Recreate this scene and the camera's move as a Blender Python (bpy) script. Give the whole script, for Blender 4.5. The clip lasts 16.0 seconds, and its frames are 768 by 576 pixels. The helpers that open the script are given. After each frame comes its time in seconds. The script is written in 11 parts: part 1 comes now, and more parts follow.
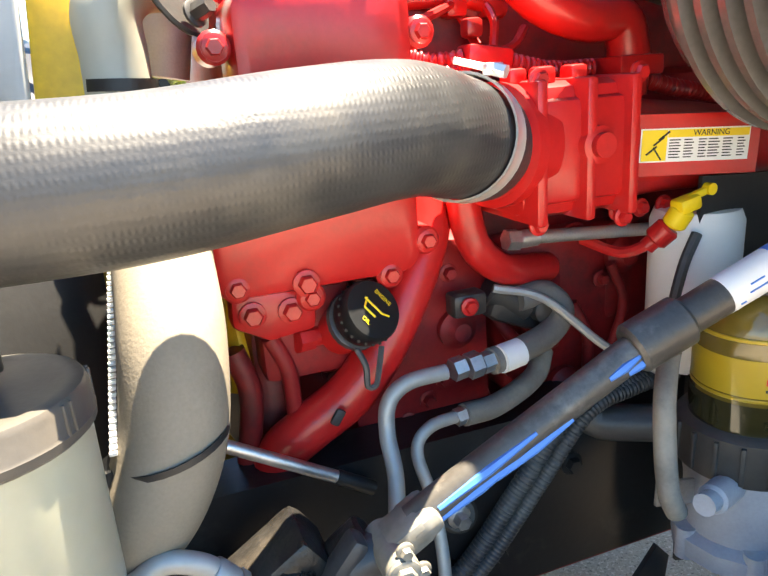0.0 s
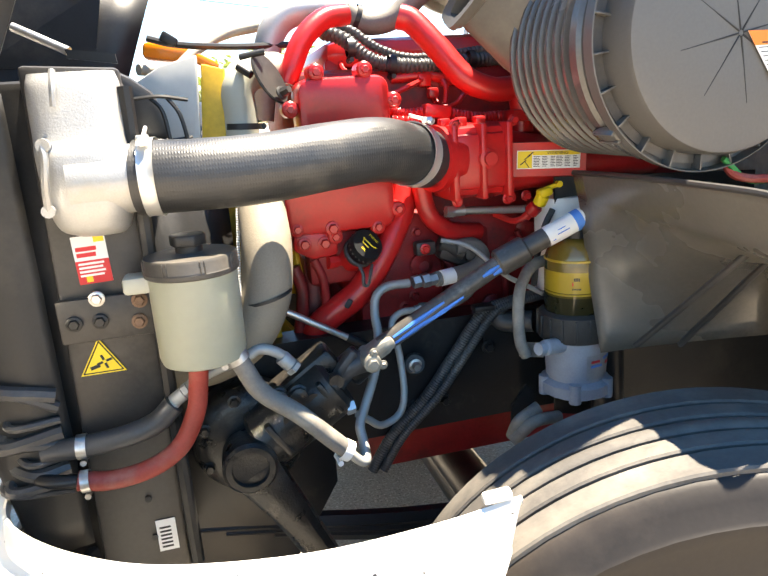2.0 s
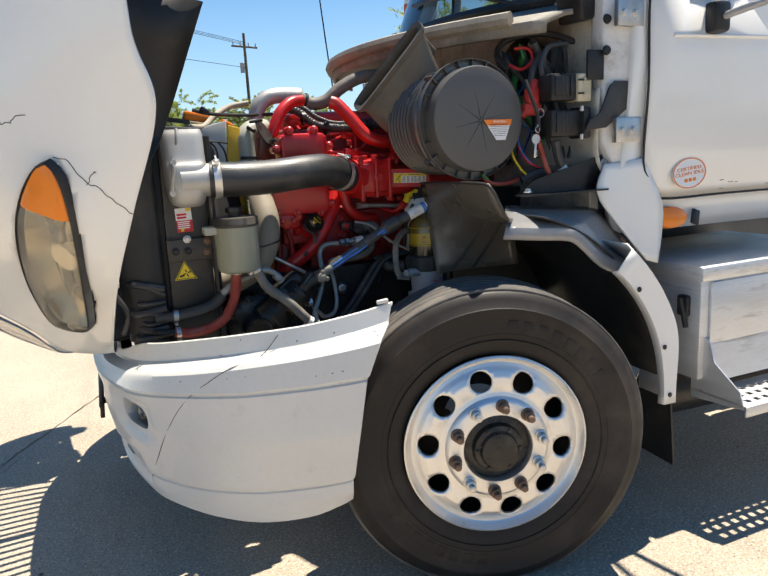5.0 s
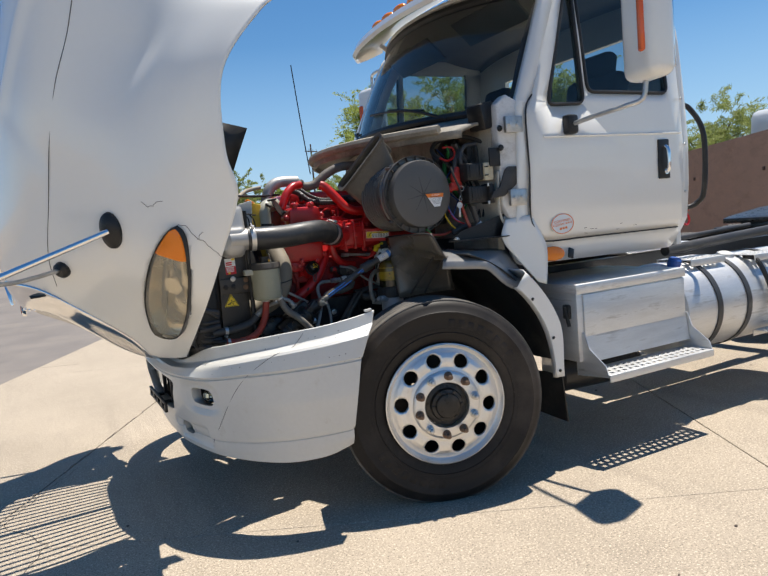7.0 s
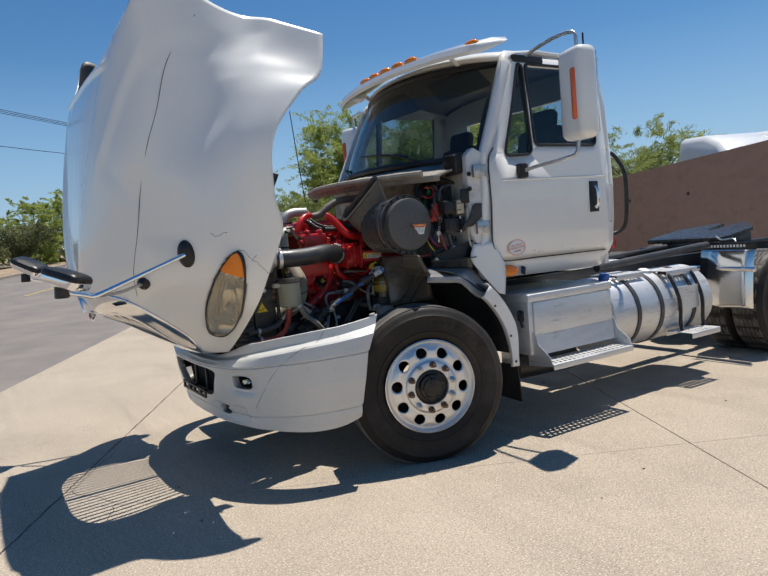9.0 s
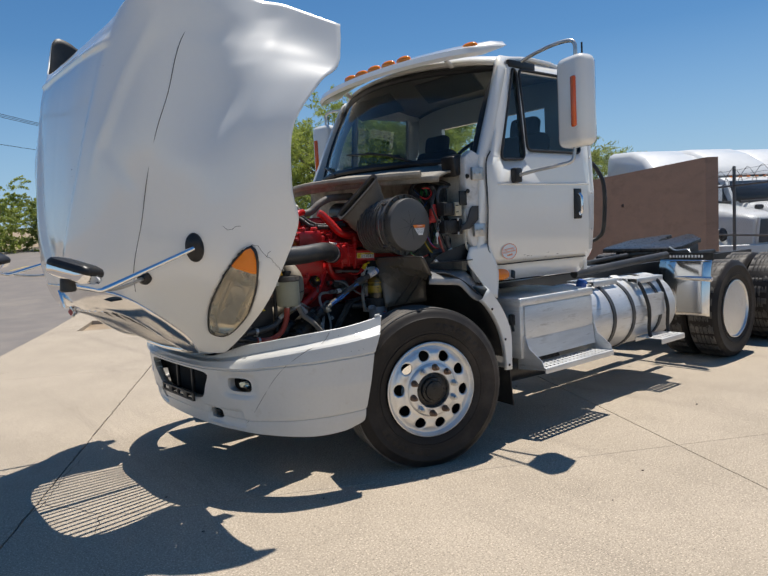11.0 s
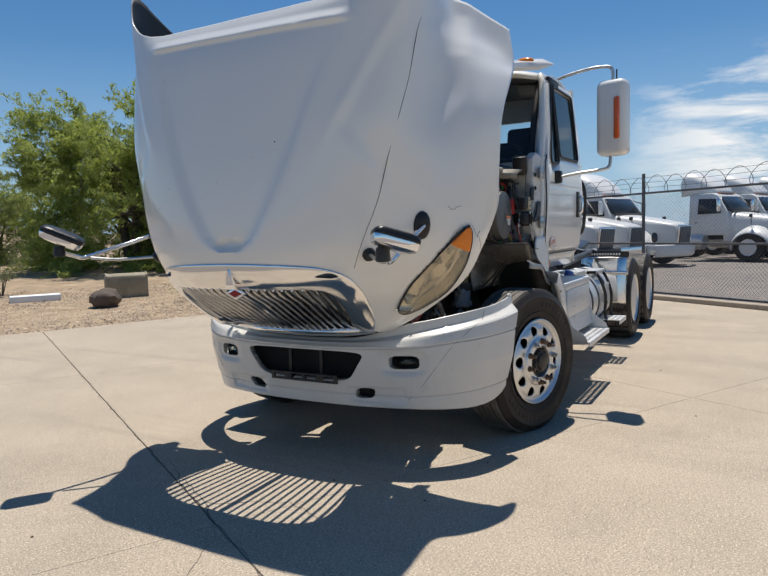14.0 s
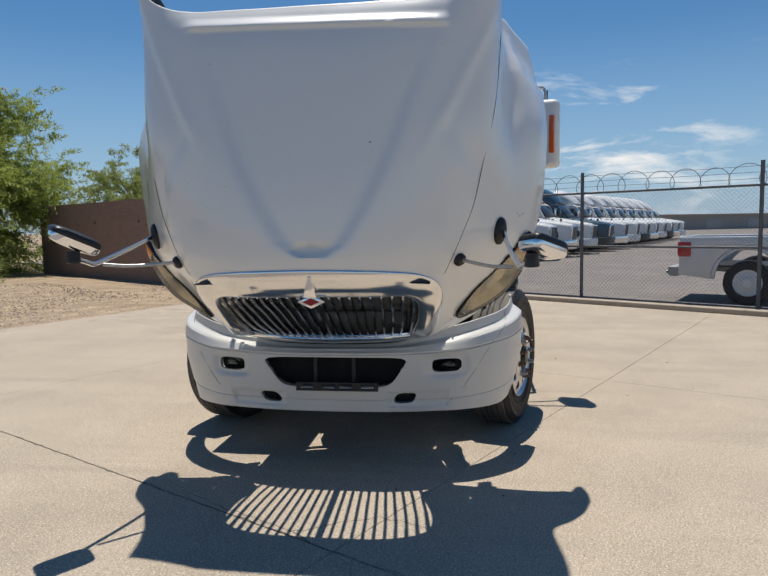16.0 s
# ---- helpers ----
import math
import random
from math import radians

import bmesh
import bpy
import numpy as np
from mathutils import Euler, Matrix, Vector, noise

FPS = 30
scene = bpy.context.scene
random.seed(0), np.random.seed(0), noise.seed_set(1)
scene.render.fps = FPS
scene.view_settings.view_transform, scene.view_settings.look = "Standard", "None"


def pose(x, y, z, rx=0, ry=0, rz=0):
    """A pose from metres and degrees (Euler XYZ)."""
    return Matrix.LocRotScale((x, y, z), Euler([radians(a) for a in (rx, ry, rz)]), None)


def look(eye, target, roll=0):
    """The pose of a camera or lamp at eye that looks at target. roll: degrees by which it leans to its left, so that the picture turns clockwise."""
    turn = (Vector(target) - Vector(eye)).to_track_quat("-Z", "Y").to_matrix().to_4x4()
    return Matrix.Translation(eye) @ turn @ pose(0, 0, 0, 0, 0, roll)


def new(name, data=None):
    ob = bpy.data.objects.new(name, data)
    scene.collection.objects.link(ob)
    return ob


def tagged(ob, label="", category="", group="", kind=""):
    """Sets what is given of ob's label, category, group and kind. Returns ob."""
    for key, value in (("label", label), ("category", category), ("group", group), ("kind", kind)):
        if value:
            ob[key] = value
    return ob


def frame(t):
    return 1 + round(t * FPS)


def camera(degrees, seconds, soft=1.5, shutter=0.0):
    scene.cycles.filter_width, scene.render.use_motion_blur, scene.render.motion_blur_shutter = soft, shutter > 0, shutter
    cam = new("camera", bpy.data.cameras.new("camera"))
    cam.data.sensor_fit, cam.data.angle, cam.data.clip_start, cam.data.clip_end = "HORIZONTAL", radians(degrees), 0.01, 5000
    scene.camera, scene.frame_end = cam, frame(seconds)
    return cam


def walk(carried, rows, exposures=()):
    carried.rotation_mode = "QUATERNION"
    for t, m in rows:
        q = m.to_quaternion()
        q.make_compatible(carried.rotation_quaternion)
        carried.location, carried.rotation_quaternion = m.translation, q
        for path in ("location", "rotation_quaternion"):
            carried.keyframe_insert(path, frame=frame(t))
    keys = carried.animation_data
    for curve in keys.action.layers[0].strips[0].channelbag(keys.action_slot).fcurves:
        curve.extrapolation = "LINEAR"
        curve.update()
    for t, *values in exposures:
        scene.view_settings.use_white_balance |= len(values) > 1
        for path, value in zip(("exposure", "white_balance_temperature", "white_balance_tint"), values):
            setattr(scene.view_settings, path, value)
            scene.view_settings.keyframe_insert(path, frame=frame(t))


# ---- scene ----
cam = camera(60.5, 16.0)
PATH = [
    (0, (-0.497, -1.089, 1.407), (0.122, 0.719, 0.817), -4.3),
    (0.5, (-0.527, -1.255, 1.428), (0.043, 0.56, 0.809), -4.1),
    (1, (-0.515, -1.433, 1.433), (-0.046, 0.417, 0.835), -4.1),
    (1.5, (-0.521, -1.581, 1.435), (-0.092, 0.288, 0.868), -4.1),
    (2, (-0.588, -1.73, 1.434), (-0.116, 0.144, 0.918), -4.1),
    (2.5, (-0.661, -1.897, 1.44), (-0.14, -0.025, 0.966), -4.1),
    (3, (-0.726, -2.051, 1.441), (-0.152, -0.184, 1.009), -3.8),
    (3.5, (-0.781, -2.279, 1.411), (-0.261, -0.393, 0.994), -3.5),
    (4, (-0.886, -2.437, 1.4), (-0.354, -0.56, 0.961), -3.4),
    (4.5, (-0.987, -2.645, 1.389), (-0.326, -0.809, 0.948), -3.0),
    (5, (-1.047, -2.852, 1.411), (-0.281, -1.047, 1.015), -3.0),
    (5.2, (-1.069, -2.946, 1.404), (-0.282, -1.144, 1.037), -3.2),
    (7.3, (-1.767, -3.916, 1.38), (-0.813, -2.169, 1.191), -5.2),
    (7.5, (-1.853, -3.968, 1.401), (-0.876, -2.233, 1.211), -5.2),
    (8, (-2.096, -4.122, 1.424), (-1.081, -2.409, 1.241), -5.1),
    (8.5, (-2.248, -4.308, 1.466), (-1.207, -2.609, 1.292), -5.1),
    (9, (-2.344, -4.507, 1.469), (-1.287, -2.818, 1.303), -4.8),
    (9.2, (-2.38, -4.562, 1.467), (-1.319, -2.874, 1.307), -4.7),
    (9.8, (-2.49, -4.64, 1.469), (-1.385, -2.94, 1.31), -4.2),
    (10.5, (-2.615, -4.43, 1.473), (-1.425, -2.78, 1.31), -3.5),
    (11.1, (-2.73, -4.07, 1.477), (-1.44, -2.52, 1.30), -2.9),
    (11.5, (-2.828, -3.83, 1.479), (-1.464, -2.379, 1.295), -2.6),
    (12, (-3.034, -3.524, 1.481), (-1.49, -2.263, 1.321), -3.4),
    (12.5, (-3.345, -3.209, 1.464), (-1.674, -2.128, 1.263), -3.3),
    (13, (-3.773, -2.926, 1.46), (-2.145, -1.788, 1.23), -4.9),
    (13.5, (-4.196, -2.762, 1.433), (-2.561, -1.632, 1.206), -2.9),
    (14, (-4.45, -2.479, 1.418), (-2.712, -1.504, 1.248), -1.7),
    (14.5, (-4.731, -2.091, 1.402), (-2.892, -1.314, 1.272), -1.4),
    (15, (-4.94, -1.707, 1.416), (-3.036, -1.123, 1.24), 0.0),
    (15.5, (-4.936, -1.266, 1.453), (-2.989, -0.847, 1.263), -0.8),
    (16, (-4.964, -0.84, 1.484), (-2.991, -0.569, 1.296), -1.0),
]
EXPOSURES = [(0, 3.12, 8350, 10), (1.0, 2.92, 8200, 10), (1.5, 2.74, 8050, 10), (2, 2.54, 7900, 10), (2.5, 2.28, 7750, 10), (3, 1.96, 7600, 10), (3.5, 1.58, 7500, 10), (4, 1.26, 7400, 10), (5, 0.86, 7250, 10), (7.5, 0.31, 6800, 10), (9, 0.11, 6720, 10), (13, 0.08, 6800, 10), (14.5, 0.0, 6800, 10), (16, -0.05, 6800, 10)]
walk(cam, [(t, look(eye, target, roll)) for t, eye, target, roll in PATH], exposures=EXPOSURES)
# ---- light ----
SUN_DIR = Vector((0.285, 0.085, 1.0)).normalized()
sun = new("sun", bpy.data.lights.new("sun", "SUN"))
sun.data.energy, sun.data.angle, sun.data.color = 5.0, radians(0.53), (1.0, 0.965, 0.91)
sun.rotation_mode = "QUATERNION"
sun.rotation_quaternion = SUN_DIR.to_track_quat("Z", "Y")

world = bpy.data.worlds.new("sky")
scene.world = world
world.use_nodes = True
wn, wl = world.node_tree.nodes, world.node_tree.links
wn.clear()
sky = wn.new("ShaderNodeTexSky")
sky.sky_type, sky.sun_disc = "NISHITA", False
sky.sun_elevation = math.asin(SUN_DIR.z)
sky.sun_rotation = math.atan2(SUN_DIR.x, SUN_DIR.y)
sky.altitude, sky.air_density, sky.dust_density, sky.ozone_density = 350, 1.0, 0.0, 3.0
wcoord = wn.new("ShaderNodeTexCoord")
wmap = wn.new("ShaderNodeMapping")
wmap.inputs["Scale"].default_value = (3.2, 3.2, 13.0)
wl.new(wcoord.outputs["Generated"], wmap.inputs["Vector"])
cloud = wn.new("ShaderNodeTexNoise")
cloud.inputs["Scale"].default_value, cloud.inputs["Detail"].default_value, cloud.inputs["Roughness"].default_value = 1.5, 9, 0.6
cloud.inputs["Distortion"].default_value = 0.35
wl.new(wmap.outputs["Vector"], cloud.inputs["Vector"])
cramp = wn.new("ShaderNodeValToRGB")
cramp.color_ramp.elements[0].position, cramp.color_ramp.elements[1].position = 0.52, 0.66
wl.new(cloud.outputs["Fac"], cramp.inputs["Fac"])
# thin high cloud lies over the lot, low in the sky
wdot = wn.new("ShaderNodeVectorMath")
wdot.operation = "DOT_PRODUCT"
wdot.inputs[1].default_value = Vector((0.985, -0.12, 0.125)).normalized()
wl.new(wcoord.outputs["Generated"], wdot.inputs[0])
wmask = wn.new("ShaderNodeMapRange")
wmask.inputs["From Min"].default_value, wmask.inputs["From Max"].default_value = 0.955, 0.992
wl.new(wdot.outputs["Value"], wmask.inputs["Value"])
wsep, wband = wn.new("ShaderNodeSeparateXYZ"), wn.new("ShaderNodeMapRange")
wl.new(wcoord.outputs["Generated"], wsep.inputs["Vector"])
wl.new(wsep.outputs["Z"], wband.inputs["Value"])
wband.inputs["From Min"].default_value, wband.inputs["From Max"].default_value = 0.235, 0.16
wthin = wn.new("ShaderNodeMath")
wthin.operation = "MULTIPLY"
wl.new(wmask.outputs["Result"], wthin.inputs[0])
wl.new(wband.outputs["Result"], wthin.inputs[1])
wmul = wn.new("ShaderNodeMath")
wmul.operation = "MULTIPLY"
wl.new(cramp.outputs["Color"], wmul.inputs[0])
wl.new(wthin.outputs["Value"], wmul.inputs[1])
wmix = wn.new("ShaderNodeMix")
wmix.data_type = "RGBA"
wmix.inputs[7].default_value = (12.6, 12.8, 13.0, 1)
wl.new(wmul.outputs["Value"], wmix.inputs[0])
whue = wn.new("ShaderNodeHueSaturation")
whue.inputs["Saturation"].default_value = 1.27
whue.inputs["Value"].default_value = 1.26
wl.new(sky.outputs["Color"], whue.inputs["Color"])
wlow = wn.new("ShaderNodeMapRange")
wl.new(wsep.outputs["Z"], wlow.inputs["Value"])
wlow.inputs["From Min"].default_value, wlow.inputs["From Max"].default_value = 0.26, 0.0
wlow.inputs["To Min"].default_value, wlow.inputs["To Max"].default_value = 0.0, 0.8
whaze = wn.new("ShaderNodeMix")
whaze.data_type = "RGBA"
whaze.inputs[7].default_value = (3.6, 6.0, 9.4, 1)
wl.new(wlow.outputs["Result"], whaze.inputs[0])
wl.new(whue.outputs["Color"], whaze.inputs[6])
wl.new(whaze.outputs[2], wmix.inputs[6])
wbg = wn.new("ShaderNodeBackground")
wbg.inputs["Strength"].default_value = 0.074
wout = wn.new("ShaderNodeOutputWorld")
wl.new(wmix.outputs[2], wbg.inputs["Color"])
wl.new(wbg.outputs["Background"], wout.inputs["Surface"])


# ---- materials ----
def node_mat(name):
    m = bpy.data.materials.new(name)
    m.use_nodes = True
    t = m.node_tree
    return m, t, t.nodes["Principled BSDF"], t.nodes, t.links


def mat(name, color, rough=0.5, metal=0.0, var=0.12, scale=6.0, fine=90.0, bump=0.15, coat=0.0, dirt=None, dirt_amount=0.5, dirt_scale=3.0,
        spec=0.5, stretch=(1, 1, 1), rvar=0.15, height=0.002, trans=0.0, ior=1.45, per_object=0.0, per_island=0.0):
    """A surface with variation at two scales, fine relief, and a second colour of dust or wear in patches."""
    m, t, b, n, l = node_mat(name)
    co = n.new("ShaderNodeTexCoord")
    mp = n.new("ShaderNodeMapping")
    mp.inputs["Scale"].default_value = stretch
    l.new(co.outputs["Object"], mp.inputs["Vector"])
    big, small = n.new("ShaderNodeTexNoise"), n.new("ShaderNodeTexNoise")
    big.inputs["Scale"].default_value, big.inputs["Detail"].default_value = scale, 4
    small.inputs["Scale"].default_value, small.inputs["Detail"].default_value = fine, 3
    for q in (big, small):
        l.new(mp.outputs["Vector"], q.inputs["Vector"])
    add = n.new("ShaderNodeMath")
    add.operation = "MULTIPLY_ADD"
    add.inputs[1].default_value = 0.45
    l.new(small.outputs["Fac"], add.inputs[0])
    l.new(big.outputs["Fac"], add.inputs[2])
    rng = n.new("ShaderNodeMapRange")
    rng.inputs["From Min"].default_value, rng.inputs["From Max"].default_value = 0.45, 1.0
    rng.inputs["To Min"].default_value, rng.inputs["To Max"].default_value = 1 - var, 1 + var
    l.new(add.outputs["Value"], rng.inputs["Value"])
    scale_node = n.new("ShaderNodeVectorMath")
    scale_node.operation = "SCALE"
    scale_node.inputs[0].default_value = color
    l.new(rng.outputs["Result"], scale_node.inputs["Scale"])
    out = scale_node.outputs["Vector"]
    if per_object or per_island:
        src = n.new("ShaderNodeObjectInfo").outputs["Random"] if per_object else n.new("ShaderNodeNewGeometry").outputs["Random Per Island"]
        r2 = n.new("ShaderNodeMapRange")
        r2.inputs["To Min"].default_value, r2.inputs["To Max"].default_value = 1 - (per_object or per_island), 1 + (per_object or per_island)
        l.new(src, r2.inputs["Value"])
        s2 = n.new("ShaderNodeVectorMath")
        s2.operation = "SCALE"
        l.new(out, s2.inputs[0])
        l.new(r2.outputs["Result"], s2.inputs["Scale"])
        out = s2.outputs["Vector"]
    if dirt:
        dn = n.new("ShaderNodeTexNoise")
        dn.inputs["Scale"].default_value, dn.inputs["Detail"].default_value, dn.inputs["Roughness"].default_value = dirt_scale, 9, 0.65
        l.new(mp.outputs["Vector"], dn.inputs["Vector"])
        dr = n.new("ShaderNodeMapRange")
        dr.inputs["From Min"].default_value, dr.inputs["From Max"].default_value = 0.62 - 0.3 * dirt_amount, 0.8 - 0.2 * dirt_amount
        l.new(dn.outputs["Fac"], dr.inputs["Value"])
        dm = n.new("ShaderNodeMix")
        dm.data_type = "RGBA"
        dm.inputs[7].default_value = (*dirt, 1)
        l.new(dr.outputs["Result"], dm.inputs[0])
        l.new(out, dm.inputs[6])
        out = dm.outputs[2]
    l.new(out, b.inputs["Base Color"])
    rr = n.new("ShaderNodeMapRange")
    rr.inputs["From Min"].default_value, rr.inputs["From Max"].default_value = 0.3, 0.7
    rr.inputs["To Min"].default_value, rr.inputs["To Max"].default_value = max(0.02, rough * (1 - rvar)), min(1, rough * (1 + rvar))
    l.new(big.outputs["Fac"], rr.inputs["Value"])
    l.new(rr.outputs["Result"], b.inputs["Roughness"])
    b.inputs["Metallic"].default_value = metal
    b.inputs["Coat Weight"].default_value = coat
    b.inputs["Coat Roughness"].default_value = 0.06
    b.inputs["Specular IOR Level"].default_value = spec
    b.inputs["Transmission Weight"].default_value = trans
    b.inputs["IOR"].default_value = ior
    if bump:
        bp = n.new("ShaderNodeBump")
        bp.inputs["Strength"].default_value, bp.inputs["Distance"].default_value = bump, height
        l.new(add.outputs["Value"], bp.inputs["Height"])
        l.new(bp.outputs["Normal"], b.inputs["Normal"])
    return m


def weave(m, along, across, depth=0.0012, strength=0.6):
    """Adds the fine ticks of a woven cover to a material's relief."""
    n, l = m.node_tree.nodes, m.node_tree.links
    b = n["Principled BSDF"]
    co = n.new("ShaderNodeTexCoord")
    w = []
    for axis, scale in (("X", along), ("Z", across)):
        q = n.new("ShaderNodeTexWave")
        q.wave_type, q.bands_direction = "BANDS", axis
        q.inputs["Scale"].default_value, q.inputs["Distortion"].default_value = scale, 1.5
        l.new(co.outputs["Object"], q.inputs["Vector"])
        w.append(q.outputs["Fac"])
    mul, bp = n.new("ShaderNodeMath"), n.new("ShaderNodeBump")
    mul.operation = "MULTIPLY"
    l.new(w[0], mul.inputs[0])
    l.new(w[1], mul.inputs[1])
    bp.inputs["Strength"].default_value, bp.inputs["Distance"].default_value = strength, depth
    l.new(mul.outputs["Value"], bp.inputs["Height"])
    if b.inputs["Normal"].links:
        l.new(b.inputs["Normal"].links[0].from_socket, bp.inputs["Normal"])
    l.new(bp.outputs["Normal"], b.inputs["Normal"])
    return m


def clear(name, color, rough=0.02, alpha=0.25, spec=0.5):
    """Thin glazing: a tinted clear sheet with a glossy face."""
    m, t, b, n, l = node_mat(name)
    n.remove(b)
    tr, gl, mx, fr = n.new("ShaderNodeBsdfTransparent"), n.new("ShaderNodeBsdfGlossy"), n.new("ShaderNodeMixShader"), n.new("ShaderNodeFresnel")
    tr.inputs["Color"].default_value = (*color, 1)
    gl.inputs["Roughness"].default_value = rough
    fr.inputs["IOR"].default_value = 1.5
    l.new(fr.outputs["Fac"], mx.inputs["Fac"])
    l.new(tr.outputs["BSDF"], mx.inputs[1])
    l.new(gl.outputs["BSDF"], mx.inputs[2])
    l.new(mx.outputs["Shader"], n["Material Output"].inputs["Surface"])
    return m


WHITE = mat("white_paint", (0.79, 0.78, 0.735), 0.34, var=0.015, scale=0.8, fine=40, bump=0.01, coat=1.0)
WHITE_OLD = mat("worn_white_paint", (0.61, 0.60, 0.565), 0.4, var=0.05, scale=3, fine=60, bump=0.04, coat=0.35, dirt=(0.5, 0.46, 0.40), dirt_amount=0.0, dirt_scale=9)
CAB_WHITE = mat("cab_shell_paint", (0.70, 0.69, 0.66), 0.5, var=0.12, scale=5, dirt=(0.28, 0.25, 0.2), dirt_amount=0.35, dirt_scale=6)
BLACK = mat("black_plastic", (0.016, 0.016, 0.016), 0.45, var=0.3, scale=5, fine=160, bump=0.25, dirt=(0.055, 0.049, 0.041), dirt_amount=0.32, dirt_scale=4)
BLACK_GREY = mat("dusty_black_plastic", (0.036, 0.034, 0.032), 0.45, var=0.3, scale=4, fine=140, bump=0.25, dirt=(0.095, 0.084, 0.07), dirt_amount=0.45, dirt_scale=3)
BLACK_PAINT = mat("black_chassis_paint", (0.012, 0.012, 0.013), 0.38, var=0.3, scale=9, fine=120, bump=0.2, dirt=(0.05, 0.045, 0.038), dirt_amount=0.12, dirt_scale=12)
GREASE = mat("oily_cast_iron", (0.022, 0.0205, 0.019), 0.3, metal=0.2, var=0.5, scale=30, fine=220, bump=0.7, dirt=(0.085, 0.072, 0.058), dirt_amount=0.3, dirt_scale=14)
RUBBER = mat("black_rubber_hose", (0.045, 0.045, 0.046), 0.42, var=0.25, scale=9, fine=200, bump=0.3, dirt=(0.14, 0.13, 0.11), dirt_amount=0.3, dirt_scale=5)
DUSTY = mat("dust_coated_black_plastic", (0.112, 0.102, 0.087), 0.27, var=0.25, scale=4, fine=140, bump=0.12, spec=1.0, dirt=(0.20, 0.18, 0.147), dirt_amount=0.42, dirt_scale=3)
HOSE_GREY = mat("dusty_grey_hose", (0.17, 0.155, 0.135), 0.65, var=0.2, scale=18, fine=260, bump=0.4, dirt=(0.30, 0.27, 0.22), dirt_amount=0.4, dirt_scale=9)
HOSE_TAN = mat("sandy_coolant_hose", (0.36, 0.32, 0.25), 0.7, var=0.15, scale=12, fine=300, bump=0.4, dirt=(0.5, 0.46, 0.38), dirt_amount=0.35, dirt_scale=6)
HOSE_RED = mat("faded_red_hose", (0.33, 0.045, 0.03), 0.55, var=0.25, scale=14, fine=200, bump=0.25, dirt=(0.36, 0.14, 0.1), dirt_amount=0.4, dirt_scale=12)
RED = mat("red_engine_paint", (0.50, 0.015, 0.015), 0.33, var=0.14, scale=11, fine=130, bump=0.28, coat=0.15, dirt=(0.28, 0.025, 0.022), dirt_amount=0.22, dirt_scale=8)
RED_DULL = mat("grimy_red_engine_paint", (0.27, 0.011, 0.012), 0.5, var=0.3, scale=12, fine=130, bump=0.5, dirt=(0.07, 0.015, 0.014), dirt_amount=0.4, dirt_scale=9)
ALU = mat("cast_aluminium", (0.50, 0.49, 0.465), 0.5, metal=0.55, var=0.12, scale=10, fine=320, bump=0.45, dirt=(0.45, 0.42, 0.36), dirt_amount=0.3, dirt_scale=7)
BRUSHED = mat("brushed_aluminium", (0.68, 0.68, 0.67), 0.42, metal=0.55, var=0.12, scale=4, fine=70, bump=0.1, stretch=(1, 1, 7), dirt=(0.36, 0.34, 0.3), dirt_amount=0.22, dirt_scale=4)
POLISHED = mat("polished_aluminium", (0.74, 0.73, 0.71), 0.40, metal=0.88, var=0.06, scale=5, fine=60, bump=0.05, dirt=(0.5, 0.48, 0.43), dirt_amount=0.12, dirt_scale=8)
CHROME = mat("chrome", (0.86, 0.86, 0.87), 0.045, metal=1.0, var=0.02, scale=4, bump=0.0)
STEEL = mat("zinc_plated_steel", (0.55, 0.54, 0.52), 0.38, metal=0.9, var=0.2, scale=25, fine=200, bump=0.3)
GALV = mat("galvanised_steel", (0.33, 0.34, 0.345), 0.5, metal=0.6, var=0.2, scale=9, fine=160, bump=0.2)
FENCE_WIRE = mat("weathered_fence_wire", (0.135, 0.14, 0.145), 0.55, metal=0.5, var=0.2, scale=9, bump=0.1)
RUSTY = mat("rusty_bolt_steel", (0.19, 0.12, 0.08), 0.65, metal=0.4, var=0.4, scale=40, fine=240, bump=0.6)
YELLOW = mat("yellow_plastic", (0.80, 0.55, 0.02), 0.45, var=0.1, bump=0.1)
YELLOW_FAN = mat("yellowed_fan_plastic", (0.60, 0.355, 0.022), 0.5, var=0.25, scale=6, dirt=(0.30, 0.19, 0.03), dirt_amount=0.4)
FROST = mat("milky_white_plastic", (0.40, 0.40, 0.33), 0.42, var=0.05, scale=4, bump=0.08, dirt=(0.5, 0.47, 0.38), dirt_amount=0.12)
MILKY = mat("milky_reservoir_plastic", (0.34, 0.345, 0.265), 0.4, var=0.05, scale=4, bump=0.06, dirt=(0.42, 0.40, 0.30), dirt_amount=0.12)
MILKY.node_tree.nodes["Principled BSDF"].inputs["Subsurface Weight"].default_value = 0.6
MILKY.node_tree.nodes["Principled BSDF"].inputs["Subsurface Radius"].default_value = (0.03, 0.03, 0.024)
GREY_PLASTIC = mat("pale_grey_shroud_plastic", (0.50, 0.50, 0.47), 0.55, var=0.08, scale=4, bump=0.15, dirt=(0.36, 0.34, 0.29), dirt_amount=0.35)
TAN_FOAM = mat("sun_bleached_cowl_plastic", (0.24, 0.22, 0.185), 0.7, var=0.3, scale=6, fine=100, bump=0.5, dirt=(0.46, 0.42, 0.34), dirt_amount=0.45)
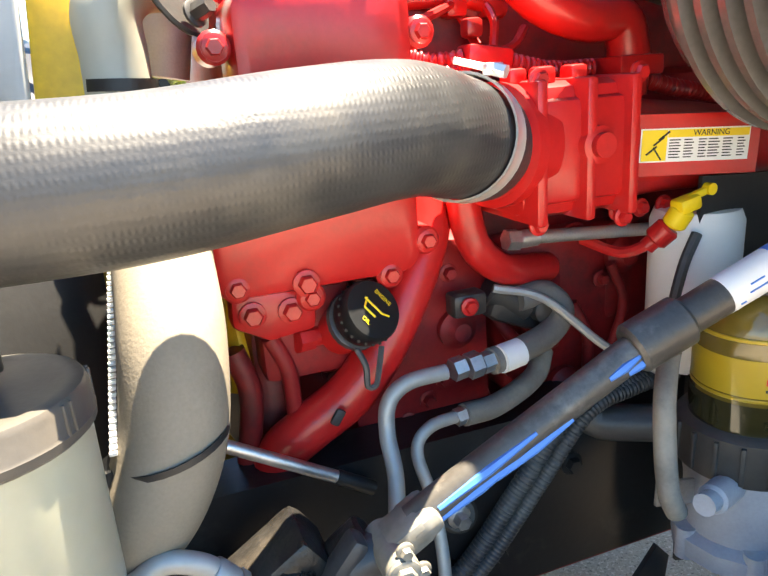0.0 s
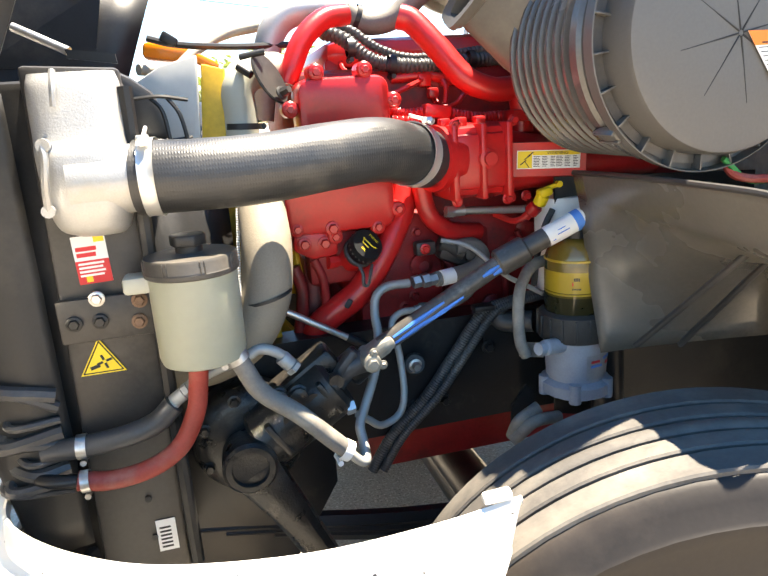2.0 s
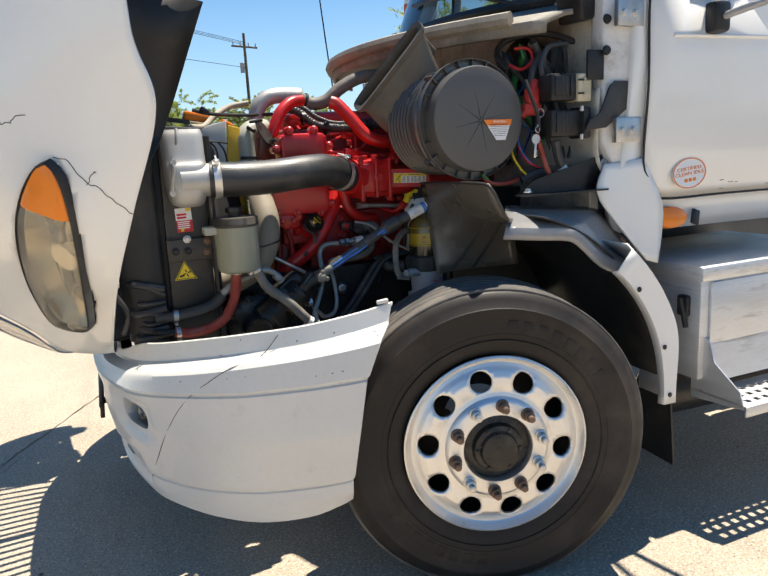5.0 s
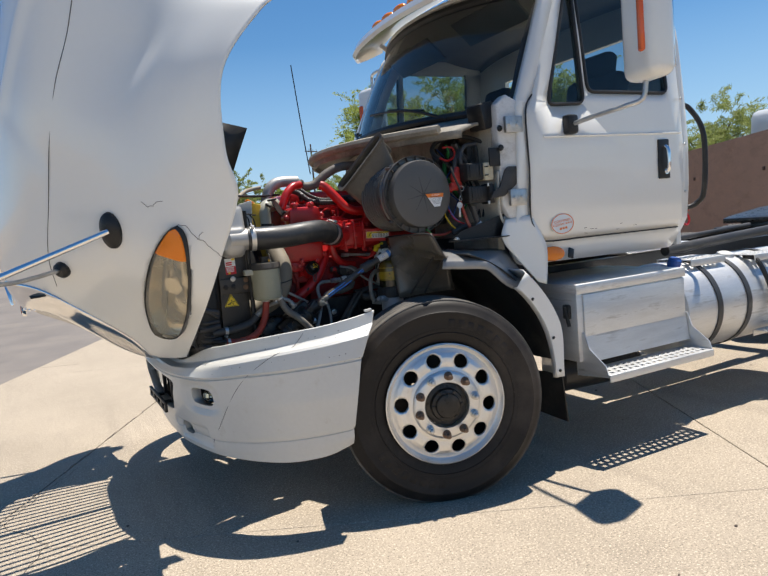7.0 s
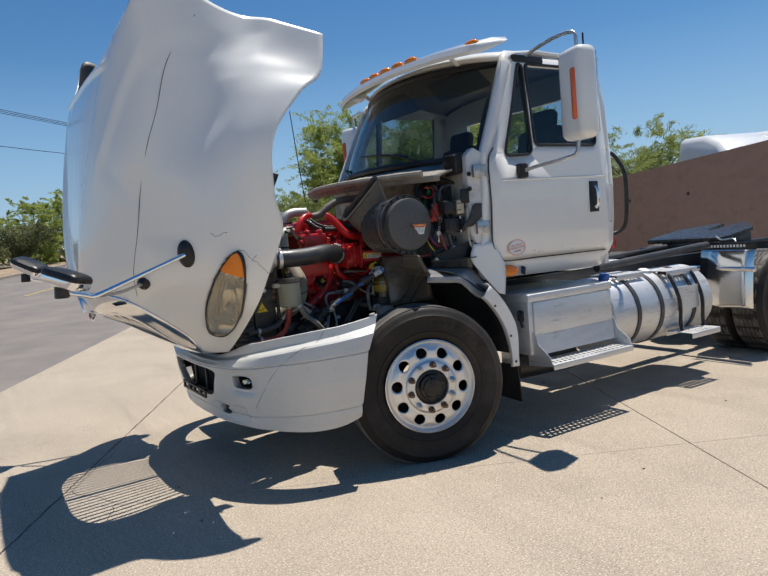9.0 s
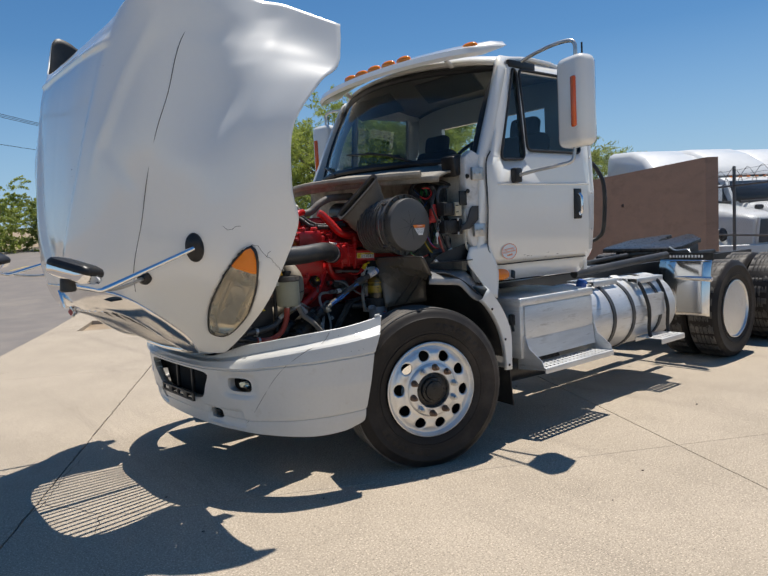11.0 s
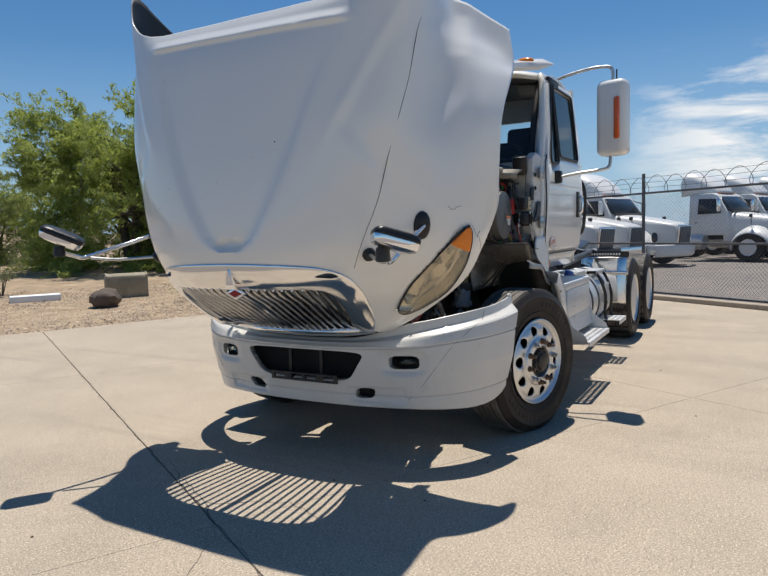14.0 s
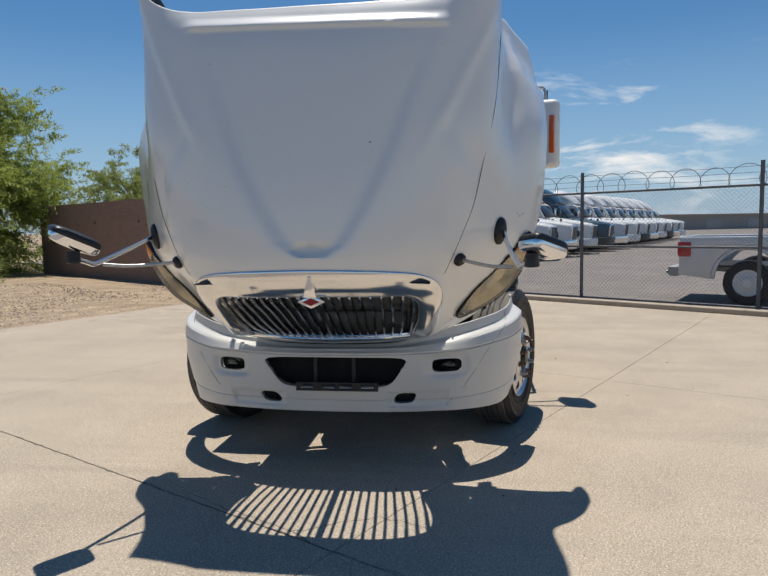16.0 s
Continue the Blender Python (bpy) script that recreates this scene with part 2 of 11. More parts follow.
TYRE = mat("tyre_sidewall_rubber", (0.021, 0.018, 0.016), 0.55, spec=0.28, var=0.2, scale=5, fine=130, bump=0.2, dirt=(0.062, 0.050, 0.041), dirt_amount=0.5, dirt_scale=3)
TREAD = mat("dusty_tread_rubber", (0.078, 0.072, 0.065), 0.7, var=0.25, scale=7, fine=130, bump=0.5, dirt=(0.17, 0.152, 0.128), dirt_amount=0.5, dirt_scale=6)
AMBER = mat("amber_lens", (0.85, 0.22, 0.01), 0.2, var=0.05, bump=0.05, coat=0.15)
REDLENS = mat("red_lens", (0.45, 0.01, 0.015), 0.15, var=0.05, bump=0.0, coat=0.5)
def hazed(name, color, amount):
    """Weathered clear plastic: part clear, part milky, with a glossy face."""
    m, t, b, n, l = node_mat(name)
    co, nz, rr = n.new("ShaderNodeTexCoord"), n.new("ShaderNodeTexNoise"), n.new("ShaderNodeMapRange")
    nz.inputs["Scale"].default_value, nz.inputs["Detail"].default_value = 7, 6
    l.new(co.outputs["Object"], nz.inputs["Vector"])
    rr.inputs["From Min"].default_value, rr.inputs["From Max"].default_value = 0.3, 0.7
    rr.inputs["To Min"].default_value, rr.inputs["To Max"].default_value = amount * 0.7, min(1, amount * 1.3)
    l.new(nz.outputs["Fac"], rr.inputs["Value"])
    b.inputs["Base Color"].default_value = (*color, 1)
    b.inputs["Roughness"].default_value = 0.28
    b.inputs["Coat Weight"].default_value = 0.7
    tr, mx = n.new("ShaderNodeBsdfTransparent"), n.new("ShaderNodeMixShader")
    tr.inputs["Color"].default_value = (0.95, 0.90, 0.80, 1)
    l.new(rr.outputs["Result"], mx.inputs["Fac"])
    l.new(tr.outputs["BSDF"], mx.inputs[1])
    l.new(b.outputs["BSDF"], mx.inputs[2])
    l.new(mx.outputs["Shader"], n["Material Output"].inputs["Surface"])
    return m


HAZE_LENS = hazed("hazed_headlight_lens", (0.62, 0.55, 0.42), 0.30)
LAMP_BOWL = mat("dull_reflector", (0.80, 0.77, 0.70), 0.16, metal=0.9, var=0.2, scale=8)
# chrome with the shaded ground it reflects put into a darker colour
VANE = mat("dark_toned_chrome", (0.52, 0.52, 0.52), 0.13, metal=1.0, var=0.1, scale=6, bump=0.0)
GLASS = clear("window_glass", (0.42, 0.50, 0.53))
TINT = clear("windscreen_glass", (0.76, 0.83, 0.82))
AMBER_GLASS = mat("clear_amber_filter_bowl", (0.13, 0.088, 0.015), 0.12, var=0.2, bump=0.02, coat=0.6)
LABEL_WHITE = mat("white_label", (0.78, 0.78, 0.76), 0.5, var=0.03, bump=0.0)
GOLD_LABEL = mat("golden_filter_label", (0.42, 0.275, 0.02), 0.3, var=0.06, bump=0.0, coat=0.4)
LABEL_YELLOW = mat("yellow_label", (0.82, 0.60, 0.03), 0.45, var=0.04, bump=0.0)
LABEL_RED = mat("red_label", (0.62, 0.02, 0.025), 0.45, var=0.04, bump=0.0)
LABEL_ORANGE = mat("orange_label", (0.85, 0.22, 0.03), 0.45, var=0.04, bump=0.0)
VOID = mat("matt_black_fill", (0.008, 0.008, 0.008), 0.9, var=0.2, fine=200, bump=0.3)
INK = mat("black_ink", (0.025, 0.025, 0.025), 0.6, var=0.05, bump=0.0)
BLUE_PAINT = mat("blue_paint_mark", (0.06, 0.22, 0.62), 0.45, var=0.15, bump=0.1)
INTERIOR = mat("grey_cab_trim", (0.17, 0.165, 0.155), 0.7, var=0.2, bump=0.2)
SEAT = mat("black_seat_cloth", (0.03, 0.03, 0.032), 0.9, var=0.2, fine=400, bump=0.3)
CRACK = mat("dark_paint_crack", (0.06, 0.055, 0.05), 0.8, var=0.2, bump=0.0)
WIRE_RED = mat("red_wire", (0.5, 0.02, 0.02), 0.45)
WIRE_BLUE = mat("blue_wire", (0.03, 0.12, 0.4), 0.45)
WIRE_GREEN = mat("green_wire", (0.03, 0.25, 0.06), 0.45)
WIRE_YEL = mat("yellow_wire", (0.75, 0.5, 0.03), 0.45)
def concrete(name, light, dark, stain):
    """Worn broom-finished concrete: wide stains, blotches, and pale and dark grains of aggregate."""
    m, t, b, n, l = node_mat(name)
    geo = n.new("ShaderNodeNewGeometry")

    def noise(scale, detail, rough=0.5, stretch=None):
        q = n.new("ShaderNodeTexNoise")
        q.inputs["Scale"].default_value, q.inputs["Detail"].default_value, q.inputs["Roughness"].default_value = scale, detail, rough
        src = geo.outputs["Position"]
        if stretch:
            mp = n.new("ShaderNodeMapping")
            mp.inputs["Rotation"].default_value, mp.inputs["Scale"].default_value = (0, 0, radians(-62)), stretch
            l.new(src, mp.inputs["Vector"])
            src = mp.outputs["Vector"]
        l.new(src, q.inputs["Vector"])
        return q.outputs["Fac"]

    def rng(src, a0, a1, b0=0.0, b1=1.0):
        q = n.new("ShaderNodeMapRange")
        for k, v in zip(("From Min", "From Max", "To Min", "To Max"), (a0, a1, b0, b1)):
            q.inputs[k].default_value = v
        l.new(src, q.inputs["Value"])
        return q.outputs["Result"]

    def mix(fac, c0, c1):
        q = n.new("ShaderNodeMix")
        q.data_type = "RGBA"
        l.new(fac, q.inputs[0])
        for sock, c in ((q.inputs[6], c0), (q.inputs[7], c1)):
            if isinstance(c, tuple):
                sock.default_value = (*c, 1)
            else:
                l.new(c, sock)
        return q.outputs[2]
    col = mix(rng(noise(1.1, 6, 0.6), 0.35, 0.65), light, dark)
    col = mix(rng(noise(0.45, 8, 0.68), 0.52, 0.70, 0, 0.75), col, stain)
    col = mix(rng(noise(0.9, 5, 0.6, (3.5, 0.22, 1)), 0.53, 0.72, 0, 0.55), col, stain)
    col = mix(rng(noise(20, 5, 0.75), 0.50, 0.72, 0, 0.35), col, tuple(c * 0.82 for c in dark))
    col = mix(rng(noise(38, 4, 0.7), 0.54, 0.66, 0, 0.45), col, tuple(c * 0.62 for c in dark))
    col = mix(rng(noise(95, 3, 0.65), 0.53, 0.65, 0, 0.85), col, tuple(min(1, c * 1.6) for c in light))
    col = mix(rng(noise(110, 3, 0.65), 0.55, 0.66, 0, 0.95), col, tuple(c * 0.38 for c in dark))
    col = mix(rng(noise(150, 2, 0.6), 0.55, 0.72, 0, 0.5), col, tuple(c * 0.55 for c in dark))
    l.new(col, b.inputs["Base Color"])
    b.inputs["Roughness"].default_value = 0.85
    b.inputs["Specular IOR Level"].default_value = 0.35
    bp = n.new("ShaderNodeBump")
    bp.inputs["Strength"].default_value, bp.inputs["Distance"].default_value = 0.5, 0.004
    l.new(noise(85, 4, 0.65), bp.inputs["Height"])
    l.new(bp.outputs["Normal"], b.inputs["Normal"])
    return m


CONCRETE = concrete("sunlit_concrete", (0.435, 0.365, 0.282), (0.365, 0.306, 0.234), (0.265, 0.223, 0.175))
KERB = mat("kerb_concrete", (0.40, 0.335, 0.26), 0.85, var=0.15, scale=3, fine=60, bump=0.4, dirt=(0.25, 0.21, 0.17), dirt_amount=0.4)
ASPHALT = mat("old_asphalt", (0.185, 0.164, 0.148), 0.9, var=0.2, scale=1.5, fine=70, bump=0.6, height=0.006, dirt=(0.24, 0.21, 0.18), dirt_amount=0.45, dirt_scale=0.5)
DIRT = mat("dry_gravel_soil", (0.33, 0.25, 0.165), 0.95, var=0.4, scale=2.5, fine=45, bump=0.8, height=0.02, dirt=(0.24, 0.17, 0.105), dirt_amount=0.55, dirt_scale=1.2)
STUCCO = mat("tan_rendered_wall", (0.285, 0.185, 0.14), 0.9, var=0.12, scale=2.5, fine=60, bump=0.4, stretch=(1, 1, 2.5), dirt=(0.22, 0.145, 0.11), dirt_amount=0.35, dirt_scale=2)
BLOCK = mat("grey_block", (0.33, 0.31, 0.28), 0.9, var=0.12, bump=0.4)
BARK = mat("desert_tree_bark", (0.13, 0.105, 0.075), 0.9, var=0.3, scale=12, bump=0.8)
def foliage(name, color, passing, spread=0.4):
    """Leaves that also let light through, each a little different in tone."""
    m = mat(name, color, 0.55, var=0.25, scale=1.2, bump=0.0, per_island=spread)
    n, l = m.node_tree.nodes, m.node_tree.links
    b = n["Principled BSDF"]
    tr, mx = n.new("ShaderNodeBsdfTranslucent"), n.new("ShaderNodeMixShader")
    tr.inputs["Color"].default_value = (*passing, 1)
    mx.inputs["Fac"].default_value = 0.42
    l.new(b.outputs["BSDF"], mx.inputs[1])
    l.new(tr.outputs["BSDF"], mx.inputs[2])
    l.new(mx.outputs["Shader"], n["Material Output"].inputs["Surface"])
    return m


LEAF = foliage("mesquite_leaf", (0.22, 0.27, 0.075), (0.46, 0.53, 0.12))
LEAF_PALE = foliage("pale_desert_leaf", (0.23, 0.27, 0.095), (0.36, 0.41, 0.12))
LEAF_GREY = foliage("grey_green_shrub_leaf", (0.17, 0.18, 0.09), (0.2, 0.22, 0.08))
STONE = mat("tan_gravel_stone", (0.44, 0.34, 0.255), 0.9, var=0.2, scale=20, bump=0.3, per_island=0.5)
ROCK = mat("dark_boulder", (0.11, 0.085, 0.07), 0.9, var=0.35, scale=8, bump=0.8, height=0.01)
FAR_WHITE = mat("far_truck_paint", (0.72, 0.72, 0.70), 0.35, var=0.04, coat=0.4)
SILVER = mat("silver_car_paint", (0.66, 0.67, 0.67), 0.35, metal=0.05, var=0.05, coat=0.4)
FAR_BLUE = mat("far_dark_blue_paint", (0.025, 0.07, 0.10), 0.3, var=0.1, coat=0.5)
FAR_DARK = mat("far_dark_paint", (0.03, 0.05, 0.07), 0.35, var=0.1, coat=0.4)
FAR_GLASS = mat("far_dark_glass", (0.02, 0.025, 0.03), 0.08, var=0.1, bump=0.0)
WOOD = mat("weathered_pole_wood", (0.12, 0.085, 0.06), 0.9, var=0.3, scale=6, stretch=(1, 1, 0.1), bump=0.5)


# ---- shaping helpers ----
def link_mesh(name, bm, material, smooth=True, angle=40):
    bmesh.ops.recalc_face_normals(bm, faces=bm.faces)
    me = bpy.data.meshes.new(name)
    if smooth:
        for f in bm.faces:
            f.smooth = True
        lim = radians(angle)
        for e in bm.edges:
            if len(e.link_faces) == 2 and e.calc_face_angle(0) > lim:
                e.smooth = False
    bm.to_mesh(me)
    bm.free()
    for m in material if isinstance(material, (list, tuple)) else [material]:
        me.materials.append(m)
    return new(name, me)


def part(name, bm, material, parent, label="", smooth=True, angle=40):
    """One mesh object under a thing or under a part of it, built in the thing's own space."""
    ob = link_mesh(name, bm, material, smooth, angle)
    ob.parent = parent
    if label:
        ob["label"] = label
    return ob


def thing(name, label, category, at=(0, 0, 0), turn=0, group="", kind=""):
    ob = new(name)
    ob.empty_display_size = 0.1
    ob.matrix_basis = pose(*at, 0, 0, turn)
    return tagged(ob, label, category, group, kind)


def solid(name, bm, material, label, category="", kind="", group="", at=None, turn=0, smooth=True):
    ob = link_mesh(name, bm, material, smooth)
    if at:
        ob.matrix_basis = pose(*at, 0, 0, turn)
    return tagged(ob, label, category, group, kind)


def thicken(ob, t, offset=-1.0, inner=None, out=None):
    """Gives a sheet its thickness behind the face that looks along out; the inner face may be another material."""
    if out is not None:
        if sum((f.normal * f.area for f in ob.data.polygons), Vector()).dot(Vector(out)) < 0:
            ob.data.flip_normals()
        offset = -1.0
    md = ob.modifiers.new("thickness", "SOLIDIFY")
    md.thickness, md.offset = t, offset
    if inner:
        ob.data.materials.append(inner)
        md.material_offset = len(ob.data.materials) - 1
        md.material_offset_rim = 0
    return ob


def bevel(bm, verts, w, seg=2, angle=30):
    if w <= 0:
        return
    vs = set(verts)
    es = [e for e in bm.edges if e.verts[0] in vs and e.verts[1] in vs and len(e.link_faces) == 2 and e.calc_face_angle(0) > radians(angle)]
    bmesh.ops.bevel(bm, geom=es, offset=w, segments=seg, affect="EDGES", profile=0.5)


def box(bm, c, s, w=0.0, rot=None, seg=2):
    """A block with rounded edges: centre, size, rounding, turn in degrees."""
    m = Matrix.Translation(c) @ (pose(0, 0, 0, *rot) if rot else Matrix()) @ Matrix.Diagonal((*s, 1))
    vs = bmesh.ops.create_cube(bm, size=1, matrix=m)["verts"]
    bevel(bm, vs, min(w, 0.45 * min(s)), seg)
    return bm


def span(bm, lo, hi, w=0.0):
    return box(bm, [(a + b) / 2 for a, b in zip(lo, hi)], [abs(b - a) for a, b in zip(lo, hi)], w)


def aim(p0, p1):
    d = Vector(p1) - Vector(p0)
    return Matrix.Translation(p0) @ d.to_track_quat("Z", "Y").to_matrix().to_4x4(), d.length


def lathe(bm, profile, m=None, n=32, cap=True):
    """Turns a profile of (radius, height) round the z axis of the frame m."""
    m = m or Matrix()
    rings = []
    for r, z in profile:
        rings.append([bm.verts.new(m @ Vector((r * math.cos(2 * math.pi * k / n), r * math.sin(2 * math.pi * k / n), z))) for k in range(n)])
    for a, b in zip(rings, rings[1:]):
        for k in range(n):
            bm.faces.new((a[k], a[(k + 1) % n], b[(k + 1) % n], b[k]))
    if cap:
        bm.faces.new(rings[0])
        bm.faces.new(rings[-1])
    return bm


def rod(bm, p0, p1, r, r2=None, n=12, w=0.0):
    m, d = aim(p0, p1)
    r2 = r if r2 is None else r2
    prof = [(r, 0), (r2, d)] if not w else [(r - w, 0), (r, w), (r2, d - w), (r2 - w, d)]
    return lathe(bm, prof, m, n)


def spline(pts, steps=8):
    """A smooth line through the points."""
    P = [Vector(p) for p in pts]
    if len(P) < 3:
        return P
    P = [P[0] * 2 - P[1]] + P + [P[-1] * 2 - P[-2]]
    out = []
    for a, b, c, d in zip(P, P[1:], P[2:], P[3:]):
        for k in range(steps):
            t = k / steps
            out.append(0.5 * (2 * b + (c - a) * t + (2 * a - 5 * b + 4 * c - d) * t * t + (3 * b - a - 3 * c + d) * t ** 3))
    return out + [P[-2]]


def tube(bm, pts, r, n=12, steps=8, ribs=0.0, pitch=0.0, cap=True):
    """A pipe along a smooth line; r is one radius or one for each point; ribs give a corrugated sleeve."""
    line = spline(pts, steps)
    if ribs:
        fine, acc = [line[0]], 0.0
        for a, b in zip(line, line[1:]):
            k = max(1, int((b - a).length / (pitch / 4)))
            fine += [a.lerp(b, (j + 1) / k) for j in range(k)]
        line = fine
    cnt = len(line)
    rs = r if isinstance(r, (list, tuple)) else [r] * 2
    up = Vector((0, 0, 1))
    rings, ref, run = [], None, 0.0
    for i, p in enumerate(line):
        d = (line[min(i + 1, cnt - 1)] - line[max(i - 1, 0)]).normalized()
        if ref is None:
            ref = d.cross(up if abs(d.z) < 0.9 else Vector((1, 0, 0))).normalized()
        ref = (ref - d * ref.dot(d)).normalized()
        side = d.cross(ref)
        f = i / (cnt - 1) * (len(rs) - 1)
        k = min(int(f), len(rs) - 2)
        rad = rs[k] + (rs[k + 1] - rs[k]) * (f - k)
        if i:
            run += (p - line[i - 1]).length
        if ribs:
            rad *= 1 + ribs * (1 if int(run / pitch * 2) % 2 else -1)
        rings.append([bm.verts.new(p + (ref * math.cos(2 * math.pi * j / n) + side * math.sin(2 * math.pi * j / n)) * rad) for j in range(n)])
    for a, b in zip(rings, rings[1:]):
        for j in range(n):
            bm.faces.new((a[j], a[(j + 1) % n], b[(j + 1) % n], b[j]))
    if cap:
        bm.faces.new(rings[0])
        bm.faces.new(rings[-1])
    return bm


def plate(bm, pts, normal, t, w=0.0):
    """A flat plate: its outline in space, and its thickness along the normal."""
    vs = [bm.verts.new(p) for p in pts]
    f = bm.faces.new(vs)
    ex = bmesh.ops.extrude_face_region(bm, geom=[f])["geom"]
    top = [v for v in ex if isinstance(v, bmesh.types.BMVert)]
    bmesh.ops.translate(bm, verts=top, vec=Vector(normal).normalized() * t)
    bevel(bm, vs + top, w)
    return bm


def sheet(bm, rows, close=False):
    """A skin over rows of points."""
    g = [[bm.verts.new(p) for p in r] for r in rows]
    for a, b in zip(g, g[1:]):
        k = len(a)
        for j in range(k if close else k - 1):
            q = [a[j], a[(j + 1) % k], b[(j + 1) % k], b[j]]
            try:
                bm.faces.new(q)
            except ValueError:
                pass
    return g


def smooth_rows(rows, su=5, sv=5):
    """Refines rows of points both ways with smooth lines."""
    fine = [spline(r, su) for r in rows]
    cols = [spline([r[j] for r in fine], sv) for j in range(len(fine[0]))]
    return [[c[i] for c in cols] for i in range(len(cols[0]))]


def bolt(bm, p, axis, r=0.009, h=0.008, washer=True):
    m, _ = aim(p, Vector(p) + Vector(axis))
    if washer:
        lathe(bm, [(r * 1.45, -0.001), (r * 1.45, 0.002), (r * 1.2, 0.003)], m, 14)
    lathe(bm, [(r, 0.0), (r, h * 0.8), (r * 0.82, h)], m, 6)
    return bm


def clamp(bm, p, axis, r, width=0.014):
    """A hose band with its screw housing."""
    m, _ = aim(p, Vector(p) + Vector(axis))
    lathe(bm, [(r, -width / 2), (r + 0.0015, -width / 2), (r + 0.0015, width / 2), (r, width / 2)], m, 28, cap=False)
    q = m @ Vector((0, -(r + 0.006), 0))
    e = m.to_3x3() @ Vector((1, 0, 0))
    rod(bm, q - e * 0.012, q + e * 0.016, 0.0055, n=8)
    rod(bm, q + e * 0.016, q + e * 0.021, 0.0075, n=6)
    return bm


def B():
    return bmesh.new()


def text_part(name, body, size, m, material, parent, depth=0.0006, align="CENTER"):
    """Flat lettering on a thing."""
    cu = bpy.data.curves.new(name, "FONT")
    cu.body, cu.size, cu.extrude, cu.align_x, cu.align_y = body, size, depth, align, "CENTER"
    tmp = bpy.data.objects.new(name, cu)
    scene.collection.objects.link(tmp)
    me = bpy.data.meshes.new_from_object(tmp.evaluated_get(bpy.context.evaluated_depsgraph_get()))
    bpy.data.objects.remove(tmp)
    bpy.data.curves.remove(cu)
    me.transform(m)
    me.materials.clear()
    me.materials.append(material)
    ob = new(name, me)
    ob.parent = parent
    return ob


def facing(o, right, up):
    """A frame whose x runs along right and y along up, for lettering and labels."""
    r = Vector(right).normalized()
    u = Vector(up) - r * Vector(up).dot(r)
    u.normalize()
    return Matrix.Translation(o) @ Matrix((r, u, r.cross(u))).transposed().to_4x4()


def flat(bm, m, x0, y0, x1, y1, t=0.0008, z=0.0):
    """A thin rectangle in the plane of the frame m."""
    box(bm, (0, 0, 0), (1, 1, 1))
    vs = list(bm.verts)[-8:]
    for v in vs:
        v.co = m @ Vector((x0 if v.co.x < 0 else x1, y0 if v.co.y < 0 else y1, z if v.co.z < 0 else z + t))
    return bm


def mirror_y(bm):
    """Adds the mirror image across the truck's middle."""
    g = bmesh.ops.duplicate(bm, geom=bm.verts[:] + bm.edges[:] + bm.faces[:])["geom"]
    vs = [v for v in g if isinstance(v, bmesh.types.BMVert)]
    for v in vs:
        v.co.y = -v.co.y
    bmesh.ops.reverse_faces(bm, faces=[f for f in g if isinstance(f, bmesh.types.BMFace)])
    bmesh.ops.remove_doubles(bm, verts=bm.verts, dist=0.0005)
    return bm


# ---- the truck: x runs to its rear, y to its right side, from the ground under the front axle ----
truck = thing("truck", "white day cab semi truck with its hood tilted open, on concrete", "truck")

# frame rails and cross members
for s in (-1, 1):
    rail = B()
    span(rail, (-0.95, s * 0.43, 0.74), (6.6, s * 0.435, 0.99))
    span(rail, (-0.95, s * 0.36, 0.982), (6.6, s * 0.43, 0.99))
    span(rail, (-0.95, s * 0.36, 0.74), (6.6, s * 0.43, 0.748))
    part("frame_rail", rail, BLACK_PAINT, truck, "black painted steel frame rail")
for x in (-0.9, 1.2, 2.6, 4.0, 5.0, 5.9, 6.55):
    part("cross_member", span(B(), (x - 0.06, -0.425, 0.78), (x + 0.06, 0.425, 0.96), 0.01), BLACK_PAINT, truck)


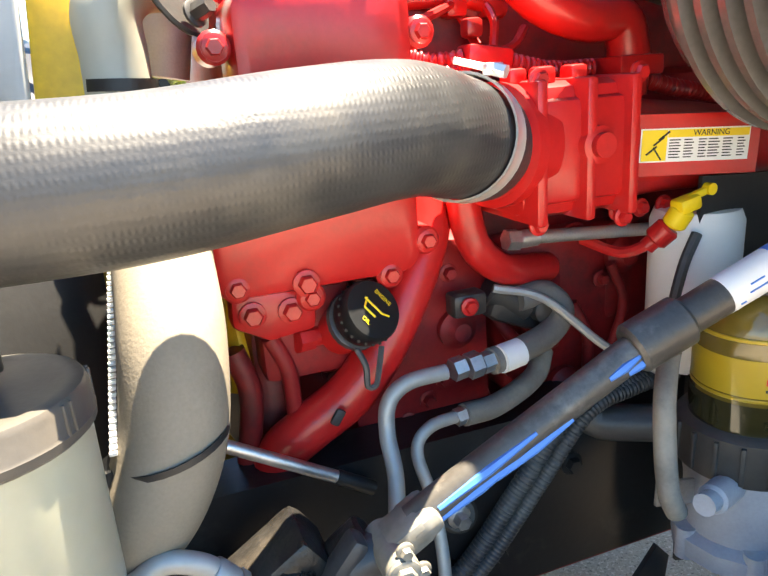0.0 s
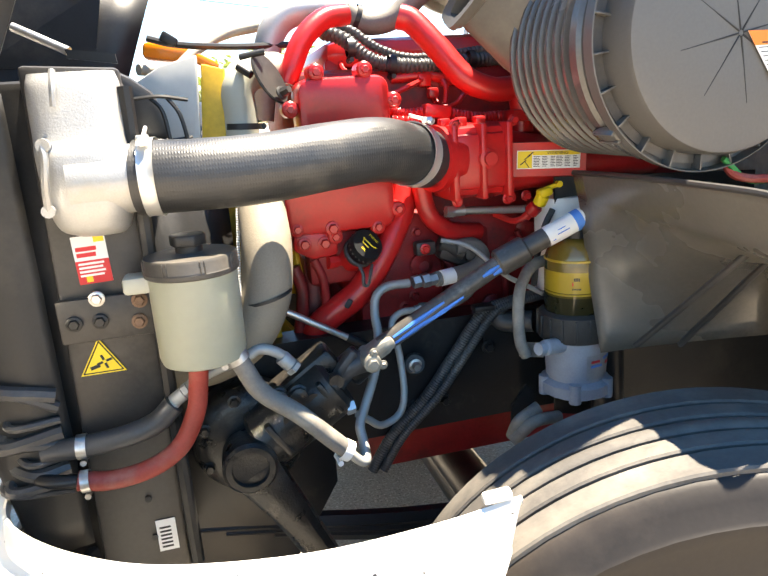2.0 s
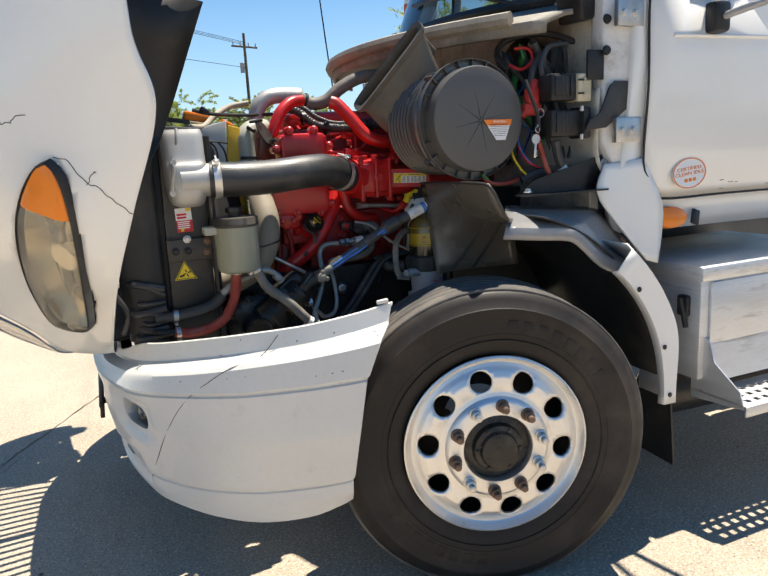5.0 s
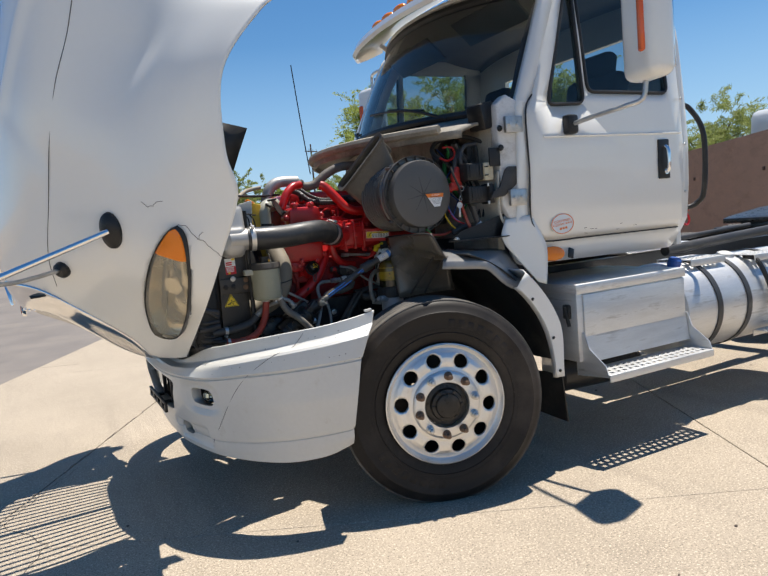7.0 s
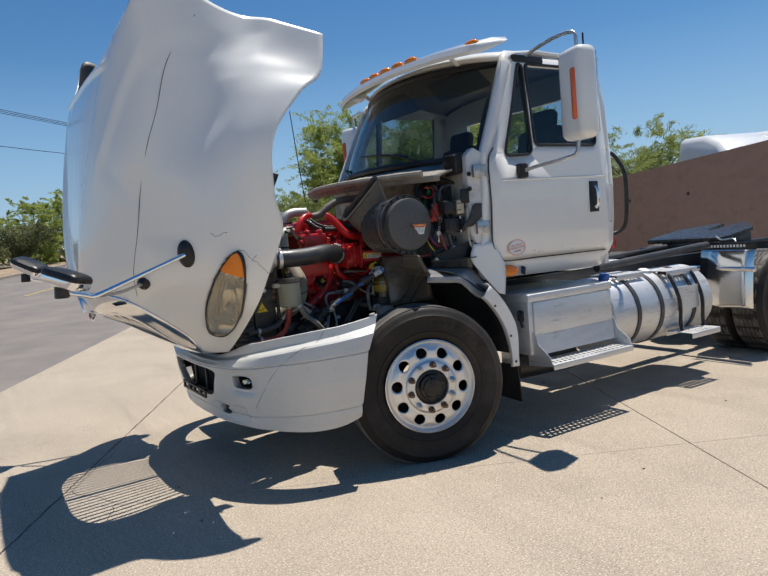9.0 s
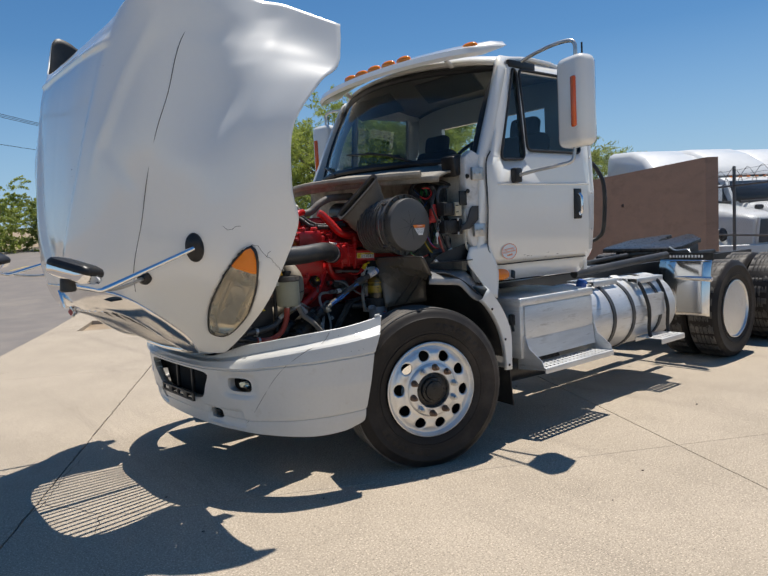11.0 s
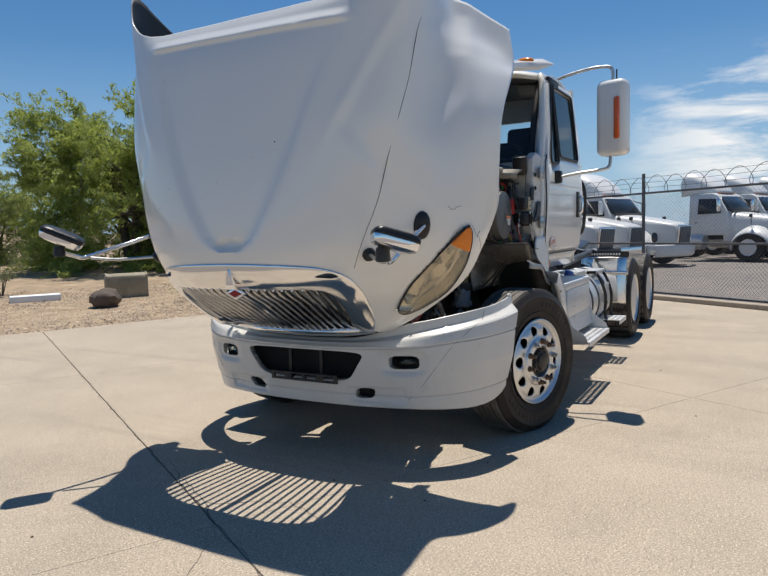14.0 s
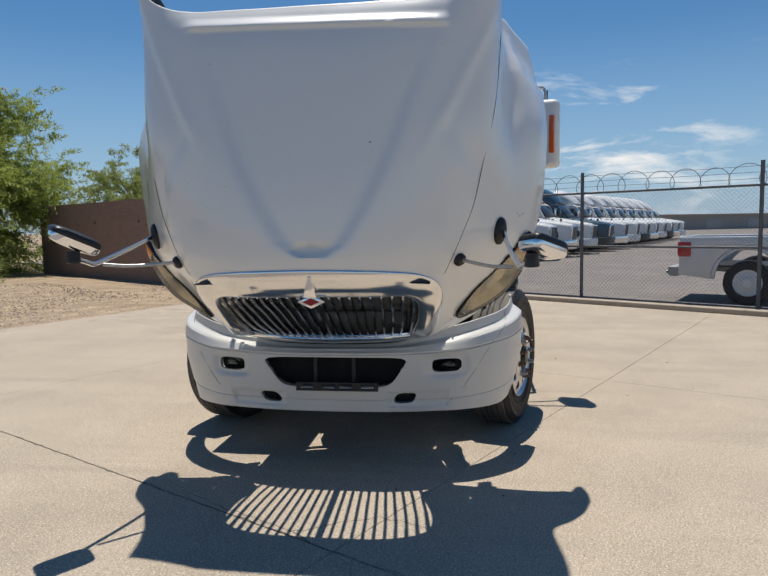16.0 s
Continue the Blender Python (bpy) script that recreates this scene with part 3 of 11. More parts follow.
# hood, tilted forward about its front edge
def hood_rows():
    C = [
        [(-1.10, 0, .775), (-1.095, -.28, .782), (-1.08, -.45, .80), (-1.065, -.50, .815), (-1.055, -.53, .83), (-1.048, -.55, .84), (-1.042, -.56, .845), (-1.035, -.57, .85)],
        [(-1.24, 0, .842), (-1.23, -.29, .848), (-1.18, -.475, .85), (-1.15, -.53, .842), (-1.12, -.56, .836), (-1.09, -.58, .832), (-1.065, -.59, .83), (-1.045, -.595, .83)],
        [(-1.40, 0, .938), (-1.385, -.30, .94), (-1.30, -.50, .895), (-1.235, -.565, .868), (-1.18, -.60, .85), (-1.13, -.615, .842), (-1.09, -.62, .838), (-1.055, -.625, .836)],
        [(-1.53, 0, 1.02), (-1.515, -.32, 1.02), (-1.40, -.55, .968), (-1.30, -.62, .95), (-1.20, -.69, .942), (-1.14, -.74, .945), (-1.10, -.775, .95), (-1.05, -.84, .955)],
        [(-1.70, 0, 1.12), (-1.68, -.34, 1.12), (-1.55, -.61, 1.12), (-1.42, -.71, 1.12), (-1.245, -.84, 1.12), (-1.168, -.935, 1.12), (-1.10, -1.03, 1.125), (-1.02, -1.07, 1.135)],
        [(-1.785, 0, 1.30), (-1.765, -.35, 1.30), (-1.65, -.63, 1.30), (-1.54, -.76, 1.30), (-1.40, -.88, 1.30), (-1.255, -1.0, 1.30), (-1.103, -1.135, 1.30), (-.968, -1.16, 1.31)],
        [(-1.80, 0, 1.46), (-1.785, -.35, 1.46), (-1.69, -.63, 1.46), (-1.58, -.79, 1.46), (-1.44, -.91, 1.46), (-1.28, -1.04, 1.46), (-1.085, -1.165, 1.47), (-.898, -1.232, 1.543)],
        [(-1.785, 0, 1.72), (-1.775, -.35, 1.72), (-1.70, -.64, 1.72), (-1.60, -.82, 1.72), (-1.45, -.95, 1.72), (-1.27, -1.065, 1.72), (-1.09, -1.19, 1.72), (-.935, -1.255, 1.72)],
        [(-1.75, 0, 2.0), (-1.742, -.35, 2.0), (-1.69, -.65, 2.0), (-1.59, -.86, 2.0), (-1.42, -.98, 2.0), (-1.22, -1.08, 2.0), (-1.06, -1.21, 2.0), (-.915, -1.27, 2.02)],
        [(-1.70, 0, 2.25), (-1.695, -.35, 2.25), (-1.655, -.66, 2.25), (-1.55, -.89, 2.25), (-1.38, -.99, 2.25), (-1.15, -1.08, 2.25), (-.93, -1.20, 2.25), (-.735, -1.265, 2.26)],
        [(-1.655, 0, 2.43), (-1.652, -.35, 2.43), (-1.622, -.68, 2.43), (-1.52, -.905, 2.43), (-1.36, -.99, 2.43), (-1.11, -1.06, 2.43), (-.84, -1.15, 2.40), (-.60, -1.24, 2.36)],
        [(-1.60, 0, 2.55), (-1.60, -.35, 2.55), (-1.585, -.70, 2.56), (-1.50, -.92, 2.58), (-1.36, -.985, 2.60), (-1.09, -1.03, 2.57), (-.80, -1.09, 2.52), (-.56, -1.22, 2.46)],
        [(-1.56, 0, 2.615), (-1.56, -.35, 2.615), (-1.555, -.71, 2.63), (-1.49, -.925, 2.76), (-1.41, -.985, 2.95), (-1.08, -1.0, 2.785), (-.80, -1.03, 2.715), (-.53, -1.19, 2.60)],
    ]
    return smooth_rows([[Vector(p) for p in r] for r in C], 10, 10)


def ease(a, b, v):
    t = min(1, max(0, (v - a) / (b - a)))
    return t * t * (3 - 2 * t)


def along(table, v):
    """Reads a small table of (key, value) with straight lines between."""
    for (a, p), (b, q) in zip(table, table[1:]):
        if v <= b:
            return p + (q - p) * max(0, (v - a) / (b - a))
    return table[-1][1]


TONGUE = [(1.33, 0.0), (1.345, 0.085), (1.395, 0.155), (1.465, 0.205), (1.56, 0.265), (1.70, 0.335), (1.864, 0.41), (2.076, 0.485), (2.27, 0.56), (2.6, 0.68)]
RIDGE = [(1.6, 0.45), (1.86, 0.57), (2.0, 0.63), (2.10, 0.70), (2.25, 0.77), (2.46, 0.875), (2.7, 0.98)]
FACET = [(1.45, 0.83), (1.60, 0.81), (1.68, 0.80), (1.75, 0.774), (1.84, 0.714), (1.945, 0.645), (2.1, 0.70), (2.46, 0.875), (2.7, 1.0)]
MID = -0.045  # the open hood sits a little to the left of the truck's middle


def press(rows):
    """The pressed shapes of the hood's front: the sunken tongue, its end pocket, the ridges, the fold under the lip."""
    for r in rows:
        for p in r:
            y, z = abs(p.y - MID), p.z
            if p.x > -1.3 or z < 1.30:
                continue
            d = along(TONGUE, z) - y
            p.x += 0.026 * ease(-0.008, 0.026, d) * ease(1.33, 1.40, z) * (1 - 0.75 * ease(1.9, 2.4, z))
            e = ((y / 0.098) ** 2 + ((z - 1.367) / 0.032) ** 2) ** 0.5
            p.x += 0.030 * ease(1.05, 0.8, e)
            f = y - along(RIDGE, z)
            p.x -= 0.010 * math.exp(-(f / 0.028) ** 2) * ease(1.75, 2.0, z) * (1 - 0.5 * ease(2.4, 2.6, z))
            g = y - along(FACET, z)
            p.x += (0.012 * ease(-0.02, 0.05, g) - 0.05 * max(0, g - 0.03)) * ease(1.40, 1.60, z) * ease(0.30, 0.2, max(0, g))
            p.x -= 0.022 * ease(2.475, 2.50, z - 0.03 * p.y) * ease(0.70, 0.63, y) * (1 - ease(2.50, 2.56, z - 0.03 * p.y))
    return rows


def flare(rows):
    """Sinks a valley into the hood's flank, so that the flare round the wheel stands out with a crease."""
    src = [[p.copy() for p in r] for r in rows]
    for i, r in enumerate(rows):
        for j, p in enumerate(r):
            z = src[i][j].z
            if z < 1.80 or j < 30:
                continue
            c = along([(1.8, 50), (2.13, 52), (2.36, 52.5), (2.52, 55), (2.63, 58), (2.9, 60)], z)
            d = 0.042 * ease(c - 17, c - 3, j) * (1 - ease(c - 3, c + 3, j)) * ease(1.82, 2.2, z)
            a = src[min(i + 1, len(src) - 1)][j] - src[max(i - 1, 0)][j]
            b = src[i][min(j + 1, len(r) - 1)] - src[i][max(j - 1, 0)]
            n = a.cross(b).normalized()
            p -= (n if n.y < 0 else -n) * d
    return rows


base_rows = flare(hood_rows())
rows = press([[p.copy() for p in r] for r in base_rows])
rows_right = press([[Vector((p.x, -p.y, p.z)) for p in r] for r in base_rows])
grid = np.array([[tuple(p) for p in r] for r in rows])


def on_hood(y, z, out=0.0):
    """The hood's skin at a height and half width, on its left side; out lifts off the skin."""
    d = (grid[:, :, 1] - y) ** 2 + (grid[:, :, 2] - z) ** 2
    i, j = np.unravel_index(int(np.argmin(d)), d.shape)
    i, j = min(max(i, 1), len(rows) - 2), min(max(j, 1), len(rows[0]) - 2)
    p = rows[i][j]
    a, b = rows[i + 1][j] - rows[i - 1][j], rows[i][j + 1] - rows[i][j - 1]
    n = a.cross(b).normalized()
    if n.x > 0:
        n = -n
    x = p.x - (n.y * (y - p.y) + n.z * (z - p.z)) / n.x if abs(n.x) > 0.15 else p.x
    return Vector((x, y, z)) + n * out, n


# outline of a headlamp: its outer and its inner edge, top to bottom
def even(pts, n):
    line = spline([Vector(p) for p in pts], 8)
    run = [0.0]
    for a, b in zip(line, line[1:]):
        run.append(run[-1] + (b - a).length)
    out, k = [], 0
    for i in range(n + 1):
        s = run[-1] * i / n
        while k < len(run) - 2 and run[k + 1] < s:
            k += 1
        out.append(line[k].lerp(line[k + 1], (s - run[k]) / (run[k + 1] - run[k])))
    return out


LAMP_N = 30
LAMP_NORMAL = Vector((-.70, -.58, -.41)).normalized()
LAMP_OUT = even(((-1.138, -1.157, 1.437), (-1.117, -1.160, 1.405), (-1.105, -1.148, 1.33), (-1.10, -1.104, 1.216), (-1.101, -1.005, 1.087), (-1.105, -.87, .998), (-1.115, -.775, .953), (-1.14, -.742, .948)), LAMP_N)
LAMP_IN = even(((-1.138, -1.157, 1.437), (-1.160, -1.141, 1.423), (-1.196, -1.092, 1.372), (-1.225, -1.024, 1.298), (-1.238, -.937, 1.211), (-1.237, -.838, 1.112), (-1.211, -.757, 1.0), (-1.178, -.738, .962), (-1.14, -.742, .948)), LAMP_N)


def lamp_edge(t, side, scale):
    t = min(1.0, max(0.0, 0.5 + (t - 0.5) * scale))
    f = t * LAMP_N
    k = min(max(int(f), 0), LAMP_N - 1)
    a, b = LAMP_OUT[k].lerp(LAMP_OUT[k + 1], f - k), LAMP_IN[k].lerp(LAMP_IN[k + 1], f - k)
    m = (a + b) / 2
    return m + ((b if side else a) - m) * scale


def in_lamp(p):
    """Whether a place on the hood lies well inside the lamp's outline."""
    k = min(range(LAMP_N + 1), key=lambda q: ((LAMP_OUT[q] + LAMP_IN[q]) / 2 - p).length)
    if k < 2 or k > LAMP_N - 2:
        return False
    m = (LAMP_OUT[k] + LAMP_IN[k]) / 2
    w = (LAMP_OUT[k] - LAMP_IN[k]) / 2
    return abs((p - m).dot(w.normalized())) < w.length + 0.002


# border of the chrome surround with the paint, and of the open grille, as (row, column) on the hood's grid
BAND_OUT = [(48.5, 0), (48.3, 6), (47.8, 12), (46.8, 17), (44.3, 21.5), (40, 25.5), (35, 29), (30, 32), (24, 34), (18, 35), (11, 35), (5, 34)]
BAND_IN = [(40.3, 0), (40.3, 5), (40.2, 10), (40.2, 14), (38.8, 16.4), (36, 17.8), (32, 18.8), (28, 19.4), (24, 19.8), (19, 20.0), (14, 20.0), (10, 19.0)]


def at(src, i, j):
    """A place and outward normal between the points of the hood's grid."""
    i, j = min(max(i, 1), len(src) - 2.001), min(max(j, 0), len(src[0]) - 2.001)
    a, b = int(i), int(j)
    u, v = i - a, j - b
    p = src[a][b].lerp(src[a + 1][b], u).lerp(src[a][b + 1].lerp(src[a + 1][b + 1], u), v)
    n = (src[a + 1][b] - src[a][b]).cross(src[a][b + 1] - src[a][b]).normalized()
    if n.x * 0.7 + n.z * -0.7 + 0.0 > 0 and n.x > -0.2:
        n = -n
    if n.dot(Vector((-1, 0, -0.6))) < 0:
        n = -n
    return p, n


def band_edge(table, n):
    line = even([(i, j, 0) for i, j in table], n)
    return [(q.x, q.y) for q in line]


def under_band(i, j):
    """Whether a cell of the grid lies well under the chrome surround or in the grille."""
    if j > 33:
        return False
    rim = [(r, c) for r, c in BAND_OUT]
    for (r0, c0), (r1, c1) in zip(rim, rim[1:]):
        if c0 <= j + 2 <= c1:
            return i + 2.5 < r0 + (r1 - r0) * (j + 2 - c0) / (c1 - c0)
    return False


hb = B()
for src in (rows, rows_right):
    g = [[hb.verts.new(p) for p in r] for r in src]
    for i in range(len(g) - 1):
        for j in range(len(g[0]) - 1):
            c = (src[i][j] + src[i + 1][j + 1]) / 2
            if under_band(i, j) or (0.93 < c.z < 1.45 and 0.72 < abs(c.y) < 1.17 and in_lamp(Vector((c.x, -abs(c.y), c.z)))):
                continue
            hb.faces.new((g[i][j], g[i][j + 1], g[i + 1][j + 1], g[i + 1][j]) if src is rows else (g[i][j], g[i + 1][j], g[i + 1][j + 1], g[i][j + 1]))
bmesh.ops.remove_doubles(hb, verts=hb.verts, dist=0.0008)
bmesh.ops.delete(hb, geom=[v for v in hb.verts if not v.link_faces], context="VERTS")
for v in {v for e in hb.edges if len(e.link_faces) == 1 for v in e.verts}:
    if not (0.93 < v.co.z < 1.46 and 0.70 < abs(v.co.y) < 1.18 and v.co.x < -1.085):
        continue
    p = Vector((v.co.x, -abs(v.co.y), v.co.z))
    k = min(range(LAMP_N + 1), key=lambda q: ((LAMP_OUT[q] + LAMP_IN[q]) / 2 - p).length)
    m, w = (LAMP_OUT[k] + LAMP_IN[k]) / 2, (LAMP_OUT[k] - LAMP_IN[k]) / 2
    d = (p - m).dot(w.normalized())
    if 2 <= k <= LAMP_N - 2 and abs(d) < w.length + 0.004:
        p = p + w.normalized() * (math.copysign(w.length + 0.004, d) - d)
        v.co = Vector((p.x, math.copysign(p.y, v.co.y), p.z))
hood = part("hood", hb, WHITE, truck, "white fibreglass hood tilted forward, cracked beside the headlight", angle=60)
thicken(hood, 0.010, -1.0, BLACK_GREY, (-1, 0, 0))

# panel seam lines down both sides of the hood
for s in (-1, 1):
    pts = []
    for y, z in ((-.69, 1.235), (-.735, 1.33), (-.775, 1.42), (-.84, 1.585), (-.89, 1.80), (-.94, 2.02), (-.965, 2.2), (-.985, 2.46), (-.992, 2.70)):
        p, n = on_hood(y, z, 0.0)
        pts.append((p.x, -s * p.y if s > 0 else p.y, p.z))
    part("hood_seam", tube(B(), pts, 0.0016, 6, 6), CRACK, hood)

# hair cracks in the gel coat
rnd = random.Random(4)
def side_skin(x, z):
    """The hood's outer corner at a length and height."""
    d = (grid[:, 40:, 0] - x) ** 2 + (grid[:, 40:, 2] - z) ** 2
    i, j = np.unravel_index(int(np.argmin(d)), d.shape)
    i, j = min(max(i, 1), len(rows) - 2), min(max(j + 40, 41), len(rows[0]) - 2)
    p = rows[i][j]
    n = (rows[i + 1][j] - rows[i - 1][j]).cross(rows[i][j + 1] - rows[i][j - 1]).normalized()
    if n.y > 0:
        n = -n
    return Vector((x, p.y - (n.x * (x - p.x) + n.z * (z - p.z)) / n.y, z)) + n * 0.0004


for path in (((-1.125, 1.447), (-1.096, 1.434), (-1.061, 1.379), (-1.040, 1.372), (-1.016, 1.343), (-.979, 1.307), (-.965, 1.303)), ((-1.24, 1.545), (-1.225, 1.525), (-1.205, 1.527), (-1.19, 1.540), (-1.165, 1.537)), ((-1.061, 1.379), (-1.05, 1.402), (-1.035, 1.408))):
    pts = []
    for (x0, z0), (x1, z1) in zip(path, path[1:]):
        for k in range(4):
            t = k / 4
            pts.append(side_skin(x0 + (x1 - x0) * t + rnd.uniform(-.0025, .0025), z0 + (z1 - z0) * t + rnd.uniform(-.0025, .0025)))
    part("hood_crack", tube(B(), pts, 0.0010, 5, 2), CRACK, hood, "jagged hairline crack")

# chrome surround of the grille, with the bars behind it
def grille_skin(y, z, out=0.0):
    p, n = on_hood(-abs(y), z, out)
    return Vector((p.x, math.copysign(p.y, y) if y else 0, p.z))


N_BAND = 60
outer, inner = band_edge(BAND_OUT, N_BAND), band_edge(BAND_IN, N_BAND)
sb = B()
ring = []
for src in (rows_right, rows):
    order = range(N_BAND, 0, -1) if src is rows_right else range(0, N_BAND + 1)
    for k in order:
        (i0, j0), (i1, j1) = outer[k], inner[k]
        line = []
        for f, lift in ((-0.01, -0.003), (0.0, 0.005), (0.03, 0.009), (0.12, 0.012), (0.3, 0.014), (0.5, 0.014), (0.7, 0.013), (0.88, 0.010), (0.96, 0.005), (1.0, -0.005), (1.01, -0.034)):
            q, n = at(src, i0 + (i1 - i0) * f, j0 + (j1 - j0) * f)
            line.append(q + n * lift)
        ring.append(line)
sheet(sb, ring)
surround = part("grille_surround", sb, mat("weathered_chrome", (0.80, 0.79, 0.78), 0.13, metal=1.0, var=0.03, scale=5, bump=0.0), hood, "polished chrome frame round the grille")
thicken(surround, 0.003, out=(-1, 0, 0))
lb = B()
low = []
for src in (rows_right, rows):
    for j in (range(34, 0, -2) if src is rows_right else range(0, 35, 2)):
        low.append([at(src, i, j)[0] + at(src, i, j)[1] * d for i, d in ((8, -0.02), (7.6, 0.000), (7, 0.006), (6, 0.010), (4.5, 0.010), (2, 0.004), (1, -0.01))])
sheet(lb, low)
rail = part("grille_lower_rail", lb, CHROME, hood)
thicken(rail, 0.003, out=(0, 0, -1))
# an added black strip keeps the sun out behind the grille's lower edge
sl = B()
sheet(sl, [[r[-1] + Vector((-0.006, 0, 0.006)), r[-1] + Vector((0.09, 0, 0.018)), r[-1] + Vector((0.20, 0, 0.02))] for r in low])
thicken(part("lower_seal", sl, VOID, hood, "black strip added to block sun under the grille"), 0.006, out=(0, 0, -1))
# the vanes run down the lean of the grille and under it, with light between them
def grille_line(y):
    """Places and outward normals down the grille at one width, from the chrome band to the lower edge."""
    out = []
    src = rows if y <= 0 else rows_right
    for i in range(41, 5, -2):
        r, up, dn = src[i], src[i + 1], src[i - 1]
        k = min(range(1, len(r) - 1), key=lambda q: abs(r[q].y - y))
        n = (up[k] - dn[k]).cross(r[k + 1] - r[k - 1]).normalized()
        if n.dot(Vector((-1, 0, -0.6))) < 0:
            n = -n
        out.append((Vector((r[k].x, y, r[k].z)), n))
    return out


def vane_mesh(y, w0, w1, w2):
    b = B()
    line = grille_line(y)
    r = []
    for i, (p, n) in enumerate(line):
        yy = Vector((0, -y * 0.16 * i / len(line), 0))
        a, q = p + yy - n * 0.006, p + yy - n * 0.045
        r.append([a + Vector((0, -w0, 0)), a + Vector((0, w0, 0)), a.lerp(q, .2) + Vector((0, w1, 0)), q + Vector((0, w2, 0)), q + Vector((0, -w2 * 0.7, 0)), a.lerp(q, .2) + Vector((0, -w1, 0))])
    sheet(b, r, close=True)
    b.faces.new(list(b.verts)[0:6])
    b.faces.new(list(b.verts)[-6:])
    return b, line


for k in range(21):
    y = -0.535 + 1.07 * k / 20
    if k == 10:
        continue
    b, line = vane_mesh(y, 0.005, 0.009, 0.009)
    vane = part("grille_vane", b, VANE, hood)
    part("tab", box(B(), line[0][0] + line[0][1] * 0.004 + Vector((0, 0, -.008)), (0.012, 0.010, 0.010), 0.003), CHROME, vane)
b, line = vane_mesh(-0.0, 0.010, 0.018, 0.022)
part("grille_centre_post", b, VANE, hood)
# the black duct shelf behind the top of the grille
db = B()
sheet(db, [[Vector((on_hood(-abs(y), 1.20, -0.014)[0].x, y, 1.20)), Vector((-1.675, y, 1.195))] for y in (-.62, -.45, -.25, 0, .25, .45, .62)])
thicken(part("grille_duct", db, BLACK, hood), 0.006)
em = B()
c = grille_skin(-0.02, 1.115, 0.014)
_, en = on_hood(0, 1.125)
ef = facing(c, (0, -1, 0), (0, 0, 1))
plate(em, [ef @ Vector(v) for v in ((-.074, 0, 0), (0, -.036, 0), (.074, 0, 0), (0, .036, 0))], ef.to_3x3() @ Vector((0, 0, 1)), 0.022, 0.004)
part("emblem_diamond", em, CHROME, hood, "chrome diamond emblem")
em = B()
plate(em, [ef @ Vector(v) for v in ((-.046, 0, .023), (0, -.020, .023), (.046, 0, .023), (0, .020, .023))], ef.to_3x3() @ Vector((0, 0, 1)), 0.003)
part("emblem_face", em, mat("faded_emblem_red", (0.30, 0.02, 0.022), 0.5, var=0.2, bump=0.0), hood, "faded red emblem face")
em = B()
ct = grille_skin(-0.025, 1.175, 0.016)
plate(em, [ct + Vector(v) for v in ((0, -.035, -.03), (0, .035, -.03), (-.02, .006, .075), (-.02, -.006, .075))], (-1, 0, -.3), 0.02, 0.003)
part("emblem_fin", em, CHROME, hood)

# backs of the headlamps inside the open hood, with their cables
for s in (-1, 1):
    hb_ = B()
    box(hb_, (-1.105, s * 0.60, 1.11), (0.06, 0.17, 0.30), 0.025, (0, 8, 0), 3)
    box(hb_, (-1.070, s * 0.60, 1.03), (0.04, 0.12, 0.12), 0.015, (0, 8, 0))
    housing = part("headlamp_housing", hb_, GREY_PLASTIC, hood, "pale grey back of the headlamp housing")
    for k in range(6):
        part("housing_rib", box(B(), (-1.045, s * 0.60, 0.985 + 0.018 * k), (0.012, 0.11, 0.004), 0.001, (0, 8, 0)), GREY_PLASTIC, housing)
    part("lamp_cable", tube(B(), [(-1.06, s * 0.62, 1.22), (-1.02, s * 0.63, 1.13), (-1.035, s * 0.64, 1.04), (-1.00, s * 0.62, 0.95), (-1.02, s * 0.60, 0.88)], 0.008, 8, 8, 0.08, 0.006), RUBBER, housing)
    part("lamp_plug", box(B(), (-1.030, s * 0.64, 1.045), (0.022, 0.022, 0.045), 0.005, (0, 20, 0)), LABEL_WHITE, housing)

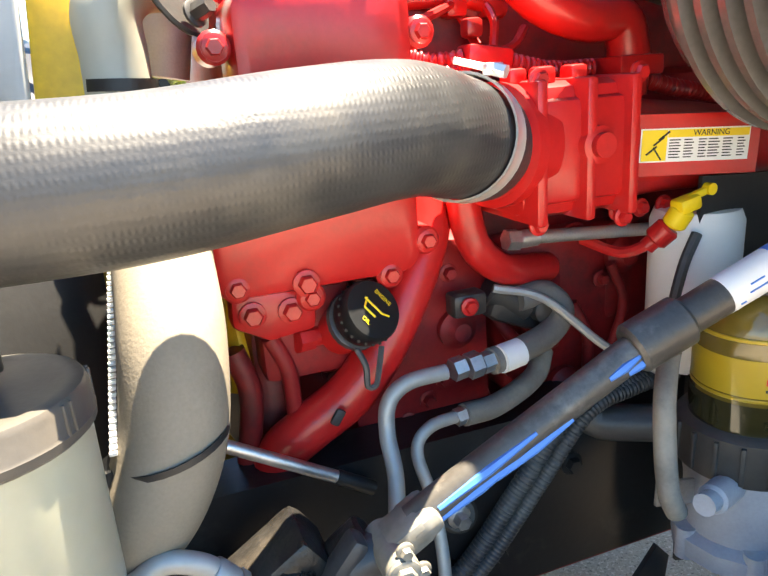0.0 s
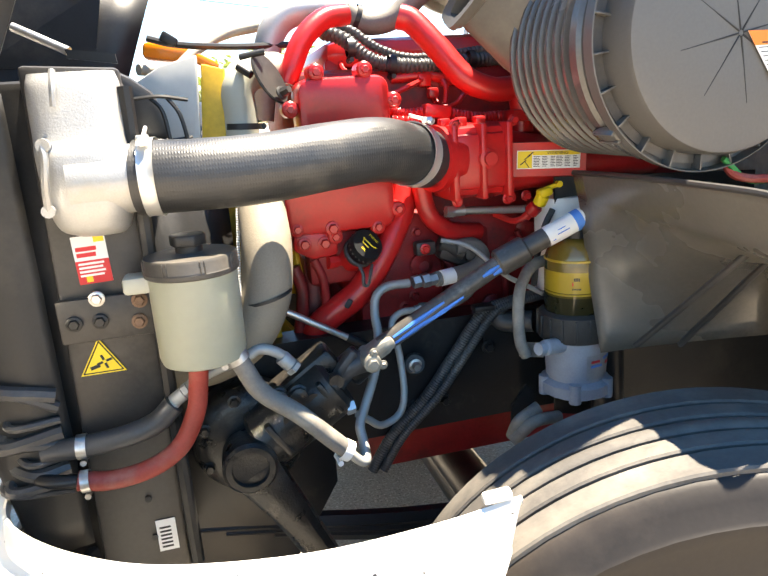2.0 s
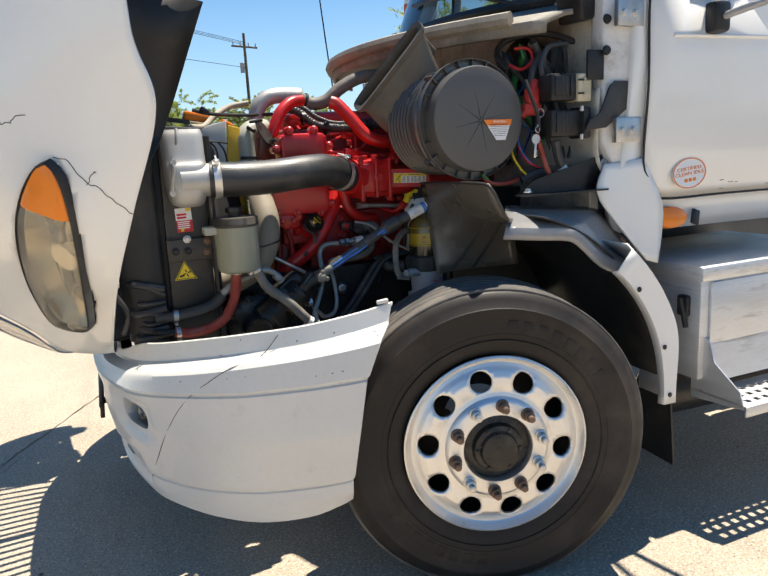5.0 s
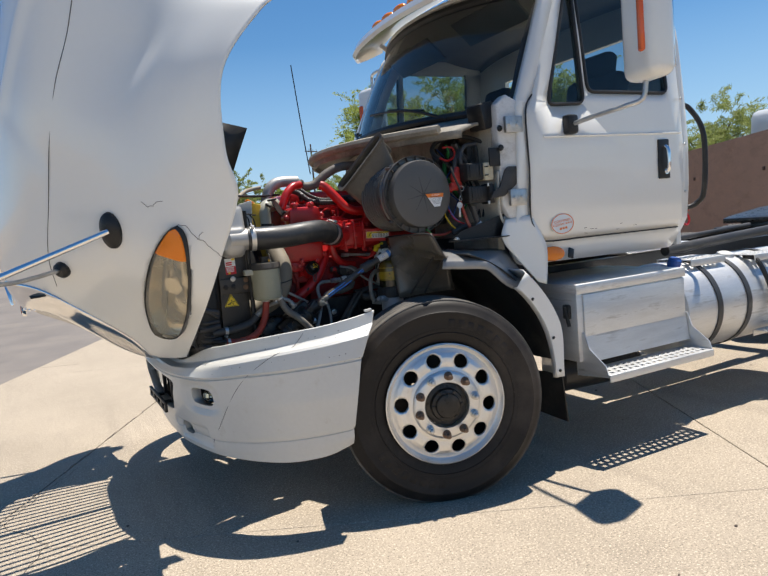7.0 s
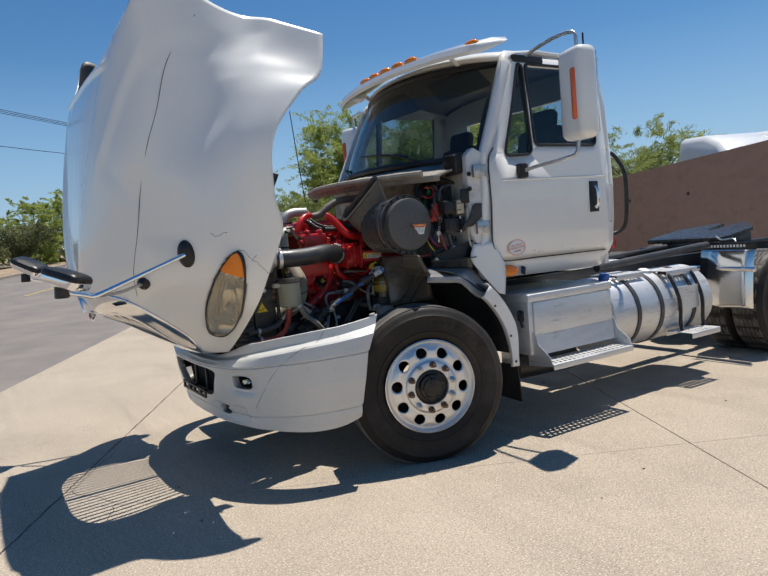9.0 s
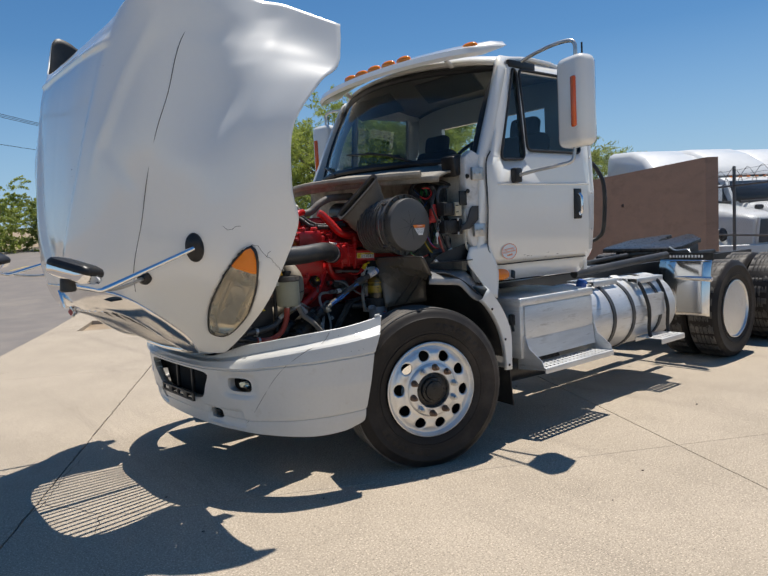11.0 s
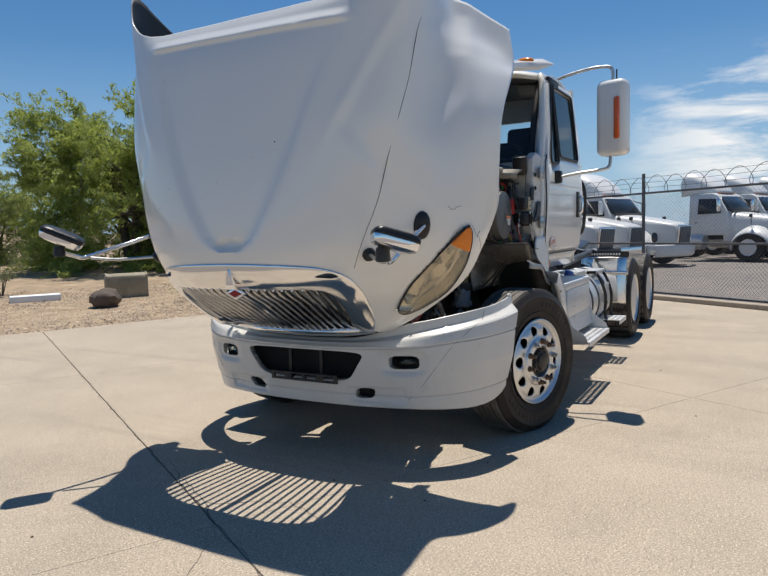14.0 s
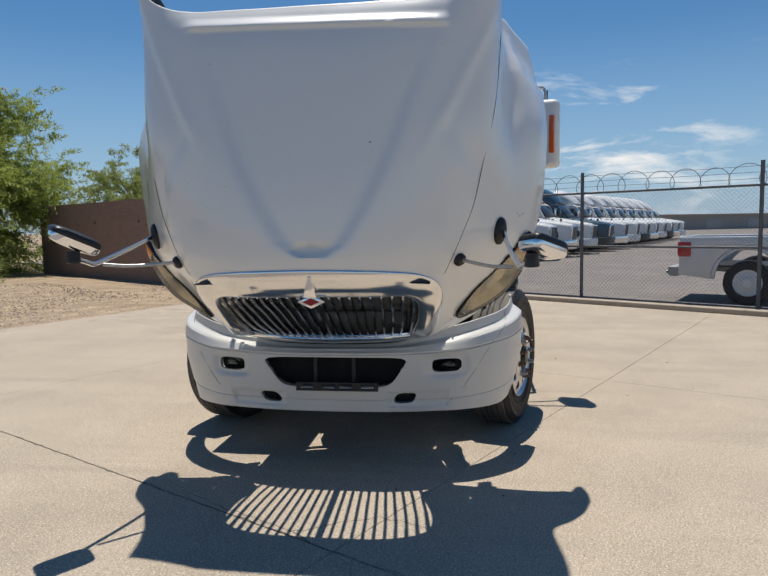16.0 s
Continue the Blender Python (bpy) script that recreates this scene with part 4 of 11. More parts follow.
# headlights
def headlight(s):
    """A tall leaf-shaped headlamp: rim, reflector bowl, bulb, hazed lens with an amber top."""
    def loop(scale, lift):
        pts = []
        M = 32
        for k in range(2 * M):
            side, t = (0, k / M) if k < M else (1, 2 - k / M)
            p = lamp_edge(t, side, min(scale, 1.0))
            m = (lamp_edge(t, 0, 1.0) + lamp_edge(t, 1, 1.0)) / 2
            c = lamp_edge(0.5, 0, 1.0).lerp(lamp_edge(0.5, 1, 1.0), 0.5)
            if scale > 1:
                p = p + ((p - c).normalized() * 0.3 + ((p - m).normalized() if (p - m).length > 1e-4 else Vector())) * 0.09 * (scale - 1)
            p = p + LAMP_NORMAL * lift
            pts.append(Vector((p.x, p.y * -s, p.z)))
        return pts
    rim = B()
    sheet(rim, [loop(1.055, -0.010), loop(1.045, 0.010), loop(1.01, 0.013), loop(0.985, 0.010), loop(0.97, -0.014)], close=True)
    h = part("headlight", rim, BLACK, hood, "tall leaf-shaped headlamp with a clouded lens")
    bowl = B()
    g = sheet(bowl, [loop(0.975, -0.010), loop(0.90, -0.045), loop(0.78, -0.075), loop(0.62, -0.080), loop(0.45, -0.105), loop(0.1, -0.110)], close=True)
    bowl.faces.new(g[-1])
    part("reflector", bowl, LAMP_BOWL, h)
    for t, r in ((0.46, 0.040),):
        p = lamp_edge(t, 0, 1).lerp(lamp_edge(t, 1, 1), 0.5) - LAMP_NORMAL * 0.085
        n = Vector((LAMP_NORMAL.x, LAMP_NORMAL.y * -s, LAMP_NORMAL.z))
        p = Vector((p.x, p.y * -s, p.z))
        q = B()
        lathe(q, [(r, 0.05), (r * 0.9, 0.03), (r * 0.5, 0.008), (0.012, 0.004), (0.010, 0.03), (0.002, 0.034)], aim(p, p + n)[0], 24)
        part("lamp_cup", q, LAMP_BOWL, h, "round reflector cup")
    lens = B()
    g = sheet(lens, [loop(0.985, 0.009), loop(0.93, 0.014), loop(0.8, 0.019), loop(0.6, 0.023), loop(0.35, 0.025), loop(0.1, 0.026)], close=True)
    lens.faces.new(g[-1])
    cut_n = Vector((0, s * 0.7, 1)).normalized()
    bmesh.ops.bisect_plane(lens, geom=lens.verts[:] + lens.edges[:] + lens.faces[:], plane_co=(0, s * 1.08, 1.342), plane_no=cut_n)
    ob = part("lens", lens, [HAZE_LENS, AMBER], h, "hazed yellowed plastic lens")
    for f in ob.data.polygons:
        c = sum((ob.data.vertices[v].co for v in f.vertices), Vector()) / len(f.vertices)
        if (c - Vector((0, s * 1.08, 1.342))).dot(cut_n) > 0:
            f.material_index = 1
    return h


headlight(-1)
headlight(1)

# hood mirrors on their chrome arms
def hood_mirror(s):
    def m(p):
        return (p[0], p[1] * s, p[2])
    base = B()
    pc, n = on_hood(-0.978, 1.446, 0.004)
    q = Vector((pc.x, pc.y * -s, pc.z))
    nn = Vector((n.x, n.y * -s, n.z))
    mm, _ = aim(q, q + nn)
    lathe(base, [(0.075, -0.004), (0.072, 0.008), (0.05, 0.02), (0.026, 0.026)], mm @ Matrix.Diagonal((0.62, 1, 1, 1)), 24)
    hm = part("hood_mirror", base, BLACK_PAINT, hood, "round chrome hood mirror on a tubular arm")
    foot = B()
    pc2, n2 = on_hood(-0.764, 1.306, 0.002)
    q2 = Vector((pc2.x, pc2.y * -s, pc2.z))
    mm2, _ = aim(q2, q2 + Vector((n2.x, n2.y * -s, n2.z)))
    lathe(foot, [(0.036, -0.003), (0.034, 0.014), (0.02, 0.026)], mm2, 16)
    part("foot", foot, BLACK, hm)
    elbow = Vector(m((-1.839, 1.05 if s < 0 else 1.08, 1.278 if s < 0 else 1.312)))
    k0 = Vector(m((-1.985, 1.095, 1.318 if s < 0 else 1.355)))
    arm = B()
    tube(arm, [q + nn * 0.02, q.lerp(elbow, 0.5), q.lerp(elbow, 0.92), elbow.lerp(k0, 0.08), elbow.lerp(k0, 0.3), k0], 0.0125, 12, 6)
    part("arm", arm, CHROME, hm, "bent chrome tube")
    brace = B()
    tube(brace, [q2, q2.lerp(elbow, 0.55) + Vector((0, 0, -.012)), q2.lerp(elbow, 0.9)], 0.0095, 10, 6)
    part("brace", brace, STEEL, hm)
    knob = B()
    rod(knob, k0 + Vector((0, 0, -.028)), k0 + Vector((0, 0, .035)), 0.034, 0.03, 16, 0.006)
    part("pivot", knob, BLACK, hm)
    hc, way = (Vector((-1.965, -1.144, 1.398)), Vector((.17, -.211, -.083))) if s < 0 else (Vector((-1.948, 1.115, 1.437)), Vector((.17, -.157, -.108)))
    size = 0.78 if s < 0 else 0.92
    if s < 0:
        hc.z -= 0.022
    way.normalize()
    lean = Vector((0.09, 0.09, 1)) if s < 0 else Vector((-0.12, 0, 1))
    up = (lean - way * way.dot(lean)).normalized()
    side = way.cross(up)
    fr = Matrix((side, way, up)).transposed().to_4x4()
    fr.translation = hc

    def loop(grow, h):
        out = []
        for k in range(40):
            t = 2 * math.pi * k / 40
            c, q = math.cos(t), math.sin(t)
            out.append(fr @ Vector((math.copysign(abs(c) ** 0.38, c) * 0.090 * size * grow, math.copysign(abs(q) ** 0.38, q) * 0.134 * size * grow, h)))
        return out
    head = B()
    g = sheet(head, [loop(0.90, 0.034), loop(0.975, 0.028), loop(1.0, 0.016), loop(0.985, -0.012), loop(0.92, -0.028), loop(0.74, -0.035), loop(0.45, -0.040), loop(0.1, -0.041)], close=True)
    head.faces.new(g[-1])
    part("mirror_shell", head, CHROME, hm, "chrome housing of the hood mirror")
    cap = B()
    g = sheet(cap, [loop(0.985, 0.004), loop(1.012, 0.008), loop(1.004, 0.024), loop(0.93, 0.036), loop(0.70, 0.044), loop(0.1, 0.048)], close=True)
    cap.faces.new(g[-1])
    part("shell_band", cap, BLACK_PAINT, hm, "glossy black rim and cap")


hood_mirror(-1)
hood_mirror(1)

# black splash panels inside the open hood, two overlapping plates a side
for s in (-1, 1):
    rowsP = []
    for (x0, z0), (x1, z1), y0, y1 in (((-.69, 1.875), (-1.32, 2.02), .775, .86), ((-.735, 1.76), (-1.36, 1.85), .745, .83), ((-.79, 1.62), (-1.40, 1.65), .725, .78), ((-.845, 1.50), (-1.38, 1.45), .74, .72), ((-.905, 1.41), (-1.30, 1.30), .85, .66)):
        rowsP.append([Vector((x0 + (x1 - x0) * k / 6, s * (y0 + (y1 - y0) * k / 6 - 0.012 * (k % 2)), z0 + (z1 - z0) * k / 6)) for k in range(7)])
    lb = B()
    sheet(lb, rowsP)
    thicken(part("splash_panel", lb, BLACK, hood, "black plastic inner splash panel"), 0.005)
    lb = B()
    plate(lb, [(-.84, s * .742, 1.885), (-.90, s * .735, 1.63), (-1.25, s * .76, 1.66), (-1.2, s * .80, 1.96)], (0, -s, 0), 0.006)
    part("splash_flap", lb, BLACK, hood)
    for x, z in ((-.93, 1.86), (-.97, 1.68), (-1.0, 1.48), (-.90, 1.52)):
        part("push_pin", lathe(B(), [(0.011, 0), (0.009, 0.005), (0.0, 0.006)], aim((x, s * .728, z), (x, s * 3, z))[0], 12, cap=False), BLACK_GREY, hood)

# bumper with its wrap-round ends
def bumper_rows(cut_open=True):
    st = [  # centre to the left rear end: the groove's place in plan, heights of top, inner crease, outer break, groove, lower groove and bottom lip
        ((-1.135, 0.0), .765, .755, .742, .722, .430, .341), ((-1.132, -.20), .768, .757, .743, .723, .430, .341), ((-1.115, -.42), .785, .765, .750, .727, .430, .341), ((-1.052, -.685), .858, .800, .775, .735, .428, .338), ((-.985, -.82), .880, .822, .797, .744, .430, .332),
        ((-.875, -.955), .905, .848, .822, .760, .434, .322), ((-.74, -1.06), .925, .868, .845, .770, .440, .316), ((-.58, -1.125), .940, .884, .862, .778, .446, .326), ((-.46, -1.155), .962, .906, .877, .783, .452, .352), ((-.395, -1.165), .982, .925, .888, .786, .456, .368)]
    cols = []
    for i, ((x, y), zt, zk, zo, zc, zl, zb) in enumerate(st):
        a = Vector(st[max(i - 1, 0)][0]) - Vector(st[min(i + 1, len(st) - 1)][0])
        n = Vector((-abs(a.y), -abs(a.x))).normalized()  # outwards
        f = i / (len(st) - 1)

        def q(off, z, back=0.0):
            # the rear end leans: higher rows reach further back
            return Vector((x + n.x * off + back, y + n.y * off, z))
        lean = max(0.0, f - 0.72) / 0.28
        to, ko, bo = -0.085 + 0.018 * f, -0.080 + 0.022 * f, -0.030 + 0.027 * f
        cols.append([q(to - 0.010, zt - 0.010, 0.107 * lean), q(to - 0.005, zt, 0.107 * lean), q(to, zt - 0.003, 0.105 * lean), q(ko, zk + 0.003, 0.089 * lean), q(ko + 0.006, zk - 0.003, 0.087 * lean), q(bo - 0.006, zo + 0.004, 0.052 * lean), q(bo + 0.003, zo - 0.006, 0.046 * lean), q(0.0, zc + 0.003, 0.005 * lean),
                     q(-0.003, zc - 0.002, 0.0), q(-0.010, zc - 0.005, 0.0), q(-0.010, zc - 0.010, 0.0), q(-0.003, zc - 0.014, -0.003 * lean),
                     q(-0.010, 0.62, -0.03 * lean), q(-0.043, zl + 0.014, -0.05 * lean), q(-0.048, zl + 0.003, -0.055 * lean), q(-0.057, zl, -0.055 * lean), q(-0.058, zl - 0.005, -0.055 * lean), q(-0.054, zl - 0.009, -0.055 * lean), q(-0.058, zl - 0.045, -0.055 * lean), q(-0.064 - 0.014 * f, zb + 0.010, -0.055 * lean), q(-0.090 - 0.020 * f, zb, -0.055 * lean)])
    return cols


cols = bumper_rows()
half = [spline([c[k] for c in cols], 12) for k in range(len(cols[0]))]
bm = B()
full = [[Vector((p.x, -p.y * 1.05, p.z)) for p in reversed(r[1:])] + list(r) for r in half]
dense = [full[0]]
for a, b in zip(full, full[1:]):
    gap = (a[60] - b[60]).length
    steps = max(1, round(gap / 0.014)) if gap > 0.025 else 1
    for k in range(1, steps + 1):
        dense.append([p.lerp(q, k / steps) for p, q in zip(a, b)])
for r in dense:
    for p in r:
        # a shallow rounded panel round each tow eye
        e = max(abs(abs(p.y) - 0.50) / 0.175, abs(p.z - 0.432) / 0.05) if p.x < -0.8 else 9
        p.x += 0.014 * ease(1.08, 0.9, e)
        # and a soft dish round each fog lamp
        e = (((abs(p.y) - 0.675) / 0.155) ** 4 + ((p.z - 0.637) / 0.085) ** 4) ** 0.25 if p.x < -0.8 else 9
        p.x += 0.022 * ease(1.0, 0.62, e)


def hole_uv(p):
    """Which opening a place is nearest to, as (middle, half width, half height, power) with its own u and v."""
    y, z = p.y, p.z
    a, s = abs(y), -1 if y < 0 else 1
    if a < 0.535 and z > 0.49:
        w = 0.395 + 0.065 * (z - 0.605) / 0.095
        return y / w, (z - 0.605) / 0.095, 7, lambda u, v: (u * (0.395 + 0.065 * v), 0.605 + v * 0.095)
    if z > 0.54:
        return (a - 0.675) / 0.088, (z - 0.637) / 0.041, 4, lambda u, v: (s * (0.675 + u * 0.088), 0.637 + v * 0.041)
    return (a - 0.42 - 0.45 * (z - 0.436)) / 0.062, (z - 0.436) / 0.034, 3.5, lambda u, v: (s * (0.42 + 0.45 * v * 0.034 + u * 0.062), 0.436 + v * 0.034)


def hole_r(p):
    if p.x > -0.85:
        return 9.0
    u, v, n, _ = hole_uv(p)
    return (abs(u) ** n + abs(v) ** n) ** (1 / n)


g = [[bm.verts.new(p) for p in r] for r in dense]
for a, b in zip(g, g[1:]):
    for j in range(len(a) - 1):
        bm.faces.new((a[j], a[j + 1], b[j + 1], b[j]))
bmesh.ops.delete(bm, geom=[f for f in bm.faces if hole_r(f.calc_center_median()) < 1.0], context="FACES")
skin_at = np.array([tuple(p) for r in dense for p in r if p.x < -0.85])
# draw the cut edges onto smooth outlines and turn them inwards
edge = [e for e in bm.edges if len(e.link_faces) == 1 and all(hole_r(v.co) < 1.5 and v.co.z > 0.37 for v in e.verts)]
for v in {v for e in edge for v in e.verts}:
    u, w, n, back = hole_uv(v.co)
    k = hole_r(v.co)
    v.co.y, v.co.z = back(u / k, w / k)
    near = np.argsort((skin_at[:, 1] - v.co.y) ** 2 + (skin_at[:, 2] - v.co.z) ** 2)[:6]
    wt = 1 / ((skin_at[near, 1] - v.co.y) ** 2 + (skin_at[near, 2] - v.co.z) ** 2 + 1e-7)
    v.co.x = float((skin_at[near, 0] * wt).sum() / wt.sum())
ex = bmesh.ops.extrude_edge_only(bm, edges=edge)["geom"]
for v in ex:
    if isinstance(v, bmesh.types.BMVert):
        v.co.x += 0.045
        v.co.z += 0.004 if v.co.z < 0.56 else -0.003
bumper = part("bumper", bm, WHITE_OLD, truck, "white wrap-round bumper, chipped and scuffed", angle=24)
thicken(bumper, 0.006, out=(-1, 0, 0))
# seams between the bumper's middle and its end caps
for s in (-1, 1):
    pts = [(-.60, 1.032, .934), (-.68, 1.05, .895), (-.76, 1.035, .845), (-.83, .995, .795), (-.875, .955, .752), (-.91, .905, .69), (-.945, .845, .60), (-.975, .775, .50), (-.993, .709, .427), (-.990, .67, .385), (-.985, .645, .352)]
    seam = B()
    best = []
    for x, y, z in pts:
        o = Vector((x, y * s, z))
        i, j = min(((i, j) for i in range(1, len(dense) - 1) for j in range(1, len(dense[0]) - 1) if dense[i][j].y * s > 0.5), key=lambda ij: (dense[ij[0]][ij[1]] - o).length)
        n = (dense[i + 1][j] - dense[i - 1][j]).cross(dense[i][j + 1] - dense[i][j - 1]).normalized()
        best.append(o - n * n.dot(o - dense[i][j]))
    tube(seam, best, 0.0011, 6, 5)
    part("bumper_seam", seam, CRACK, bumper)
ib = B()
plate(ib, [(-1.0, -.56, .73), (-1.0, .56, .73), (-1.0, .40, .44), (-1.0, -.40, .44)], (1, 0, 0), 0.01)
for z0, z1 in ((.715, .735), (.44, .455)):
    span(ib, (-1.03, -.44, z0), (-1.0, .44, z1))
intake = part("lower_intake", ib, VOID, bumper, "dark mesh behind the bumper opening")
for y in (-0.11, 0.13):
    part("intake_post", span(B(), (-1.07, y - 0.012, 0.49), (-1.05, y + 0.012, 0.71), 0.003), BLACK_PAINT, bumper)
pb = B()
box(pb, (-1.127, -0.014, .541), (0.016, 0.506, 0.012), 0.003)
box(pb, (-1.127, -0.014, .500), (0.016, 0.506, 0.014), 0.003)
for k in range(5):
    box(pb, (-1.126, -0.254 + 0.120 * k, .520), (0.014, 0.026 + 0.03 * (k % 2), 0.05), 0.003)
for y in (-0.12, 0.10):
    box(pb, (-1.10, y, .515), (0.05, 0.03, 0.02), 0.003)
part("plate_bracket", pb, BLACK, bumper, "empty black plate bracket")
for s in (-1, 1):
    fb = B()
    fm, _ = aim((-.948, s * .676, .636), (-1.14, s * .72, .632))
    lathe(fb, [(0.02, 0.0), (0.045, 0.012), (0.056, 0.03), (0.052, 0.045), (0.046, 0.040), (0.03, 0.018), (0.0, 0.010)], fm @ Matrix.Diagonal((1.0, 0.52, 1, 1)), 24)
    fog = part("fog_lamp", fb, BLACK_PAINT, bumper, "small oval fog lamp")
    fl = B()
    lathe(fl, [(0.047, 0.043), (0.035, 0.056), (0.01, 0.061)], fm @ Matrix.Diagonal((1.0, 0.52, 1, 1)), 24)
    part("lens", fl, TINT, fog, "clear lamp lens")
    # near-black plates added behind the lamp for its dark hollow, hiding sunlit ground
    rec = B()
    box(rec, (-.925, s * .655, .637), (0.02, 0.21, 0.13), 0.01, (0, 0, s * 28))
    part("fog_recess", rec, VOID, bumper)
    part("fog_recess", box(B(), (-.985, s * .572, .637), (0.11, 0.016, 0.13), 0.004), VOID, bumper)
    rec = B()
    box(rec, (-.985, s * .42, .436), (0.02, 0.20, 0.10), 0.01)
    part("tow_recess", rec, VOID, bumper)
part("bumper_clip", box(B(), (-0.306, -1.088, 0.984), (0.036, 0.016, 0.012), 0.004, (0, -8, -10)), WHITE_OLD, bumper)
# chips and scratches in the bumper's paint
rnd = random.Random(11)
chips = B()
tops = [(i, j) for i in range(3, 16) for j in range(len(dense[0])) if dense[i][j].y < -0.6]
for k in range(60):
    i, j = rnd.choice(tops)
    if k > 22 and dense[i][j].x < -0.72:
        continue
    p, a, b = dense[i][j], dense[i + 1][j], dense[i][min(j + 1, len(dense[0]) - 1)]
    if (a - p).length < 1e-4 or (b - p).length < 1e-4:
        continue
    n = (a - p).cross(b - p).normalized()
    if n.y > 0:
        n = -n
    fmc = facing(p + n * 0.0006, b - p, a - p)
    w = rnd.uniform(.0008, .0026)
    pts = [Vector((math.cos(t) * w * rnd.uniform(.5, 2.0), math.sin(t) * w * rnd.uniform(.4, 1.4), 0)) for t in (0, 1.05, 2.1, 3.14, 4.2, 5.2)]
    plate(chips, [fmc @ q for q in pts], n, 0.0004)
part("paint_chip", chips, CRACK, bumper, "dark stone chips")["kind"] = "stuff"

# specks and splashes on the hood's front
rnd = random.Random(19)
sp = B()
for k in range(26):
    y, z = rnd.uniform(-0.7, 0.0), rnd.uniform(1.45, 2.4)
    p, n = on_hood(y, z, 0.0004)
    w = rnd.uniform(0.0008, 0.0022) if k else 0.005
    if not k:
        p, n = on_hood(-0.34, 1.892, 0.0004)
    s = 1 if k % 2 or not k else -1
    p, n = Vector((p.x, p.y * s, p.z)), Vector((n.x, n.y * s, n.z))
    fmc = facing(p, (0, 1, 0), (0, 0, 1))
    plate(sp, [p + (fmc.to_3x3() @ Vector((math.cos(t) * w * rnd.uniform(.6, 1.6), math.sin(t) * w * rnd.uniform(.6, 1.2), 0))) for t in (0, 1.05, 2.1, 3.14, 4.2, 5.2)], n, 0.0004)
part("speck", sp, CRACK, hood, "small dark specks")["kind"] = "stuff"


# ---- cab ----
def y_side(z):
    ks = ((1.05, .955), (1.15, .985), (1.25, 1.035), (1.45, 1.055), (1.70, 1.062), (1.95, 1.05), (2.30, 1.02), (2.60, .985), (2.68, .955), (2.75, .90))
    for (a, p), (b, q) in zip(ks, ks[1:]):
        if z <= b:
            return p + (q - p) * max(0, (z - a)) / (b - a)
    return ks[-1][1]


def rounded(pts, r=0.04, n=4):
    """A closed outline in (x, z) with its corners rounded."""
    out = []
    P = [Vector(p) for p in pts]
    k = len(P)
    for i in range(k):
        a, b, c = P[i - 1], P[i], P[(i + 1) % k]
        u, v = (a - b), (c - b)
        d = min(r, 0.45 * u.length, 0.45 * v.length)
        p, q = b + u.normalized() * d, b + v.normalized() * d
        for j in range(n + 1):
            t = j / n
            out.append(p * (1 - t) ** 2 + b * 2 * t * (1 - t) + q * t * t)
    return out


def side_panel(outer, holes, s, off=0.0, zs=(1.15, 1.25, 1.45, 1.7, 1.95, 2.15, 2.3, 2.45, 2.6)):
    """A skin on the cab's side with openings cut through; s is -1 for the left side."""
    b = B()
    loops = []
    for loop in [outer] + holes:
        vs = [b.verts.new((p[0], 0, p[1])) for p in loop]
        for i in range(len(vs)):
            b.edges.new((vs[i], vs[(i + 1) % len(vs)]))
    bmesh.ops.triangle_fill(b, edges=b.edges[:], use_beauty=True)
    if holes:
        def inside(p, loop):
            c = False
            for i in range(len(loop)):
                (x1, z1), (x2, z2) = loop[i - 1], loop[i]
                if (z1 > p.z) != (z2 > p.z) and p.x < (x2 - x1) * (p.z - z1) / (z2 - z1) + x1:
                    c = not c
            return c
        dead = [f for f in b.faces if any(inside(f.calc_center_median(), h) for h in holes)]
        bmesh.ops.delete(b, geom=dead, context="FACES_ONLY")
    for z in zs:
        bmesh.ops.bisect_plane(b, geom=b.verts[:] + b.edges[:] + b.faces[:], plane_co=(0, 0, z), plane_no=(0, 0, 1))
    for v in b.verts:
        v.co.y = s * (y_side(v.co.z) + off)
    bmesh.ops.delete(b, geom=[v for v in b.verts if not v.link_faces], context="VERTS")
    return b


VENT = rounded([(0.90, 1.935), (1.165, 1.945), (1.175, 2.58), (1.14, 2.60)], 0.05)
SIDE = rounded([(1.205, 2.01), (1.86, 2.01), (1.86, 2.60), (1.205, 2.60)], 0.05)
DOOR = rounded([(0.742, 1.335), (0.845, 1.205), (1.97, 1.195), (1.965, 2.62), (1.90, 2.665), (1.115, 2.66), (1.085, 2.60), (0.80, 1.97), (0.745, 1.90)], 0.03)
SHELL = rounded([(0.70, 1.95), (0.665, 1.40), (0.63, 1.22), (0.70, 1.08), (1.96, 1.065), (2.03, 1.20), (2.035, 2.40), (1.99, 2.64), (1.93, 2.715), (1.06, 2.70), (1.02, 2.655)], 0.04)
DOORHOLE = rounded([(0.752, 1.35), (0.855, 1.217), (1.958, 1.207), (1.953, 2.61), (1.895, 2.652), (1.125, 2.648), (1.097, 2.60), (0.812, 1.97), (0.757, 1.90)], 0.03)

